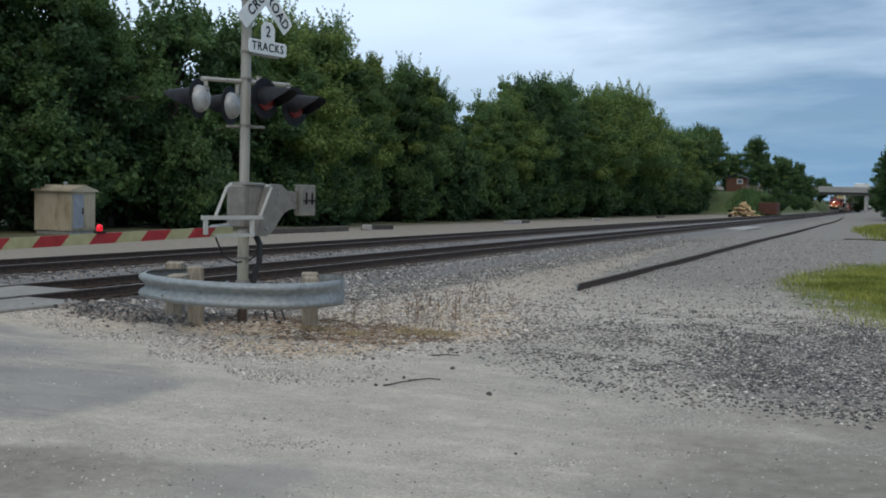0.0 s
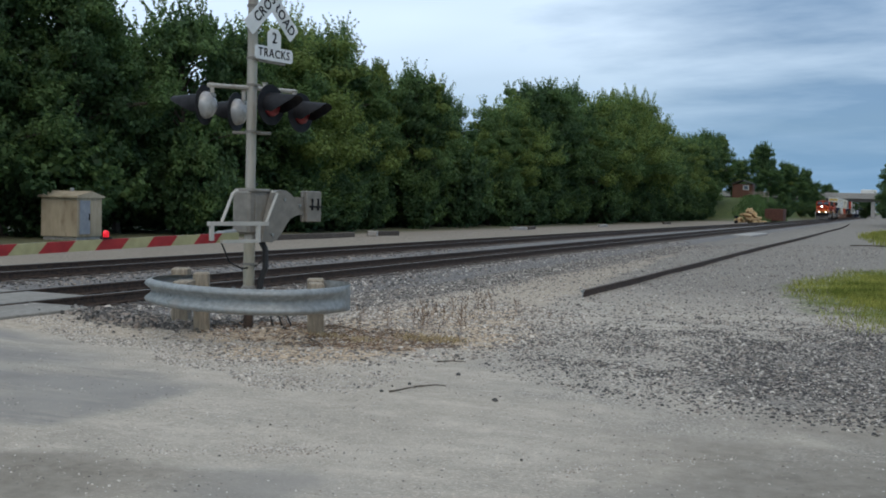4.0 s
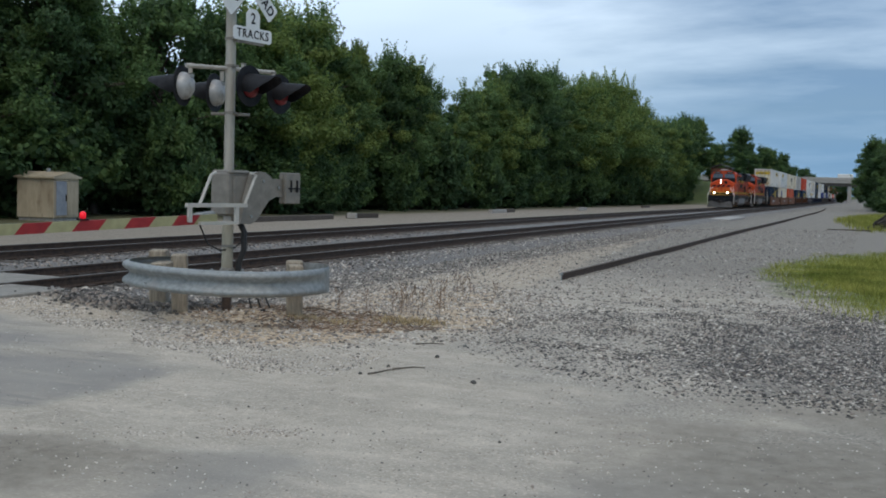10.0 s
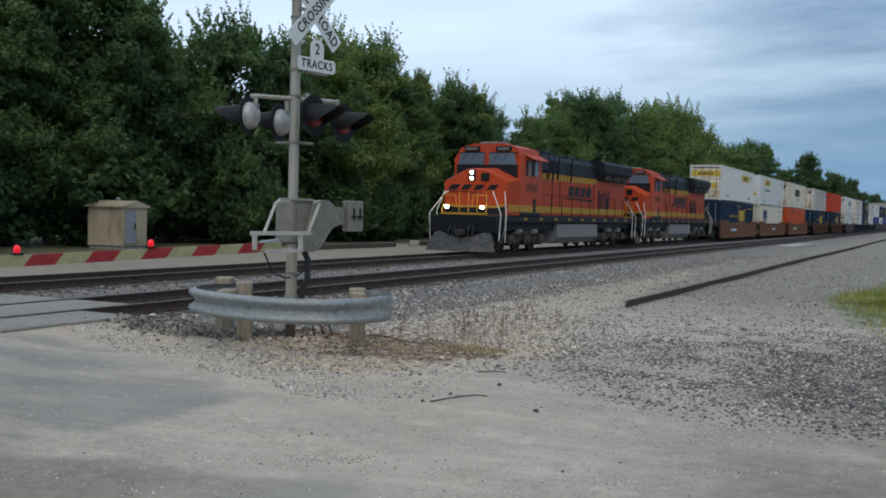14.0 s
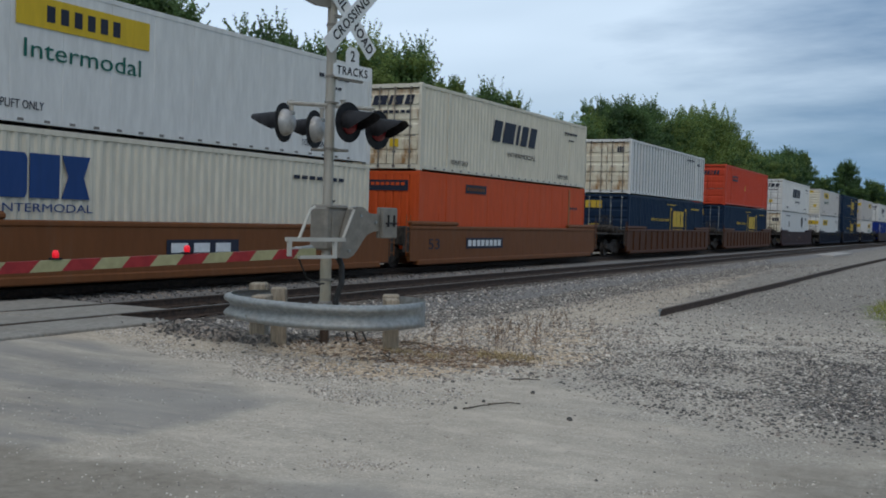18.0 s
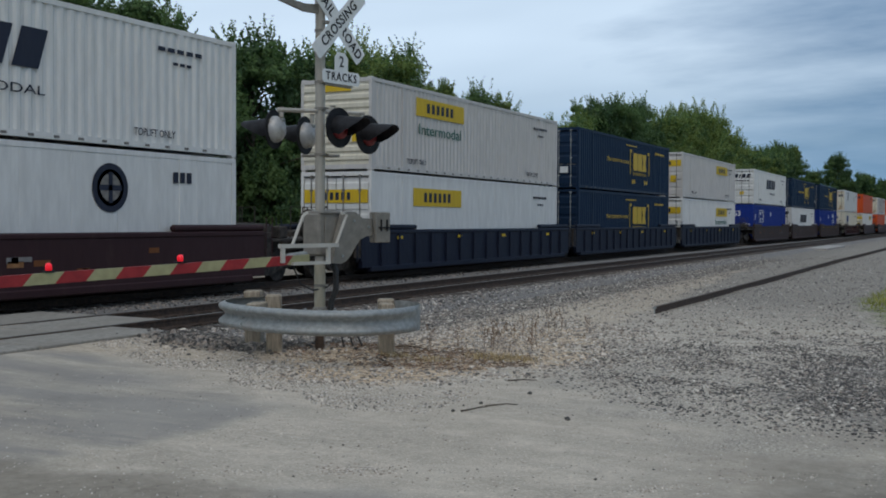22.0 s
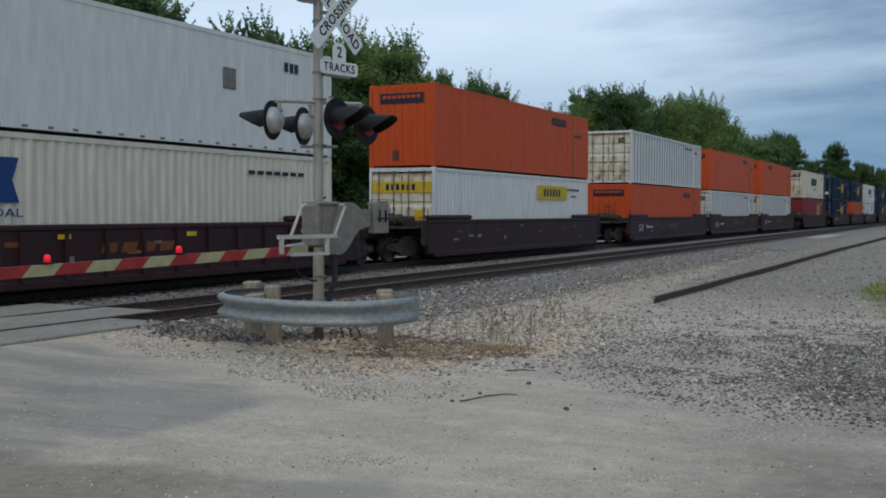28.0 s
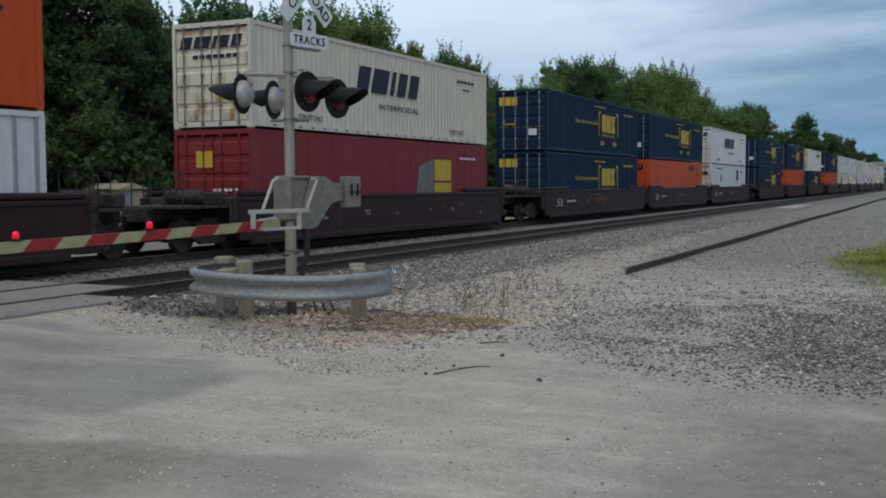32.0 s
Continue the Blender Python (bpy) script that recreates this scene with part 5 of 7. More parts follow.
# ---- the distance: bridge, house on the bank, pile and panels ----
def make_far():
    b = thing("road_bridge", "pale concrete road bridge over the railway", "bridge")
    part("deck", Shape().box(-60, 30, 398, 407, 6.9, 7.9, bevel=0.1), M["concrete"], b)
    for y in (397.9, 406.6):
        p_ = part("parapet", Shape().box(-60, 30, y, y + 0.4, 7.9, 8.9, bevel=0.04), M["concrete"], b)
    for k in range(5):
        part("girder", Shape().box(-60, 30, 398.6 + 1.9 * k, 398.9 + 1.9 * k, 5.9, 6.9), M["bridge_steel"], b, "dark steel girder")
    for x in (-25.5, -7.4, 10.0):
        part("pier", Shape().box(x - 0.6, x + 0.6, 399, 406, -0.5, 5.9, bevel=0.08), M["concrete"], b)
    v = thing("white_van", "white van crossing the bridge", "van", pose(-9.0, 401.5, 7.9))
    part("van_body", Shape().box(-2.6, 2.6, -0.95, 0.95, 0.4, 2.3, bevel=0.25), M["white"], v)
    for x in (-1.7, 1.7):
        part("wheel", Shape().turned([(-0.95, 0.35), (0.95, 0.35)], (x, 0, 0.36), (0, 1, 0), 12), M["black"], v)
    h = thing("house", "small brown house with a white-framed window", "house", pose(-29.8, 232, 6.0) @ Matrix.Diagonal((0.62, 0.62, 0.62, 1)))
    part("wall", Shape().box(-3.2, 3.4, -3, 3, -2.5, 2.2), M["house"], h, "brown timber wall")
    part("roof", Shape().prism([(-3.8, 2.0), (0.0, 3.4), (4.0, 2.0), (4.0, 2.2), (0.0, 3.65), (-3.8, 2.2)], "y", -3.6, 3.6), M["roof"], h, "dark shingle roof")
    w = part("window", Shape().box(0.3, 2.2, -3.06, -2.99, 0.2, 1.8), M["white"], h, "white window frame")
    part("pane", Shape().box(0.55, 1.95, -3.09, -3.05, 0.4, 1.6), M["glass"], w)
    d = thing("wooden_deck", "grey weathered timber deck beside the house", "deck", pose(-26.5, 231, 4.9) @ Matrix.Diagonal((0.8, 0.8, 0.8, 1)))
    part("floor", Shape().box(-2.4, 2.6, -1.5, 1.5, -0.1, 0.1), M["post"], d)
    for k in range(6):
        part("post", Shape().box(-2.4 + k * 0.98, -2.3 + k * 0.98, -1.5, -1.4, -1.6, 1.1), M["post"], d)
    for z in (0.5, 1.0):
        part("rail", Shape().box(-2.4, 2.6, -1.52, -1.46, z, z + 0.12), M["post"], d)
    rng = random.Random(4)
    p = thing("rubble_pile", "heap of pale yellow-brown logs and rubble", "pile", pose(-21.0, 172, 0))
    for k in range(60):
        z = rng.random() ** 1.5
        a, r = rng.uniform(0, 6.28), (1 - z) * 2.4 * rng.random() ** 0.5
        s = Shape().box(-0.5, 0.5, -0.2, 0.2, -0.18, 0.18, bevel=0.08)
        part("log", s, M["log"], p, at=pose(r * math.cos(a), 1.3 * r * math.sin(a), 0.1 + z * 1.9, rng.uniform(-25, 25), rng.uniform(-25, 25), rng.uniform(0, 180)))
    c = thing("rusty_hopper", "rusty dark red steel box beside the track", "container", pose(-21.4, 214, 0))
    part("shell", Shape().box(-1.6, 1.8, -3, 3, 0.0, 2.3, bevel=0.1), M["brown_panel"], c)
    for k in range(5):
        part("rib", Shape().box(-1.5 + k * 0.75, -1.4 + k * 0.75, -3.08, -3.0, 0.1, 2.2), M["brown_panel"], c)
    # timbers and blocks lying beyond the main track
    for k, (x, y, ln, a, m) in enumerate(((-26.2, 43.5, 7.0, 88, "tie"), (-26.4, 47.6, 5.0, 91, "tie"), (-26.3, 53.5, 3.0, 84, "tie"), (-26.4, 77, 3.0, 86, "concrete"), (-26.6, 80.5, 2.4, 95, "tie"), (-25.8, 100, 3.0, 90, "concrete"), (-26.0, 132, 3.5, 88, "tie"))):
        t = thing("discarded_timber" if m != "concrete" else "concrete_block", "old dark timber lying beyond the track" if m != "concrete" else "pale concrete block lying beyond the track", "debris", pose(x, y, height(x, y), 0, 0, a), "debris beyond the track")
        part("beam", Shape().box(-ln / 2, ln / 2, -0.14, 0.14, -0.02, 0.26, bevel=0.03), M[m], t)
    wb = thing("pale_box", "small pale box on a timber", "box", pose(-26.2, 52.0, height(-26.2, 52) + 0.0, 0, 0, 12))
    part("shell", Shape().box(-0.25, 0.25, -0.2, 0.2, 0.0, 0.30, bevel=0.03), M["concrete"], wb)
    sw = thing("switch_stand", "dark track switch stand with a pale target", "switch stand", pose(-21.8, 163, 0))
    part("stand", Shape().box(-0.25, 0.25, -0.25, 0.25, -0.1, 0.35, bevel=0.04).tube([(0, 0, 0.3), (0, 0, 1.0)], 0.05, 8), M["black"], sw)
    part("target", Shape().box(-0.3, 0.3, -0.02, 0.02, 0.7, 1.0), M["black"], sw)
    pl = thing("concrete_slab", "pale concrete slab beside the near track", "slab", pose(-11.0, 90, -0.24))
    part("slab", Shape().box(-0.9, 0.9, -6, 6, -0.1, 0.16, bevel=0.03), M["concrete"], pl)
    j = thing("scrap_heap", "dark tangle of scrap lying by the grass", "scrap", pose(0.25, 66, height(0.2, 66)))
    for k in range(9):
        s = Shape().tube([(0, 0, 0), (rng.uniform(0.6, 1.4), rng.uniform(-0.3, 0.3), rng.uniform(0.1, 0.5))], rng.uniform(0.05, 0.12), 6)
        part("bar", s, M["truck"], j, at=pose(rng.uniform(-0.4, 0.6), rng.uniform(-1, 1), rng.uniform(0.05, 0.5), 0, 0, rng.uniform(-40, 40)))
    f = thing("fallen_pole", "dark thin pole lying on the gravel", "pole", pose(-2.2, 62, height(-2, 62) + 0.06))
    part("shaft", Shape().tube([(0, 0, 0), (1.2, -0.2, 0.03), (2.3, -0.2, 0.02)], 0.035, 6), M["bark"], f)


M["bridge_steel"] = material("dark_bridge_steel", (0.06, 0.055, 0.05), (0.12, 0.11, 0.10), 0.8, scale=2)
M["house"] = material("brown_siding", (0.10, 0.045, 0.03), (0.16, 0.075, 0.05), 0.85, scale=2, stretch=(0.3, 0.3, 6))
M["roof"] = material("dark_shingles", (0.05, 0.05, 0.055), (0.11, 0.105, 0.10), 0.9, scale=4)
M["log"] = material("fresh_cut_log", (0.32, 0.21, 0.10), (0.58, 0.42, 0.23), 0.9, scale=4, by_object=0.3)
make_far()
tufts("bank_grass", 9000, patch(-25.0, 226, 4.2, 30), 0.75, M["leaf_mid"], 15, 0.05, "rough green grass on the bank below the house", "grass")


# ---- the freight train; every vehicle's y runs along the train, and one run carries them all ----
BOX_L, BOX_W, BOX_H = 16.15, 2.6, 2.896
DECK, UPPER = 0.33 + RAIL_TOP, 0.33 + RAIL_TOP + 2.9
MOVERS = []


def corrugated(kind, y0, y1, x, out, z0, z1):
    """One side of a box from y0 to y1 at x, ribbed as its kind is; out is +1 or -1."""
    s, prof = Shape(), []
    if kind == "corr":
        pitch, n = 0.275, int((y1 - y0) / 0.275)
        pitch = (y1 - y0) / n
        for k in range(n):
            b = y0 + k * pitch
            prof += [(b, 0), (b + pitch * 0.30, 0), (b + pitch * 0.5, -0.036), (b + pitch * 0.80, -0.036)]
        prof.append((y1, 0))
    elif kind == "ribbed":
        n = int((y1 - y0) / 0.56)
        pitch = (y1 - y0) / n
        for k in range(n):
            b = y0 + k * pitch
            prof += [(b, -0.03), (b + pitch - 0.11, -0.03), (b + pitch - 0.10, 0.0), (b + pitch - 0.01, 0.0)]
        prof.append((y1, -0.03))
    else:
        n = int((y1 - y0) / 1.22)
        pitch = (y1 - y0) / n
        for k in range(n):
            b = y0 + k * pitch
            prof += [(b, 0), (b + pitch - 0.035, 0), (b + pitch - 0.03, -0.008), (b + pitch - 0.005, -0.008)]
        prof.append((y1, 0))
    s.loft([[(x + out * d, y, z0), (x + out * d, y, z1)] for y, d in prof], closed=False)
    # second slot on rib faces: their shadow lines drawn as colour
    if kind == "ribbed":
        s.m = [1 if i % 4 in (1, 2, 3) else 0 for i in range(len(s.m))]
    return s


SHELLS = {}


def shell(kind, doors):
    """The meshes of a container, shared by all of one make."""
    key = (kind, doors)
    if key in SHELLS:
        return SHELLS[key]
    h, w, ln = BOX_H, BOX_W / 2, BOX_L
    got = {}
    body = Shape()
    for out in (1, -1):
        s = corrugated(kind, 0.16, ln - 0.16, out * (w - 0.012), out, 0.16, h - 0.11)
        k = len(body.v)
        body.v += s.v
        body.f += [tuple(k + i for i in f) for f in s.f]
        body.m += s.m
    n = 30
    roof = [(0.1 + (ln - 0.2) * k / n, 0.012 * (k % 2)) for k in range(n + 1)]
    body.loft([[(-w + 0.06, y, h - 0.03 + d), (w - 0.06, y, h - 0.03 + d)] for y, d in roof], closed=False)
    body.add([(-w, ln - 0.04, 0.1), (w, ln - 0.04, 0.1), (w, ln - 0.04, h - 0.1), (-w, ln - 0.04, h - 0.1)], [(0, 1, 2, 3)])
    body.add([(-w, 0.05, 0.12), (w, 0.05, 0.12), (w, ln - 0.05, 0.12), (-w, ln - 0.05, 0.12)], [(0, 1, 2, 3)])
    got["body"] = body
    frame_ = Shape()
    for x in (-w, w - 0.1):
        for y in (0, ln - 0.16):
            frame_.box(x, x + 0.1, y, y + 0.16, 0.1, h - 0.1)
        frame_.box(x, x + 0.1, 0.14, ln - 0.14, 0.06, 0.19)
        frame_.box(x, x + 0.1, 0.14, ln - 0.14, h - 0.13, h - 0.02)
        for y in (1.98, ln - 1.98 - 0.14):
            frame_.box(x - 0.004 if x < 0 else x + 0.05, x + 0.05 if x < 0 else x + 0.104, y, y + 0.14, 0.19, h - 0.13)
    for y in (0, ln - 0.1):
        frame_.box(-w + 0.1, w - 0.1, y, y + 0.1, 0.06, 0.2)
        frame_.box(-w + 0.1, w - 0.1, y, y + 0.1, h - 0.15, h - 0.02)
    got["frame"] = frame_
    cast = Shape().box(-0.09, 0.09, -0.09, 0.09, -0.06, 0.06, bevel=0.02)
    got["cast"] = cast
    sk = Shape()
    for x in (-w - 0.004, w - 0.02):
        for k in range(22):
            y = 1.0 + k * 0.66
            sk.box(x, x + 0.024, y, y + 0.15, 0.09, 0.145)
    got["slots"] = sk
    if doors == "doors":
        d = Shape()
        n = 5
        prof = []
        for k in range(n):
            b, p = 0.22 + k * (h - 0.42) / n, (h - 0.42) / n
            prof += [(b, 0.0), (b + p * 0.62, 0.0), (b + p * 0.72, 0.028), (b + p * 0.92, 0.028)]
        prof.append((h - 0.2, 0.0))
        d.loft([[(0.0, dd, z), (w - 0.14, dd, z)] for z, dd in prof], closed=False)
        got["door"] = d
        rod = Shape().tube([(0, 0, 0.1), (0, 0, h - 0.12)], 0.02, 6)
        for z in (0.14, 0.62, h * 0.5, h - 0.6, h - 0.16):
            rod.box(-0.045, 0.045, -0.01, 0.035, z - 0.035, z + 0.035)
        got["rod"] = rod
        got["handle"] = Shape().box(-0.22, 0.22, -0.02, 0.0, -0.015, 0.015)
    elif doors == "louvre":
        prof = [(0.15, 0.045)]
        for k in range(9):
            z = 0.3 + k * 0.27
            prof += [(z, 0.04), (z + 0.05, -0.005), (z + 0.17, -0.005), (z + 0.22, 0.04)]
        prof.append((h - 0.12, 0.045))
        got["panel"] = Shape().loft([[(-w + 0.1, d, z), (w - 0.1, d, z)] for z, d in prof], closed=False)
    else:
        prof = []
        for k in range(8):
            x, p = -w + 0.1 + k * (2 * w - 0.2) / 8, (2 * w - 0.2) / 8
            prof += [(x, 0.03), (x + p * 0.2, 0.0), (x + p * 0.75, 0.0), (x + p * 0.95, 0.03)]
        prof.append((w - 0.1, 0.03))
        got["panel"] = Shape().loft([[(x, d, 0.19), (x, d, h - 0.14)] for x, d in prof], closed=False)
    SHELLS[key] = got
    return got


MADE = {}


def shared(key, make):
    if key not in MADE:
        MADE[key] = make()
    return MADE[key]


def container(u, z, colour, kind, doors, marks=(), label="", end=None):
    """u: metres along the train of the end that leads; z: its underside."""
    c = thing("shipping_container", label, "shipping container", group="containers on the train")
    got = shell(kind, doors)
    m, me_ = M[colour], M[end or colour]
    key = (kind, doors, colour, end)
    side = M["rib"] if kind == "ribbed" else m
    part("body", shared(("body", key), lambda: got["body"].mesh("body", [m, side])), None, c)
    part("frame", shared(("frame", key), lambda: got["frame"].mesh("frame", m)), None, c)
    tagged(part("slotted_rail", shared(("slots",), lambda: got["slots"].mesh("slotted_rail", M["seam"])), None, c), kind="stuff")
    w, h = BOX_W / 2, BOX_H
    cast = shared(("cast", key), lambda: got["cast"].mesh("corner_casting", m))
    for x in (-w + 0.085, w - 0.085):
        for y in (0.085, BOX_L - 0.085):
            for zz in (0.06, h - 0.06):
                part("corner_casting", cast, None, c, at=pose(x, y, zz))
    if doors == "doors":
        dm = shared(("door", key), lambda: got["door"].mesh("door", me_))
        rod = shared(("rod", key), lambda: got["rod"].mesh("lock_rod", M["seam"] if colour in ("c_white", "c_cream", "c_grey") else M["galv"] if colour == "c_navy" else me_))
        hd = shared(("handle",), lambda: got["handle"].mesh("handle", M["seam"]))
        for x, sx in ((0.015, 1), (-w + 0.125, -1)):
            d = part("door", dm, None, c, at=pose(x, 0.02, 0))
            for rx in (0.28, 0.88):
                part("lock_rod", rod, None, d, at=pose(rx, -0.045, 0))
                part("handle", hd, None, d, at=pose(rx, -0.05, 1.15))
    else:
        part("end_panel", shared(("panel", key), lambda: got["panel"].mesh("end_panel", me_)), None, c)
    for mark in marks:
        mark(c)
    MOVERS.append((c, u, z))
    return c


def well_car(u, colour, kind, lead, tail, marks=()):
    """A well that carries the boxes at u; lead and tail: how far it runs past them, and whether it stands on a truck of its own there."""
    c = thing("well_car", WELLS[colour], "railway wagon", group="well cars of the train")
    m = M[colour]
    r = RAIL_TOP
    a, b = -lead[0], BOX_L + tail[0]
    for x in (-1.52, 1.40):
        s = Shape()
        s.box(x, x + 0.12, -0.9, BOX_L + 0.9, r + 0.26, r + 1.30)
        s.box(x - 0.03, x + 0.15, -0.4, BOX_L + 0.4, r + 0.12, r + 0.30, bevel=0.03)
        s.box(x - 0.03, x + 0.15, -0.9, BOX_L + 0.9, r + 1.27, r + 1.40, bevel=0.03)
        for e in (-0.9, BOX_L - 2.6):
            s.box(x - 0.02, x + 0.14, e, e + 3.5, r + 1.40, r + 1.56, bevel=0.05)
        if kind == "ribbed":
            for k in range(15):
                y = 0.2 + k * (BOX_L - 0.4) / 14
                s.box(x - 0.07 if x < 0 else x + 0.1, x + 0.02 if x < 0 else x + 0.19, y - 0.05, y + 0.05, r + 0.30, r + 1.28)
        part("side_sill", s, m, c)
    bearer = shared(("bearer", colour), lambda: Shape().box(-1.42, 1.42, -0.12, 0.12, r + 0.12, r + 0.32).mesh("cross_bearer", m))
    for k in range(9):
        part("cross_bearer", bearer, None, c, at=pose(0, 0.4 + k * (BOX_L - 0.8) / 8, 0))
    for y0, y1, own in ((a, -0.35, lead[1]), (BOX_L + 0.35, b, tail[1])):
        s = Shape()
        lo, hi = min(y0, y1), max(y0, y1)
        s.box(-1.45, 1.45, -0.95 if y1 < 1 else BOX_L + 0.35, -0.35 if y1 < 1 else BOX_L + 0.95, r + 0.75, r + 1.38, bevel=0.05)
        s.box(-0.4, 0.4, lo, hi, r + 0.78, r + 1.12, bevel=0.04)
        if own:
            s.box(-1.4, 1.4, lo + (0.1 if y1 < 1 else 0.5), hi - (0.5 if y1 < 1 else 0.1), r + 1.12, r + 1.18)
            s.box(-0.12, 0.12, lo - 0.5, hi + 0.5, r + 0.80, r + 0.98, bevel=0.03)
        part("end_platform", s, M["truck"], c, "grimy dark end platform")
        e0 = -1.25 if y1 < 1 else BOX_L + 0.92
        for x in (-1.50, 1.42):
            part("end_guard", Shape().box(x, x + 0.08, e0, e0 + 0.33, r + 0.55, r + 1.36, bevel=0.02), M["truck"], c, "dark grimy end plate")
            ld = Shape()
            for yy in (e0 + 0.04, e0 + 0.30):
                ld.tube([(x + 0.11, yy, r + 0.45), (x + 0.11, yy, r + 1.75)], 0.016, 5)
            for q in range(4):
                ld.tube([(x + 0.11, e0 + 0.04, r + 0.55 + 0.33 * q), (x + 0.11, e0 + 0.30, r + 0.55 + 0.33 * q)], 0.014, 5)
            part("ladder", ld, m, c)
        mid = (y0 + y1) / 2
        if own:
            truck(c, mid + (0.3 if y1 < 1 else -0.3))
            yy = lo + 0.15 if y1 < 1 else hi - 0.15
            tank = shared(("brake_tank",), lambda: soften(Shape().turned([(-0.62, 0.0), (-0.60, 0.13), (-0.52, 0.19), (0.52, 0.19), (0.60, 0.13), (0.62, 0.0)], (0, 0, 0), (1, 0, 0), 14).mesh("brake_tank", M["truck"])))
            part("brake_tank", tank, None, c, "dark brake reservoir", pose(0.45, mid, r + 1.40))
            part("valve_box", Shape().box(0.5, 1.05, mid + 0.45, mid + 0.85, r + 1.18, r + 1.52, bevel=0.03), M["truck"], c)
            if y1 < 1:
                wheel_ = shared(("brake_wheel",), lambda: Shape().loft([[((0.26 + 0.018 * math.cos(q)) * math.cos(a), 0.018 * math.sin(q), (0.26 + 0.018 * math.cos(q)) * math.sin(a)) for q in [k * math.pi / 3 for k in range(6)]] for a in [k * math.pi / 10 for k in range(21)]]).box(-0.26, 0.26, -0.012, 0.012, -0.015, 0.015).box(-0.015, 0.015, -0.012, 0.012, -0.26, 0.26).mesh("brake_wheel", M["truck"]))
                part("brake_wheel", wheel_, None, c, "round hand brake wheel", pose(0.95, yy + 0.1, r + 1.72))
            for x in (-1.4, 1.4):
                rl = Shape().tube([(x, yy, r + 1.15), (x, yy, r + 2.05), (x * 0.6, yy, r + 2.05), (x * 0.6, yy, r + 1.15)], 0.018, 6)
                rl.tube([(x, yy, r + 1.6), (x * 0.6, yy, r + 1.6)], 0.018, 6)
                part("handrail", rl, M["truck"], c)
        elif y1 > 1:
            truck(c, BOX_L + 1.5)
    for mark in marks:
        mark(c)
    MOVERS.append((c, u, 0.0))
    return c


WELLS = {"w_tan": "orange-brown steel well car with faded paint", "w_brown": "rusty brown well car with ribbed sides", "w_dark": "dark brown grimy steel well car",
         "w_blue": "blue-black steel well car with ribbed sides", "w_grey": "dull grey-brown steel well car"}


def truck(parent, y, spread=0.9):
    r = RAIL_TOP

    def frame_():
        s = Shape()
        for x in (-1.06, 0.94):
            s.prism([(-1.3, 0.42), (-1.3, 0.60), (-0.7, 0.66), (-0.35, 0.86), (0.35, 0.86), (0.7, 0.66), (1.3, 0.60), (1.3, 0.42), (0.75, 0.36), (0.4, 0.20), (-0.4, 0.20), (-0.75, 0.36)], "x", x, x + 0.12)
            for k in (-0.2, 0.0, 0.2):
                s.tube([(x + 0.06, k, 0.26), (x + 0.06, k, 0.62)], 0.07, 8)
        s.box(-1.1, 1.1, -0.2, 0.2, 0.48, 0.72, bevel=0.04)
        return s.mesh("truck_frame", M["truck"])

    def wheels():
        s = Shape()
        for x, o in ((-0.80, 1), (0.80, -1)):
            s.turned([(-0.065, 0.30), (-0.065, 0.42), (0.055, 0.425), (0.06, 0.452), (0.09, 0.455), (0.09, 0.30), (0.03, 0.27), (0.03, 0.13), (0.07, 0.1), (0.07, 0.0)], (x, 0, 0), (o, 0, 0), 20)
        s.tube([(-0.95, 0, 0), (0.95, 0, 0)], 0.075, 8)
        return s.mesh("wheelset", [M["truck"]])

    t = part("truck", shared(("truck",), frame_), None, parent, at=pose(0, y, r))
    for k in (-spread, spread):
        part("wheelset", shared(("wheelset",), wheels), None, t, at=pose(0, k, 0.43))


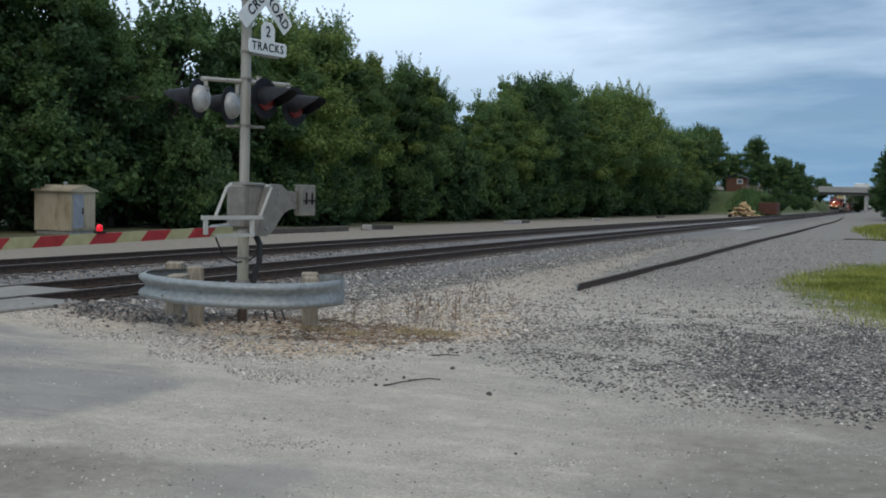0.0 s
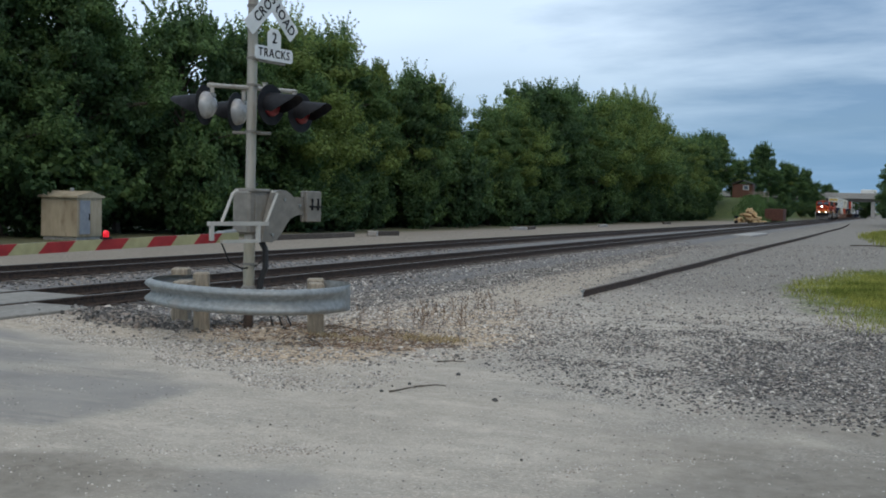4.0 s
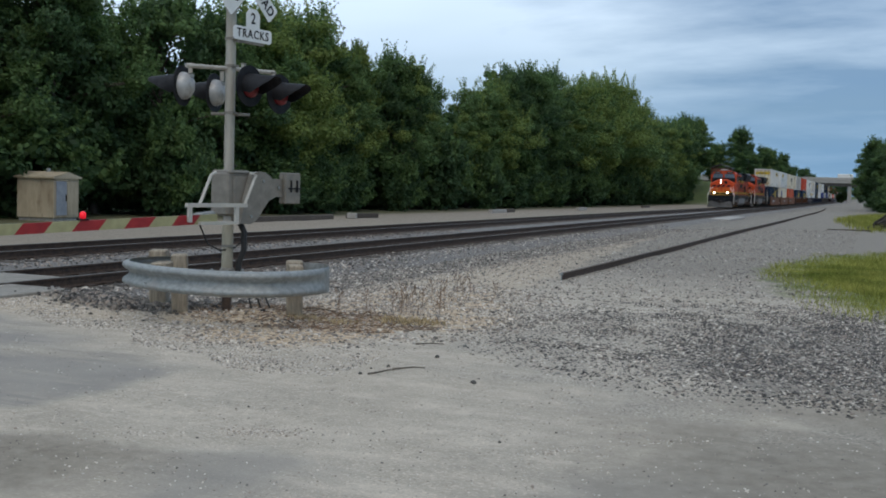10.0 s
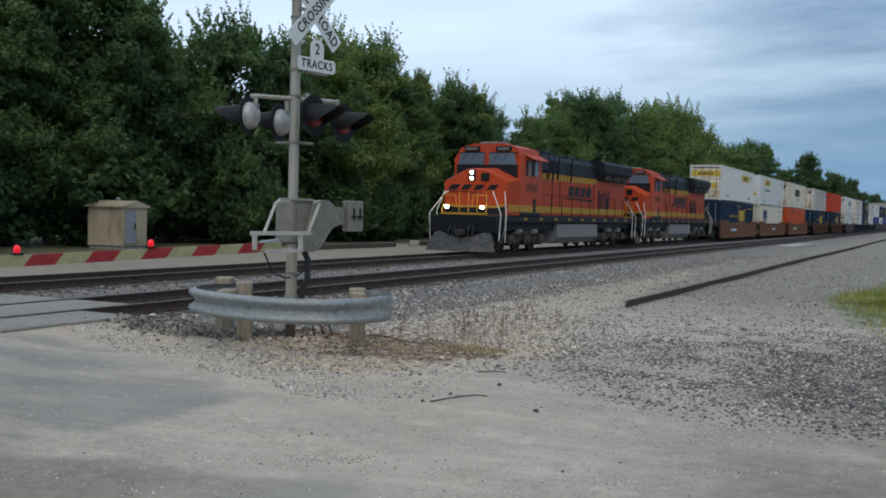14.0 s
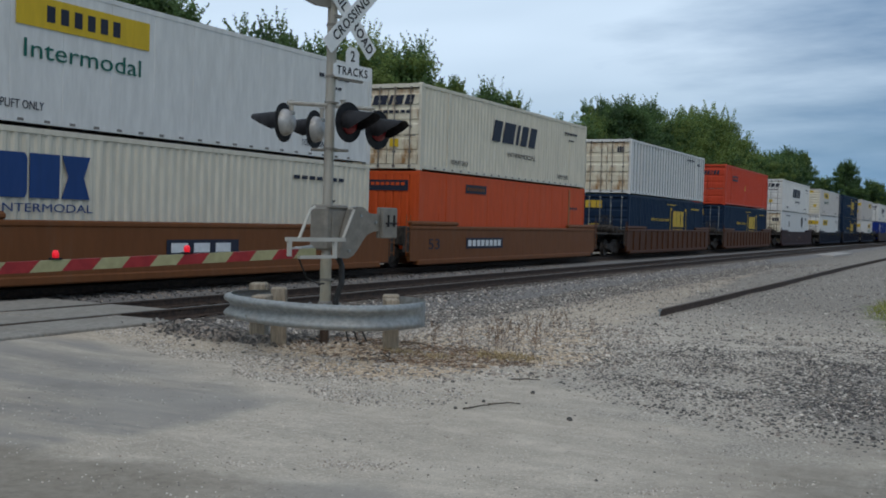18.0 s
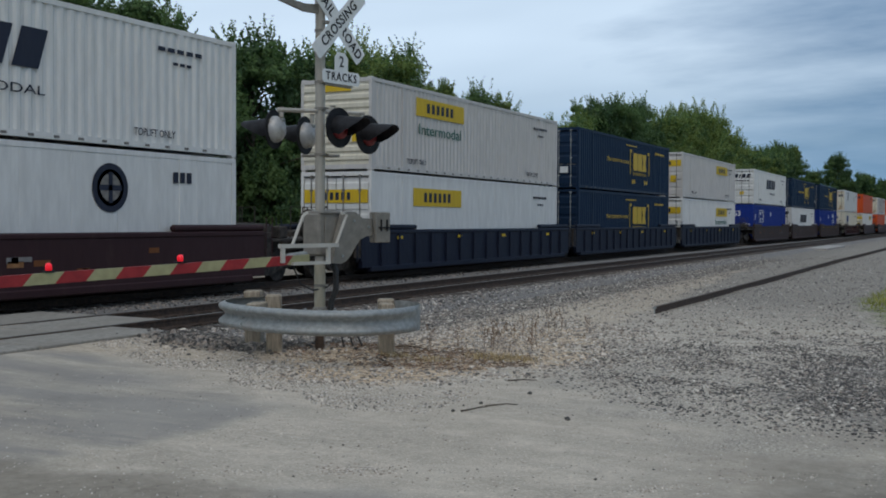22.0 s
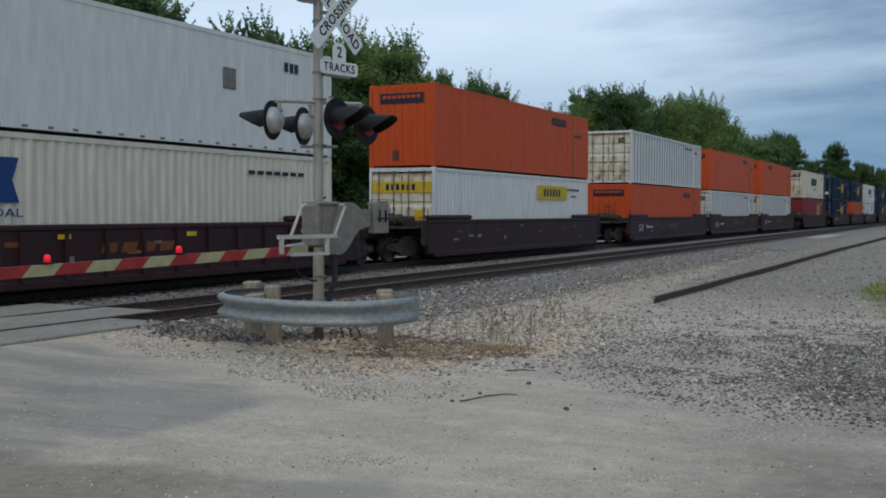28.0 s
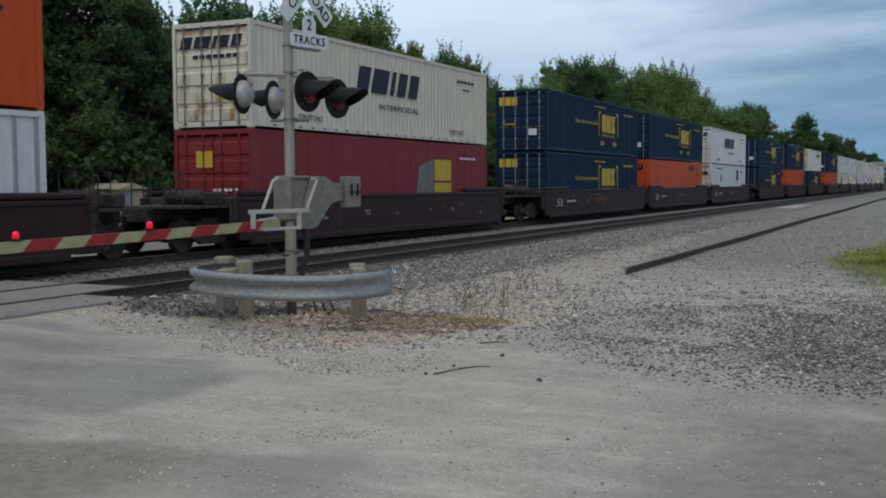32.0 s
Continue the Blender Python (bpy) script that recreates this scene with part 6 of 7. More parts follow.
# ---- diesel locomotives ----
def locomotive(u, lights):
    r = RAIL_TOP
    g = thing("diesel_locomotive", "orange and black diesel freight locomotive with yellow stripe" + (", headlights lit" if lights else ""), "locomotive", group="locomotives")
    O, K, Y = M["l_orange"], M["l_black"], M["l_yellow"]
    fr = Shape().box(-1.5, 1.5, 1.5, 21.3, r + 1.30, r + 1.62, bevel=0.03)
    fr.box(-1.25, 1.25, 0.8, 22.0, r + 1.0, r + 1.32)
    frame_ = part("underframe", fr, K, g)
    for k in range(9):
        for x in (-1.506, 1.490):
            part("step_light_plate", Shape().box(x, x + 0.016, 3.6 + k * 2.0, 4.0 + k * 2.0, r + 1.42, r + 1.52), Y, frame_)
    # pilots, steps and ploughs at both ends
    for e, d in ((0.45, 1), (21.85, -1)):
        pl = Shape().box(-1.5, 1.5, min(e, e + 0.25 * d), max(e, e + 0.25 * d), r + 0.85, r + 1.58, bevel=0.04)
        pl.box(-1.1, 1.1, min(e + 0.1 * d, e + 0.5 * d), max(e + 0.1 * d, e + 0.5 * d), r + 0.4, r + 0.9)
        part("pilot", pl, K, g, "black pilot plate")
        pw = Shape()
        pw.loft([[(-1.2, e + 0.05 * d, r + 0.98), (-0.5, e - 0.1 * d, r + 0.72), (0, e - 0.12 * d, r + 0.66), (0.5, e - 0.1 * d, r + 0.72), (1.2, e + 0.05 * d, r + 0.98)], [(-1.40, e - 0.05 * d, r + 0.6), (-0.55, e - 0.24 * d, r + 0.45), (0, e - 0.30 * d, r + 0.42), (0.55, e - 0.24 * d, r + 0.45), (1.40, e - 0.05 * d, r + 0.6)], [(-1.58, e - 0.22 * d, r + 0.10), (-0.6, e - 0.55 * d, r + 0.10), (0, e - 0.68 * d, r + 0.10), (0.6, e - 0.55 * d, r + 0.10), (1.58, e - 0.22 * d, r + 0.10)], [(-1.55, e + 0.0 * d, r + 0.10), (-0.6, e - 0.3 * d, r + 0.10), (0, e - 0.4 * d, r + 0.10), (0.6, e - 0.3 * d, r + 0.10), (1.55, e + 0.0 * d, r + 0.10)]], closed=False)
        part("plough", pw, M["plough"], g, "dark grey steel snow plough")
        part("walkway_edge", Shape().box(-1.0, 1.0, min(e - 0.02 * d, e + 0.3 * d), max(e - 0.02 * d, e + 0.3 * d), r + 1.60, r + 1.68), Y, g, "yellow walkway edge")
        for x in (-0.5, -0.3, 0.32, 0.52):
            part("air_hose", Shape().tube([(x, e - 0.02 * d, r + 1.15), (x * 1.1, e - 0.22 * d, r + 0.95), (x * 1.05, e - 0.25 * d, r + 0.70)], 0.028, 6), M["rubber"], g)
        part("coupler", Shape().box(-0.16, 0.16, min(e - 0.45 * d, e), max(e - 0.45 * d, e), r + 0.72, r + 1.0, bevel=0.05), M["truck"], g)
        for x in (-1.5, 1.08):
            st = Shape()
            for z in (0.42, 0.78, 1.14):
                st.box(x, x + 0.42, min(e + 0.3 * d, e + 0.75 * d), max(e + 0.3 * d, e + 0.75 * d), r + z, r + z + 0.05)
            st.box(x, x + 0.03, min(e + 0.3 * d, e + 0.8 * d), max(e + 0.3 * d, e + 0.8 * d), r + 0.4, r + 1.3)
            part("steps", st, M["truck"], g)
            xx = x if x < 0 else 1.5
            rail = Shape().tube([(xx * 1.04, e + 0.2 * d, r + 0.55), (xx * 1.08, e + 0.2 * d, r + 1.65), (xx * 0.74, e + 0.6 * d, r + 2.5), (xx * 0.68, e + 0.75 * d, r + 2.58)], 0.022, 6)
            rail.tube([(xx * 1.04, e + 0.85 * d, r + 0.5), (xx * 1.06, e + 0.85 * d, r + 1.75), (xx * 0.92, e + 1.15 * d, r + 2.6)], 0.022, 6)
            part("grab_rail", rail, M["white"], g, "white painted grab rail")
        fh = Shape()
        fh.tube([(-1.0, e + 0.12 * d, r + 1.62), (-1.0, e + 0.12 * d, r + 2.4), (-0.4, e + 0.12 * d, r + 2.4), (-0.35, e + 0.12 * d, r + 1.95), (0.35, e + 0.12 * d, r + 1.95), (0.4, e + 0.12 * d, r + 2.4), (1.0, e + 0.12 * d, r + 2.4), (1.0, e + 0.12 * d, r + 1.62)], 0.025, 6)
        part("front_handrail", fh, Y, g, "yellow painted end handrail")
    # nose and cab
    ns = Shape()
    a_ = [(-1.42, 1.62), (-1.46, 2.98), (-0.42, 3.50), (0.42, 3.50), (1.46, 2.98), (1.42, 1.62)]
    b_ = [(-1.52, 1.62), (-1.54, 3.14), (-0.50, 3.64), (0.50, 3.64), (1.54, 3.14), (1.52, 1.62)]
    ns.loft([[(x, 1.72, r + z) for x, z in a_], [(x * 1.02, 1.84, r + z + (0.05 if z > 2 else 0)) for x, z in a_], [(x, 2.95, r + z) for x, z in b_]], caps=True)
    nose = part("nose", soften(ns.mesh("nose", O), 25), None, g)
    part("nose_door", Shape().box(0.40, 0.95, 1.685, 1.73, r + 2.0, r + 2.66, bevel=0.03), O, nose)
    part("nose_window", Shape().box(0.24, 0.62, 1.685, 1.73, r + 3.02, r + 3.36, bevel=0.06), K, nose, "dark nose hatch window")
    for x in (-0.62, -0.2, 0.2, 0.62):
        part("nose_rail", Shape().tube([(x, 1.45, r + 1.65), (x, 1.45, r + 2.55)], 0.022, 6), Y, nose, "yellow nose rail")
    for x, w in ((-1.30, 0.50), (-0.70, 0.46), (-0.12, 0.44), (0.50, 0.46)):
        part("emblem_bar", Shape().prism([(x, r + 2.66), (x + w * 0.8, r + 2.66), (x + w * 1.25, r + 2.88), (x + w * 0.40, r + 2.88)], "y", 1.695, 1.722), K, nose, "black slanted nose emblem bar")
    part("emblem_bar", Shape().prism([(-1.34, r + 2.58), (0.3, r + 2.52), (0.3, r + 2.55), (-1.28, r + 2.62)], "y", 1.695, 1.722), K, nose)
    part("nose_panel", Shape().prism([(-1.36, r + 1.64), (1.36, r + 1.64), (1.38, r + 1.98), (0.9, r + 1.90), (-0.9, r + 1.90), (-1.38, r + 1.98)], "y", 1.70, 1.723), K, nose, "black lower nose panel")
    part("nose_stripe", Shape().prism([(-1.38, r + 1.99), (-0.9, r + 1.91), (0.9, r + 1.91), (1.38, r + 1.99), (1.38, r + 2.09), (0.9, r + 2.0), (-0.9, r + 2.0), (-1.38, r + 2.09)], "y", 1.695, 1.722), Y, nose, "yellow nose stripe")
    for d in (-1, 1):
        part("side_stripe", Shape().loft([[(d * xx, yy, r + z) for z in (1.76, 2.06)] + [(d * (xx + 0.012), yy, r + z) for z in (2.06, 1.76)] for xx, yy in ((1.455, 1.86), (1.528, 2.9))], caps=True), Y, nose, "yellow stripe")
    part("headlight_box", Shape().box(-0.34, -0.02, 1.68, 2.2, r + 3.02, r + 3.52, bevel=0.03), K, nose)
    cb = Shape()
    cp = [(-1.55, 1.62), (-1.55, 4.05), (-1.32, 4.52), (-0.7, 4.70), (0.7, 4.70), (1.32, 4.52), (1.55, 4.05), (1.55, 1.62)]
    cb.loft([[(x, 3.25 - (0.42 if z < 3.6 else 0.32 if z < 4.3 else 0.22), r + z) for x, z in cp], [(x, 5.55, r + z) for x, z in cp]], caps=True)
    cab = part("cab", soften(cb.mesh("cab", O), 30), None, g)
    part("brow_panel", Shape().prism([(-1.42, r + 3.20), (-0.5, r + 3.62), (0.5, r + 3.62), (1.42, r + 3.20), (1.42, r + 3.76), (-1.42, r + 3.76)], "y", 2.84, 2.90), K, cab, "black panel under the windscreen")
    part("roof_cap", Shape().box(-0.55, 0.55, 3.3, 4.2, r + 4.70, r + 4.80, bevel=0.03), M["tank"], cab, "pale roof cap")
    for x0, x1 in ((-1.36, -0.14), (0.10, 1.36)):
        w = part("windscreen", Shape().prism([(x0, r + 3.78), (x1, r + 3.78), (x1 - (0.12 if x1 > 0.5 else 0), r + 4.28), (x0 + (0.12 if x0 < -0.5 else 0), r + 4.28)], "y", 2.87, 2.92), M["glass"], cab, "windscreen pane with reflected sky in its tint")
        part("window_frame", Shape().box(x0 - 0.05, x1 + 0.05, 2.855, 2.90, r + 3.74, r + 3.785).box(x0 - 0.03, x1 + 0.03, 2.90, 2.94, r + 4.28, r + 4.32), K, w)
        for q in (0.35, 0.7):
            part("wiper", Shape().tube([(x0 + q * (x1 - x0), 2.85, r + 4.27), (x0 + (q - 0.18) * (x1 - x0), 2.85, r + 3.98)], 0.010, 5), K, w)
        nb = part("number_board", Shape().box((x0 + x1) / 2 - 0.36, (x0 + x1) / 2 + 0.36, 2.94, 3.14, r + 4.36, r + 4.58, bevel=0.02), K, cab, "black number board with pale bars")
        for q in range(4):
            bx = (x0 + x1) / 2 - 0.26 + 0.135 * q
            part("number_bar", Shape().box(bx, bx + 0.085, 2.932, 2.945, r + 4.41, r + 4.53), M["tank"], nb)
    for d in (-1, 1):
        for y0, y1, mm in ((3.55, 3.80, K), (3.86, 4.18, M["tank"]), (4.24, 4.62, K), (4.68, 5.0, M["glass"])):
            part("side_window", Shape().box(min(d * 1.54, d * 1.565), max(d * 1.54, d * 1.565), y0, y1, r + 3.34, r + 4.02, bevel=0.01), mm, cab)
        part("window_shade", Shape().loft([[(d * 1.50, y, r + 4.24), (d * 1.92, y, r + 4.02), (d * 1.92, y, r + 4.04), (d * 1.50, y, r + 4.27)] for y in (3.6, 5.5)], caps=True), O, cab, "orange tilted sun shade")
        for q in range(4):
            y = 3.75 + 0.34 * q
            part("number_bar", Shape().box(min(d * 1.545, d * 1.56), max(d * 1.545, d * 1.56), y, y + 0.19, r + 2.66, r + 3.0), M["brown_panel"], cab)
        part("side_stripe", Shape().box(min(d * 1.545, d * 1.562), max(d * 1.545, d * 1.562), 2.9, 5.55, r + 1.76, r + 2.06), Y, cab, "yellow stripe")
        part("sill_panel", Shape().box(min(d * 1.545, d * 1.560), max(d * 1.545, d * 1.560), 2.9, 5.55, r + 1.62, r + 1.755), K, cab)
        # flat black plate; the darkness of the step hole is its colour
        part("step_recess", Shape().box(min(d * 1.545, d * 1.568), max(d * 1.545, d * 1.568), 4.5, 4.85, r + 1.76, r + 2.35, bevel=0.01), K, cab, "black plate drawn as a shaded step hole")
    # lights
    glow = M["glow"] if lights else M["galv"]
    for z in (3.13, 3.38):
        part("headlight", Shape().turned([(0, 0.065), (-0.03, 0.06), (-0.04, 0)], (-0.18, 1.68, r + z + 0.01), (0, 1, 0), 14), glow, nose, "round headlight")
    for x in (-0.80, 0.80):
        part("ditch_light", Shape().turned([(0, 0.07), (-0.10, 0.065), (-0.11, 0)], (x, 0.62, r + 1.92), (0, 1, 0), 14), glow, g, "round ditch light")
    # hoods
    hd = Shape().box(-1.12, 1.12, 5.5, 20.9, r + 1.62, r + 3.75, bevel=0.03)
    hood = part("hood", hd, O, g)
    tp = Shape()
    tp.loft([[(-1.13, y, r + 3.72), (-1.1, y, r + 4.25), (-0.85, y, r + 4.5), (0.85, y, r + 4.5), (1.1, y, r + 4.25), (1.13, y, r + 3.72)] for y in (5.5, 15.4)], caps=True)
    part("hood_roof", soften(tp.mesh("hood_roof", K), 30), None, g, "black hood roof")
    rd = Shape()
    rd.loft([[(-1.13, y, r + z0), (-1.52, y, r + z0 + 0.45), (-1.55, y, r + 4.45), (-1.3, y, r + 4.62), (1.3, y, r + 4.62), (1.55, y, r + 4.45), (1.52, y, r + z0 + 0.45), (1.13, y, r + z0)] for y, z0 in ((15.3, 3.62), (15.5, 3.55), (20.7, 3.55), (21.0, 3.7))], caps=True)
    rad = part("radiator", soften(rd.mesh("radiator", K), 30), None, g, "black flared radiator housing")
    for x in (-1.40, 1.36):
        for y in (15.9, 17.6, 19.2):
            part("radiator_screen", Shape().prism([(y, r + 3.62), (y + 1.3, r + 3.62), (y + 1.3, r + 3.95), (y, r + 3.95)], "x", x, x + 0.04), M["truck"], rad)
    for x in (-1.135, 1.12):
        low = part("lower_stripe", Shape().box(x, x + 0.015, 5.6, 20.8, r + 1.76, r + 2.06), Y, hood, "yellow stripe")
        part("upper_stripe", Shape().prism([(6.6, r + 3.32), (15.2, r + 3.32), (15.2, r + 3.62), (5.9, r + 3.62)], "x", x, x + 0.015), Y, hood, "yellow stripe")
        part("grille_panel", Shape().box(x + 0.001, x + 0.012, 5.6, 15.2, r + 3.62, r + 3.74), K, hood, "black grille panel")
        for k in range(18):
            y = 6.2 + 0.52 * k
            part("grille_bar", Shape().box(x - 0.01, x + 0.025, y, y + 0.03, r + 3.30, r + 3.73), K, hood)
        for k, (y, t_) in enumerate(((15.6, 3.05), (16.0, 2.9), (16.5, 3.05), (16.95, 2.9), (17.4, 3.05))):
            part("louvre", Shape().box(x - 0.01, x + 0.02, y, y + 0.26, r + 2.06, r + t_), K, hood)
        # emblem on the hood as slanted bars
        for k in range(4):
            y = 10.6 + k * 0.95
            part("emblem_bar", Shape().prism([(y, r + 2.62), (y + 0.72, r + 2.62), (y + 0.90, r + 3.12), (y + 0.18, r + 3.12)], "x", x - 0.004, x + 0.02), K, hood, "black slanted emblem bar")
        part("emblem_bar", Shape().prism([(10.2, r + 2.48), (14.4, r + 2.40), (14.6, r + 2.50), (10.2, r + 2.56)], "x", x - 0.004, x + 0.02), K, hood)
        for y in (8.2, 9.3, 13.9, 14.8):
            part("hood_door_seam", Shape().box(x - 0.006, x + 0.022, y, y + 0.02, r + 2.02, r + 3.40), K, hood)
    for x in (-1.46, 1.46):
        rl = Shape().tube([(x, 5.6, r + 2.62), (x, 21.0, r + 2.62)], 0.018, 6)
        part("handrail", rl, K, g)
        for k in range(11):
            part("stanchion", Shape().tube([(x, 5.7 + k * 1.5, r + 1.6), (x, 5.7 + k * 1.5, r + 2.63)], 0.018, 6), K, g)
    # gear on the roof and pipes leaning down the hood
    for y0, y1, z1 in ((5.9, 7.3, 4.62), (7.5, 8.6, 4.70), (11.2, 12.6, 4.64), (13.0, 14.9, 4.60)):
        part("roof_box", Shape().box(-0.85, 0.85, y0, y1, r + 4.40, r + z1, bevel=0.05), K, g)
    for d in (-1, 1):
        part("blower_housing", Shape().box(min(d * 1.08, d * 1.30), max(d * 1.08, d * 1.30), 5.6, 7.2, r + 3.66, r + 4.30, bevel=0.05), K, g)
        for y in (6.3, 7.6, 8.3, 9.0, 11.0):
            part("roof_pipe", Shape().tube([(d * 1.17, y, r + 4.42), (d * 1.20, y - 0.16, r + 3.72), (d * 1.18, y - 0.20, r + 3.34)], 0.045, 6), K, g)
        part("air_tank", Shape().turned([(0, 0.0), (0.02, 0.17), (2.4, 0.17), (2.42, 0.0)], (d * 1.22, 14.0, r + 1.12), (0, 1, 0), 12), K, g, "black air reservoir")
    ex = Shape().box(-0.5, 0.5, 9.6, 10.7, r + 4.45, r + 4.66, bevel=0.04)
    part("exhaust_cover", ex, K, g)
    part("air_horn", Shape().box(-0.4, 0.4, 6.4, 7.0, r + 4.5, r + 4.62, bevel=0.03), M["white"], g)
    tk = Shape().prism([(-1.42, 1.25), (-1.45, 0.62), (-1.15, 0.32), (1.15, 0.32), (1.45, 0.62), (1.42, 1.25)], "y", 8.2, 14.6)
    tk.v = [(x, y, z + r) for x, y, z in tk.v]
    part("fuel_tank", tk, M["tank"], g, "grey rounded fuel tank")
    for y in (4.4, 17.9):
        t = Shape()
        for x in (-1.28, 1.12):
            t.prism([(-2.5, 0.45), (-2.5, 0.72), (-1.7, 0.82), (-0.5, 0.98), (0.5, 0.98), (1.7, 0.82), (2.5, 0.72), (2.5, 0.45), (1.1, 0.40), (0.6, 0.52), (-0.6, 0.52), (-1.1, 0.40)], "x", x, x + 0.16)
            for k in (-1.85, 0, 1.85):
                t.box(x - 0.05, x + 0.21, k - 0.2, k + 0.2, 0.32, 0.70, bevel=0.04)
            for k in (-1.0, 0.95):
                t.tube([(x + 0.08, k, 0.5), (x + 0.08, k, 0.95)], 0.1, 8)
        t.box(-1.2, 1.2, -0.4, 0.4, 0.6, 0.9)
        gear = []
        for d in (-1, 1):
            for k in (-1.85, 0, 1.85):
                gear.append(("axle_box", Shape().box(d * 1.34 - 0.06, d * 1.34 + 0.06, k - 0.24, k + 0.24, 0.36, 0.78, bevel=0.05).turned([(-0.08, 0.13), (0.08, 0.12), (0.10, 0.0)], (d * 1.38, k, 0.53), (d, 0, 0), 12), M["axle"]))
            for k in (-0.95, 0.95):
                gear.append(("brake_cylinder", Shape().turned([(0, 0.0), (0, 0.11), (0.42, 0.11), (0.46, 0.05), (0.62, 0.04)], (d * 1.36, k - 0.3, 0.92), (0, 1, 0), 12), M["tank"]))
                gear.append(("spring", Shape().tube([(d * 1.33 + 0.06 * math.cos(a), k + 0.5 + 0.06 * math.sin(a), 0.46 + 0.05 * a / 2.1) for a in [0.7 * q for q in range(28)]], 0.018, 5), M["truck"]))
            gear.append(("sand_pipe", Shape().tube([(d * 1.3, -2.5, 1.1), (d * 1.2, -2.55, 0.5), (d * 0.9, -2.45, 0.15)], 0.025, 6), M["tank"]))
        tr = part("truck", t, M["truck"], g, "grimy grey three-axle truck", pose(0, y, r))
        for nm, sh, mt in gear:
            part(nm, sh, mt, tr)
        for k in (-1.85, 0, 1.85):
            part("wheelset", shared(("bigwheel",), lambda: Shape().turned([(-0.07, 0.0), (-0.07, 0.52), (0.06, 0.53), (0.06, 0.0)], (-0.78, 0, 0), (1, 0, 0), 22).turned([(-0.07, 0.0), (-0.07, 0.52), (0.06, 0.53), (0.06, 0.0)], (0.78, 0, 0), (-1, 0, 0), 22).tube([(-0.9, 0, 0), (0.9, 0, 0)], 0.09, 8).mesh("wheelset", M["truck"])), None, tr, at=pose(0, k, 0.53))
    MOVERS.append((g, u, 0.0))


locomotive(-103.3, True)
locomotive(-80.7, False)


# ---- painted marks: panels, bars and words on the boxes ----
SIDE_X = BOX_W / 2 + 0.006


def side_plate(c, name, y0, y1, z0, z1, mat, label="", slant=0.0, x=SIDE_X, thick=0.006):
    s = Shape().prism([(y0, z0), (y1, z0), (y1 + slant, z1), (y0 + slant, z1)], "x", x, x + thick)
    return part(name, s, M[mat], c, label)


def end_plate(c, name, x0, x1, z0, z1, mat, label="", slant=0.0, y=-0.002, thick=0.01):
    s = Shape().prism([(x0, z0), (x1, z0), (x1 + slant, z1), (x0 + slant, z1)], "y", y, y + thick)
    return part(name, s, M[mat], c, label)


def side_word(c, text, y, z, length, size, mat, label="", slant=0.0, x=SIDE_X + 0.004):
    key = (text, size, mat, slant, length)
    if key not in MADE:
        me = word(text, size, 0.004, slant)
        w = max(v.co.x for v in me.vertices) - min(v.co.x for v in me.vertices)
        me.transform(Matrix.Diagonal((length / w, 1, 1, 1)))
        me.materials.append(M[mat])
        MADE[key] = me
    return part("lettering", MADE[key], None, c, label, pose(x, y, z, 0, 0, 90))


def bars(c, y0, y1, z0, z1, mat, n, slant=0.0, gap=0.28, x=SIDE_X + 0.008, name="letter_bar"):
    w = (y1 - y0) / n
    for k in range(n):
        side_plate(c, name, y0 + k * w, y0 + (k + 1 - gap) * w, z0, z1, mat, "", slant, x)


def end_bars(c, x0, x1, z0, z1, mat, n, slant=0.0, gap=0.28, y=-0.008):
    w = (x1 - x0) / n
    for k in range(n):
        end_plate(c, "letter_bar", x0 + k * w, x0 + (k + 1 - gap) * w, z0, z1, mat, "", slant, y)


def lift_marks(c, dark="ink"):
    """Handling words low on the side."""
    for y in (2.95, 13.2):
        side_word(c, "TOPLIFT ONLY", y, 0.40, 1.35, 0.24, dark, "dark letters")


def small_marks(c, dark="ink"):
    """Numbers too small to read, as rows of bars."""
    bars(c, 13.3, 14.9, 2.30, 2.40, dark, 5, name="number_bar")
    bars(c, 13.8, 14.5, 2.02, 2.09, dark, 3, name="number_bar")
    lift_marks(c, dark)


def name_panel_side(c, y0, z0, length=3.65, high=0.60):
    p = side_plate(c, "name_panel", y0, y0 + length, z0, z0 + high, "yellow", "yellow name panel with dark bars")
    bars(p, y0 + 0.75, y0 + 2.9, z0 + 0.14, z0 + high - 0.14, "ink", 6, gap=0.42)


def name_panel_end(c, z0, z1):
    p = end_plate(c, "name_panel", -1.17, 1.17, z0, z1, "yellow", "yellow name panel with dark bars")
    end_bars(p, -0.62, 0.62, z0 + 0.09, z1 - 0.09, "ink", 6, gap=0.42)


def yellow_high(c):
    name_panel_side(c, 9.58, 1.88)
    name_panel_end(c, 2.0, 2.40)
    end_plate(c, "placard", 0.50, 0.86, 1.0, 1.42, "yellow", "yellow placard")
    small_marks(c)


def yellow_low(c):
    name_panel_side(c, 9.58, 1.78)
    side_word(c, "Intermodal", 11.2, 1.38, 3.6, 0.52, "green", "dark green letters")
    name_panel_end(c, 1.90, 2.32)
    small_marks(c)


def yellow_plain(c):
    name_panel_side(c, 2.72, 1.84)
    name_panel_end(c, 1.90, 2.32)
    small_marks(c)


def yellow_front(c):
    name_panel_side(c, 2.9, 1.95)
    side_word(c, "Intermodal", 4.7, 1.5, 3.2, 0.52, "green", "dark green letters")
    p = end_plate(c, "name_panel", -0.55, 0.55, 2.48, 2.68, "yellow", "small yellow name panel", y=-0.014)
    end_plate(c, "placard", 0.60, 0.9, 0.9, 1.2, "yellow", "yellow placard", y=-0.014)
    small_marks(c)


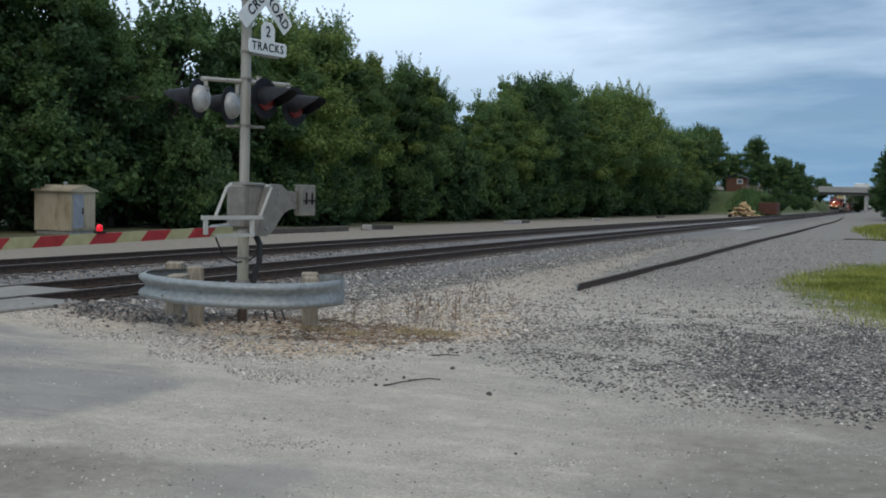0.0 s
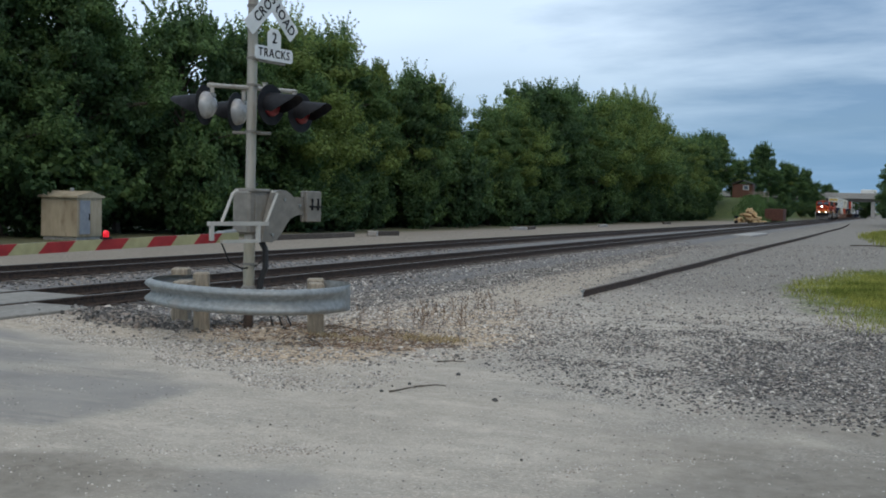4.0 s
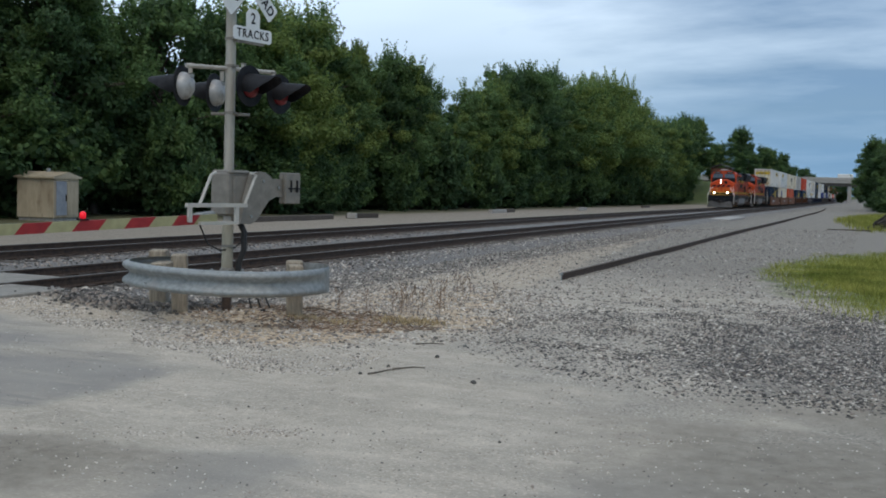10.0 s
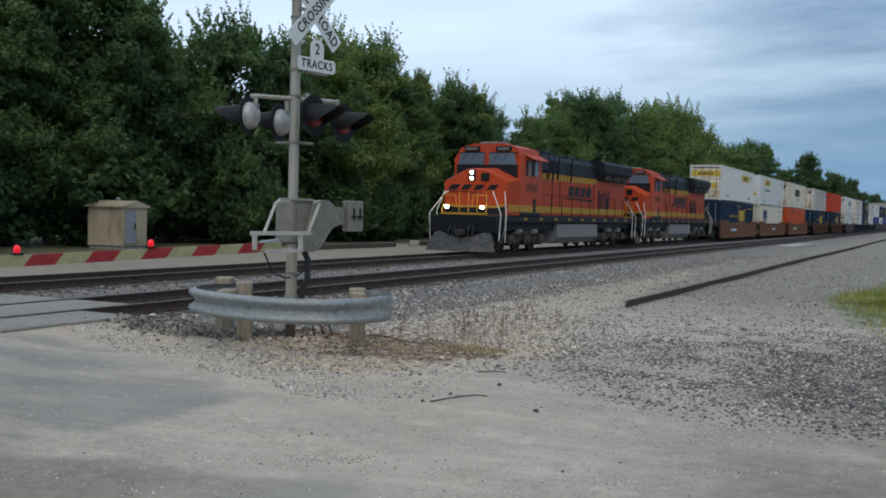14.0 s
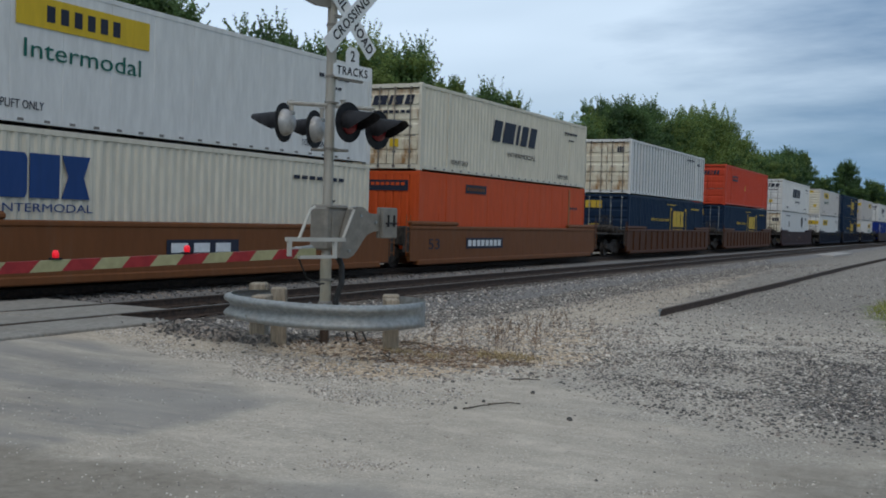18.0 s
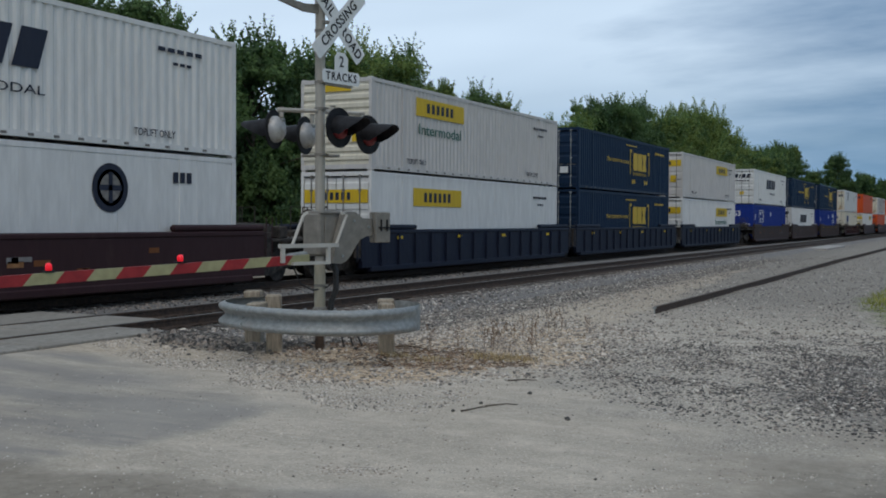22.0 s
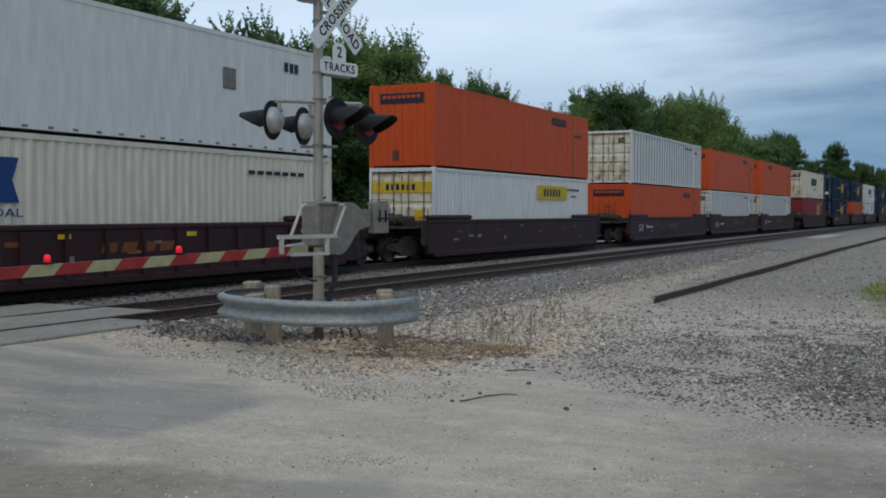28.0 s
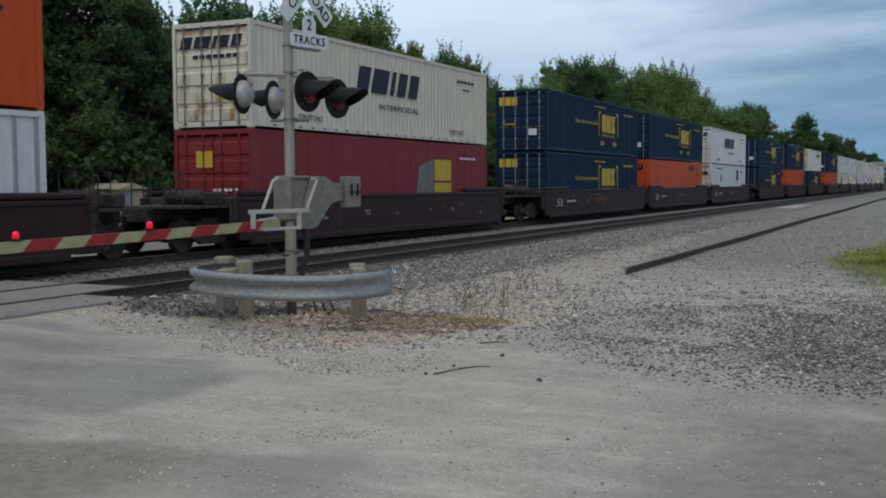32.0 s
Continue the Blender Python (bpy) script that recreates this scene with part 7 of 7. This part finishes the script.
def emblem(c, y0, y1, z0, z1, mat, frame_=True):
    """A block emblem of three plain shapes between brackets."""
    w = (y1 - y0) / 3
    for k in range(3):
        a, b = y0 + k * w + 0.03, y0 + (k + 1) * w - 0.03
        m, q = (z0 + z1) / 2, (z1 - z0)
        out = {0: [(a, z0 + 0.12 * q), (a + 0.12, z0), (b, z0), (b - 0.06, z0), (b, z0 + 0.12 * q), (b, z1 - 0.12 * q), (b - 0.06, z1), (a + 0.12, z1), (a, z1 - 0.12 * q)],
               1: [(a, z0), (b, z0), (b, z1), (a, z1)],
               2: [(a, z0), (b, z0), (b - 0.22 * (b - a), m), (b, z1), (a, z1), (a + 0.22 * (b - a), m)]}[k]
        part("emblem_block", Shape().prism(out, "x", SIDE_X + 0.002, SIDE_X + 0.008), M[mat], c, "yellow emblem block" if mat == "gold" else "blue emblem block")
    if frame_:
        for y, d in ((y0 - 0.55, 1), (y1 + 0.55, -1)):
            s = Shape().prism([(y, z0 - 0.2), (y + 0.1 * d, z0 - 0.2), (y + 0.1 * d, z1 + 0.02), (y + 0.32 * d, z1 + 0.02), (y + 0.32 * d, z1 + 0.16), (y, z1 + 0.16)], "x", SIDE_X + 0.002, SIDE_X + 0.008)
            part("emblem_bracket", s, M[mat], c, "yellow bracket")


def navy_marks(c):
    emblem(c, 8.67, 11.26, 1.24, 2.18, "gold")
    side_word(c, "INTERMODAL", 9.97, 1.05, 2.5, 0.22, "gold", "yellow letters")
    side_word(c, "How tomorrow moves", 6.0, 1.65, 3.75, 0.34, "gold", "yellow slanted letters", 0.2)
    for y in (8.6, 8.95, 10.95, 11.3):
        s = Shape().prism([(y + 0.13 * math.cos(a), 0.63 + 0.13 * math.sin(a)) for a in [k * math.pi / 4 for k in range(8)]], "x", SIDE_X + 0.002, SIDE_X + 0.008)
        part("emblem_dot", s, M["gold"], c)
    bars(c, 13.0, 15.0, 2.32, 2.42, "gold", 6, name="number_bar")
    bars(c, 7.4, 9.4, 2.5, 2.57, "gold", 5, name="number_bar")
    end_bars(c, -1.12, -0.17, 2.16, 2.55, "gold", 3, gap=0.12)
    end_bars(c, -0.95, -0.3, 1.25, 1.32, "gold", 4)
    end_plate(c, "placard", 0.35, 0.75, 0.75, 1.05, "sign", "white placard")


def slant_marks(c):
    for y, w in ((5.62, 0.74), (6.58, 1.05), (7.86, 0.26), (8.34, 0.62), (9.18, 0.66)):
        side_plate(c, "emblem_bar", y, y + w, 1.42, 2.22, "ink", "dark slanted emblem bar", 0.26)
    side_word(c, "INTERMODAL", 8.55, 0.99, 2.9, 0.26, "ink", "dark letters")
    for x, w in ((-1.06, 0.36), (-0.60, 0.52), (0.02, 0.12), (0.24, 0.30), (0.64, 0.30)):
        end_plate(c, "emblem_bar", x, x + w, 2.18, 2.50, "ink", "dark slanted emblem bar", 0.10)
    end_bars(c, -0.6, 0.95, 1.90, 2.0, "ink", 7)
    end_plate(c, "placard", 0.12, 0.45, 0.78, 1.05, "yellow", "yellow placard")
    small_marks(c)


def slate_bar(y0):
    def put(c):
        p = side_plate(c, "name_plate", y0, y0 + 1.75, 2.27, 2.58, "ink", "black name plate")
        bars(p, y0 + 0.1, y0 + 1.65, 2.36, 2.48, "w_tan", 7, x=SIDE_X + 0.01)
        side_plate(c, "worn_post", BOX_L - 2.13, BOX_L - 1.95, 0.2, BOX_H - 0.14, "rust", "worn rusty post", 0, SIDE_X + 0.002, 0.004)
        e = end_plate(c, "name_plate", -0.85, 0.88, 2.22, 2.58, "ink", "black name plate", y=-0.014)
        end_bars(e, -0.75, 0.8, 2.40, 2.5, "c_orange", 8, y=-0.02)
        bars(c, 14.2, 15.2, 1.9, 2.0, "ink", 4, name="number_bar")
        end_plate(c, "rust_patch", -0.35, -0.1, 0.25, 0.6, "brown_panel", "rust patch", y=-0.012)
    return put


def rib_marks(c):
    bars(c, 11.6, 13.4, 2.45, 2.55, "ink", 5, name="number_bar")
    bars(c, 14.2, 14.9, 2.25, 2.4, "ink", 3, name="number_bar")
    end_bars(c, 0.55, 0.95, 2.2, 2.5, "ink", 3)


def rib_marks_orange(c):
    rib_marks(c)
    end_bars(c, -0.6, 0.5, 1.98, 2.36, "c_orange", 5)


def cream_marks(c):
    emblem(c, 2.45, 4.9, 1.5, 2.38, "cblue", False)
    side_word(c, "INTERMODAL", 3.75, 1.30, 2.4, 0.24, "cblue", "dark blue letters")
    end_bars(c, -0.72, 0.52, 1.95, 2.32, "cblue", 3, gap=0.12)
    bars(c, 12.2, 14.8, 2.3, 2.4, "ink", 7, name="number_bar")


def ring_marks(at, plate):
    def put(c):
        s = Shape().turned([(0, 0.53), (0.006, 0.53), (0.006, 0.40), (0, 0.40)], (SIDE_X, at, 2.03), (1, 0, 0), 28)
        o = part("round_emblem", s, M["ink"], c, "dark ring emblem")
        part("emblem_disc", Shape().turned([(0, 0.30), (0.006, 0.30), (0.006, 0.0)], (SIDE_X, at, 2.03), (1, 0, 0), 24), M["seam"], o)
        part("emblem_bar", Shape().box(SIDE_X + 0.008, SIDE_X + 0.012, at - 0.06, at + 0.06, 1.7, 2.36).box(SIDE_X + 0.008, SIDE_X + 0.012, at - 0.33, at + 0.33, 1.97, 2.09), M["ink"], o)
        side_plate(c, "notice_plate", plate, plate + 0.5, 1.5, 2.02, "seam", "grey notice plate")
        bars(c, 2.4, 4.6, 2.5, 2.6, "ink", 5, name="number_bar")
        bars(c, 13.8, 14.5, 2.2, 2.45, "ink", 3, name="number_bar")
        end_bars(c, 0.5, 1.1, 2.0, 2.3, "ink", 3)
    return put


def with_material(me, mat):
    me.materials.append(M[mat])
    return me


def blue_marks(at):
    def put(c):
        s = Shape()
        y0, y1, z0, z1, t = at, at + 2.1, 1.38, 2.42, 0.06
        for a, b, c_, d in ((y0, y1, z0, z0 + t), (y0, y1, z1 - t, z1), (y0, y0 + t, z0, z1), (y1 - t, y1, z0, z1)):
            s.box(SIDE_X, SIDE_X + 0.006, a, b, c_, d)
        o = part("logo_frame", s, M["sign"], c, "white logo frame")
        bars(o, y0 + 0.2, y0 + 0.9, 2.0, 2.25, "sign", 3)
        side_word(o, "Logistics", y0 + 1.02, 1.68, 1.6, 0.34, "sign", "white letters")
        arc = Shape().tube([(SIDE_X + 0.01, y0 + 1.05 + 0.85 * math.cos(a), 1.72 + 0.58 * math.sin(a)) for a in [0.1 + 0.2 * k for k in range(9)]], 0.03, 5)
        part("logo_arc", arc, M["sign"], o)
        m = at - 3.4 if at > 5 else at + 5.5
        part("diamond", Shape().prism([(m - 0.22, 2.1), (m, 1.86), (m + 0.22, 2.1), (m, 2.34)], "x", SIDE_X, SIDE_X + 0.006), M["sign"], c, "white diamond")
        side_word(c, "53", 0.6, 1.82, 0.5, 0.62, "sign", "white letters")
        s = Shape().prism([(-1.06, 2.1), (-0.86, 1.82), (-0.66, 2.1), (-0.86, 2.38)], "y", -0.016, -0.008)
        part("diamond", s, M["sign"], c, "white diamond")
        part("lettering", shared(("end53",), lambda: with_material(word("53", 0.62, 0.004, bold=0.012), "sign")), None, c, "white letters", pose(-0.05, -0.014, 2.10))
        end_bars(c, 0.5, 1.0, 1.2, 1.3, "sign", 4, y=-0.014)
    return put


def maroon_marks(c):
    s = Shape().prism([(9.75, 0.9), (11.2, 0.72), (11.2, 2.28), (10.0, 2.0)], "x", SIDE_X, SIDE_X + 0.006)
    part("emblem_block", s, M["seam"], c, "grey emblem block")
    for z0, z1 in ((0.76, 1.42), (1.50, 2.26)):
        side_plate(c, "emblem_block", 11.25, 12.7, z0, z1, "gold", "yellow emblem block")
    end_plate(c, "emblem_block", -0.55, 0.0, 1.85, 2.3, "gold", "yellow emblem block", y=-0.012)
    end_bars(c, 0.1, 1.0, 0.5, 0.6, "sign", 5)
    end_bars(c, 0.0, 0.9, 1.2, 1.27, "sign", 5)
    bars(c, 13.5, 15.0, 2.3, 2.38, "sign", 5, name="number_bar")
    bars(c, 6.5, 7.8, 0.62, 0.78, "gold", 4, name="number_bar")


def red_marks(c):
    p = side_plate(c, "name_plate", 2.2, 4.05, 1.8, 2.18, "ink", "black name plate")
    bars(p, 2.35, 3.9, 1.93, 2.06, "c_red", 7, x=SIDE_X + 0.01)
    end_bars(c, -0.95, 0.85, 2.15, 2.45, "ink", 8, 0.06)
    bars(c, 6.6, 6.9, 1.2, 1.6, "gold", 2, name="number_bar")


def well_plate(y0, y1, n):
    def put(c):
        x = 1.53
        p = side_plate(c, "number_plate", y0, y1, RAIL_TOP + 0.62, RAIL_TOP + 1.0, "ink", "black plate with pale bars", 0, x)
        bars(p, y0 + 0.15, y1 - 0.1, RAIL_TOP + 0.70, RAIL_TOP + 0.92, "sign", n, x=x + 0.007)
        side_word(c, "53", 0.75, RAIL_TOP + 0.78, 0.8, 0.5, "ink", "dark letters", x=x + 0.004)
    return put


def well_bars(c):
    bars(c, 6.8, 9.2, RAIL_TOP + 0.78, RAIL_TOP + 1.0, "w_tan", 4, 0.08, x=1.53, name="faded_mark")
    bars(c, 2.2, 3.6, RAIL_TOP + 0.8, RAIL_TOP + 0.9, "c_grey", 6, x=1.53, name="faded_mark")
    side_word(c, "53", 1.1, RAIL_TOP + 0.8, 0.8, 0.5, "c_grey", "pale letters", x=1.534)


def well_stencils(c):
    """Small faded service marks, patches and rust along the sill, different on each wagon."""
    rng = random.Random(len(MOVERS) * 7 + 3)
    x = 1.524
    for _ in range(11):
        y, z, w = rng.uniform(0.3, BOX_L - 1.0), RAIL_TOP + rng.uniform(0.5, 1.1), rng.uniform(0.12, 0.5)
        side_plate(c, "faded_mark", y, y + w, z, z + rng.uniform(0.05, 0.14), rng.choice(("w_tan", "seam", "w_tan", "tank", "rust")), "", 0, x, 0.004)


def well_dashes(c):
    for y in (1.2, 5.6, 9.5, 14.2):
        side_plate(c, "reflector", y, y + 0.35, RAIL_TOP + 1.1, RAIL_TOP + 1.2, "yellow", "yellow reflector", 0, 1.555)


# ---- the make-up of the train, stack by stack ----
def place_stack(u, top, low, well, kind, lead, tail, marks):
    for z, box_ in ((UPPER, top), (DECK, low)):
        container(u, z, *box_)
    well_car(u, well, kind, lead, tail, marks)


OWN, ART = (3.2, True), (1.5, False)


def stacks():
    navy = ("c_navy", "corr", "doors", (navy_marks,), "navy blue steel container with yellow lettering")
    jb = ("c_white", "corr", "doors", (yellow_high,), "white steel container with yellow name panels", "c_stained")
    jbl = ("c_white", "corr", "doors", (yellow_low,), "white steel container with yellow panels and green word")
    jbp = ("c_white", "flat", "doors", (yellow_plain,), "plain white container with yellow name panels")
    jbr = ("c_white", "flat", "louvre", (yellow_front,), "white insulated container with yellow name panel")
    jbg = ("c_grey", "corr", "louvre", (yellow_front,), "pale grey insulated container with yellow name panel", "c_cream")
    sw = ("c_cream", "corr", "doors", (slant_marks,), "off-white steel container with dark slanted lettering", "c_stained")
    sww = ("c_white", "corr", "doors", (slant_marks,), "white steel container with dark slanted lettering")
    org = ("c_orange", "flat", "panel", (slate_bar(11.3),), "orange smooth-sided container, slightly rusty")
    org2 = ("c_orange", "flat", "panel", (slate_bar(3.5),), "orange smooth-sided container with black name plate")
    red = ("c_red", "corr", "doors", (red_marks,), "bright red-orange container with black lettering")
    rib = ("c_white", "ribbed", "doors", (rib_marks,), "white ribbed container with rust-stained doors", "c_stained")
    rib2 = ("c_white", "ribbed", "doors", (rib_marks_orange,), "white ribbed container with an orange mark", "c_white")
    crm = ("c_cream", "corr", "doors", (cream_marks,), "cream steel container with blue lettering")
    wht = ("c_white", "flat", "doors", (ring_marks(11.8, 3.9),), "white smooth container with a round emblem", "c_stained")
    wht2 = ("c_white", "flat", "doors", (ring_marks(3.8, 11.2),), "white smooth container with rust-stained doors", "c_stained")
    blu = ("c_blue", "corr", "panel", (blue_marks(2.4),), "bright blue steel container with white marks")
    blu2 = ("c_blue", "corr", "panel", (blue_marks(11.35),), "bright blue steel container with white logo frame")
    mar = ("c_maroon", "flat", "doors", (maroon_marks,), "faded maroon container with a yellow emblem")
    gry = ("c_grey", "corr", "doors", (yellow_high,), "grey-white steel container with yellow name panels")
    tan, tan2, dk, bl, st = (well_plate(3.2, 6.4, 8),), (well_plate(7.0, 9.6, 3),), (well_bars, well_stencils), (well_dashes,), (well_stencils,)
    rows = [(-54.5, jb, navy, "w_tan", "flat", OWN, ART, tan), (-35.4, jbr, crm, "w_tan", "flat", ART, ART, tan2), (-16.05, sw, org2, "w_tan", "flat", ART, OWN, tan),
            (7.1, rib, navy, "w_brown", "ribbed", OWN, OWN, ()), (29.65, red, navy, "w_brown", "ribbed", OWN, OWN, ()), (52.4, sww, wht, "w_dark", "flat", OWN, OWN, st),
            (75.25, jbg, jbp, "w_blue", "ribbed", OWN, ART, bl), (94.3, navy, navy, "w_blue", "ribbed", ART, ART, bl), (113.8, gry, jbl, "w_blue", "ribbed", ART, OWN, bl),
            (137.2, sww, blu, "w_grey", "flat", OWN, ART, st), (156.2, navy, sww, "w_grey", "flat", ART, ART, st), (175.3, navy, blu2, "w_grey", "flat", ART, OWN, bl + st),
            (198.2, wht2, crm, "w_dark", "ribbed", OWN, OWN, dk + bl), (220.9, org, jb, "w_dark", "flat", OWN, OWN, st),
            (244.3, rib, org, "w_dark", "flat", OWN, ART, dk), (263.4, org, rib2, "w_dark", "flat", ART, ART, dk), (282.3, org2, rib, "w_dark", "flat", ART, OWN, dk),
            (305.7, sw, mar, "w_dark", "flat", OWN, OWN, st), (329.2, navy, navy, "w_dark", "flat", OWN, ART, dk), (348.3, navy, org, "w_dark", "flat", ART, ART, dk), (367.5, sww, wht, "w_dark", "flat", ART, OWN, dk),
            (390.6, navy, navy, "w_dark", "flat", OWN, ART, ()), (409.8, navy, org, "w_dark", "flat", ART, ART, ()), (429.0, jb, navy, "w_dark", "flat", ART, OWN, ()),
            (452.0, navy, org, "w_dark", "flat", OWN, ART, ()), (471.2, wht, crm, "w_dark", "flat", ART, ART, ()), (490.4, wht, jb, "w_dark", "flat", ART, OWN, ()),
            (513.5, crm, wht, "w_dark", "flat", OWN, ART, ()), (532.7, jb, wht, "w_dark", "flat", ART, ART, ()), (551.9, wht, crm, "w_dark", "flat", ART, OWN, ()),
            (575.0, sw, jb, "w_dark", "flat", OWN, OWN, ()), (598.0, jb, sw, "w_dark", "flat", OWN, OWN, ())]
    for row in rows:
        place_stack(*row)


stacks()


def run(t):
    """How far the train's zero mark stands along the line at t seconds."""
    return -23.5 * (t - 20) if t > 18 else 47 - 24.0 * (t - 18)


def motions():
    times = [2.0 * k for k in range(8)] + [15.0, 16.5, 18.0, 19.5] + [21.5 + 1.75 * k for k in range(7)]
    for ob, u, z in MOVERS:
        walk(ob, [(t, pose(TRACKS[1] + sway(TRACKS[1], u + 8.0 + run(t)), u + run(t), z)) for t in times])


motions()
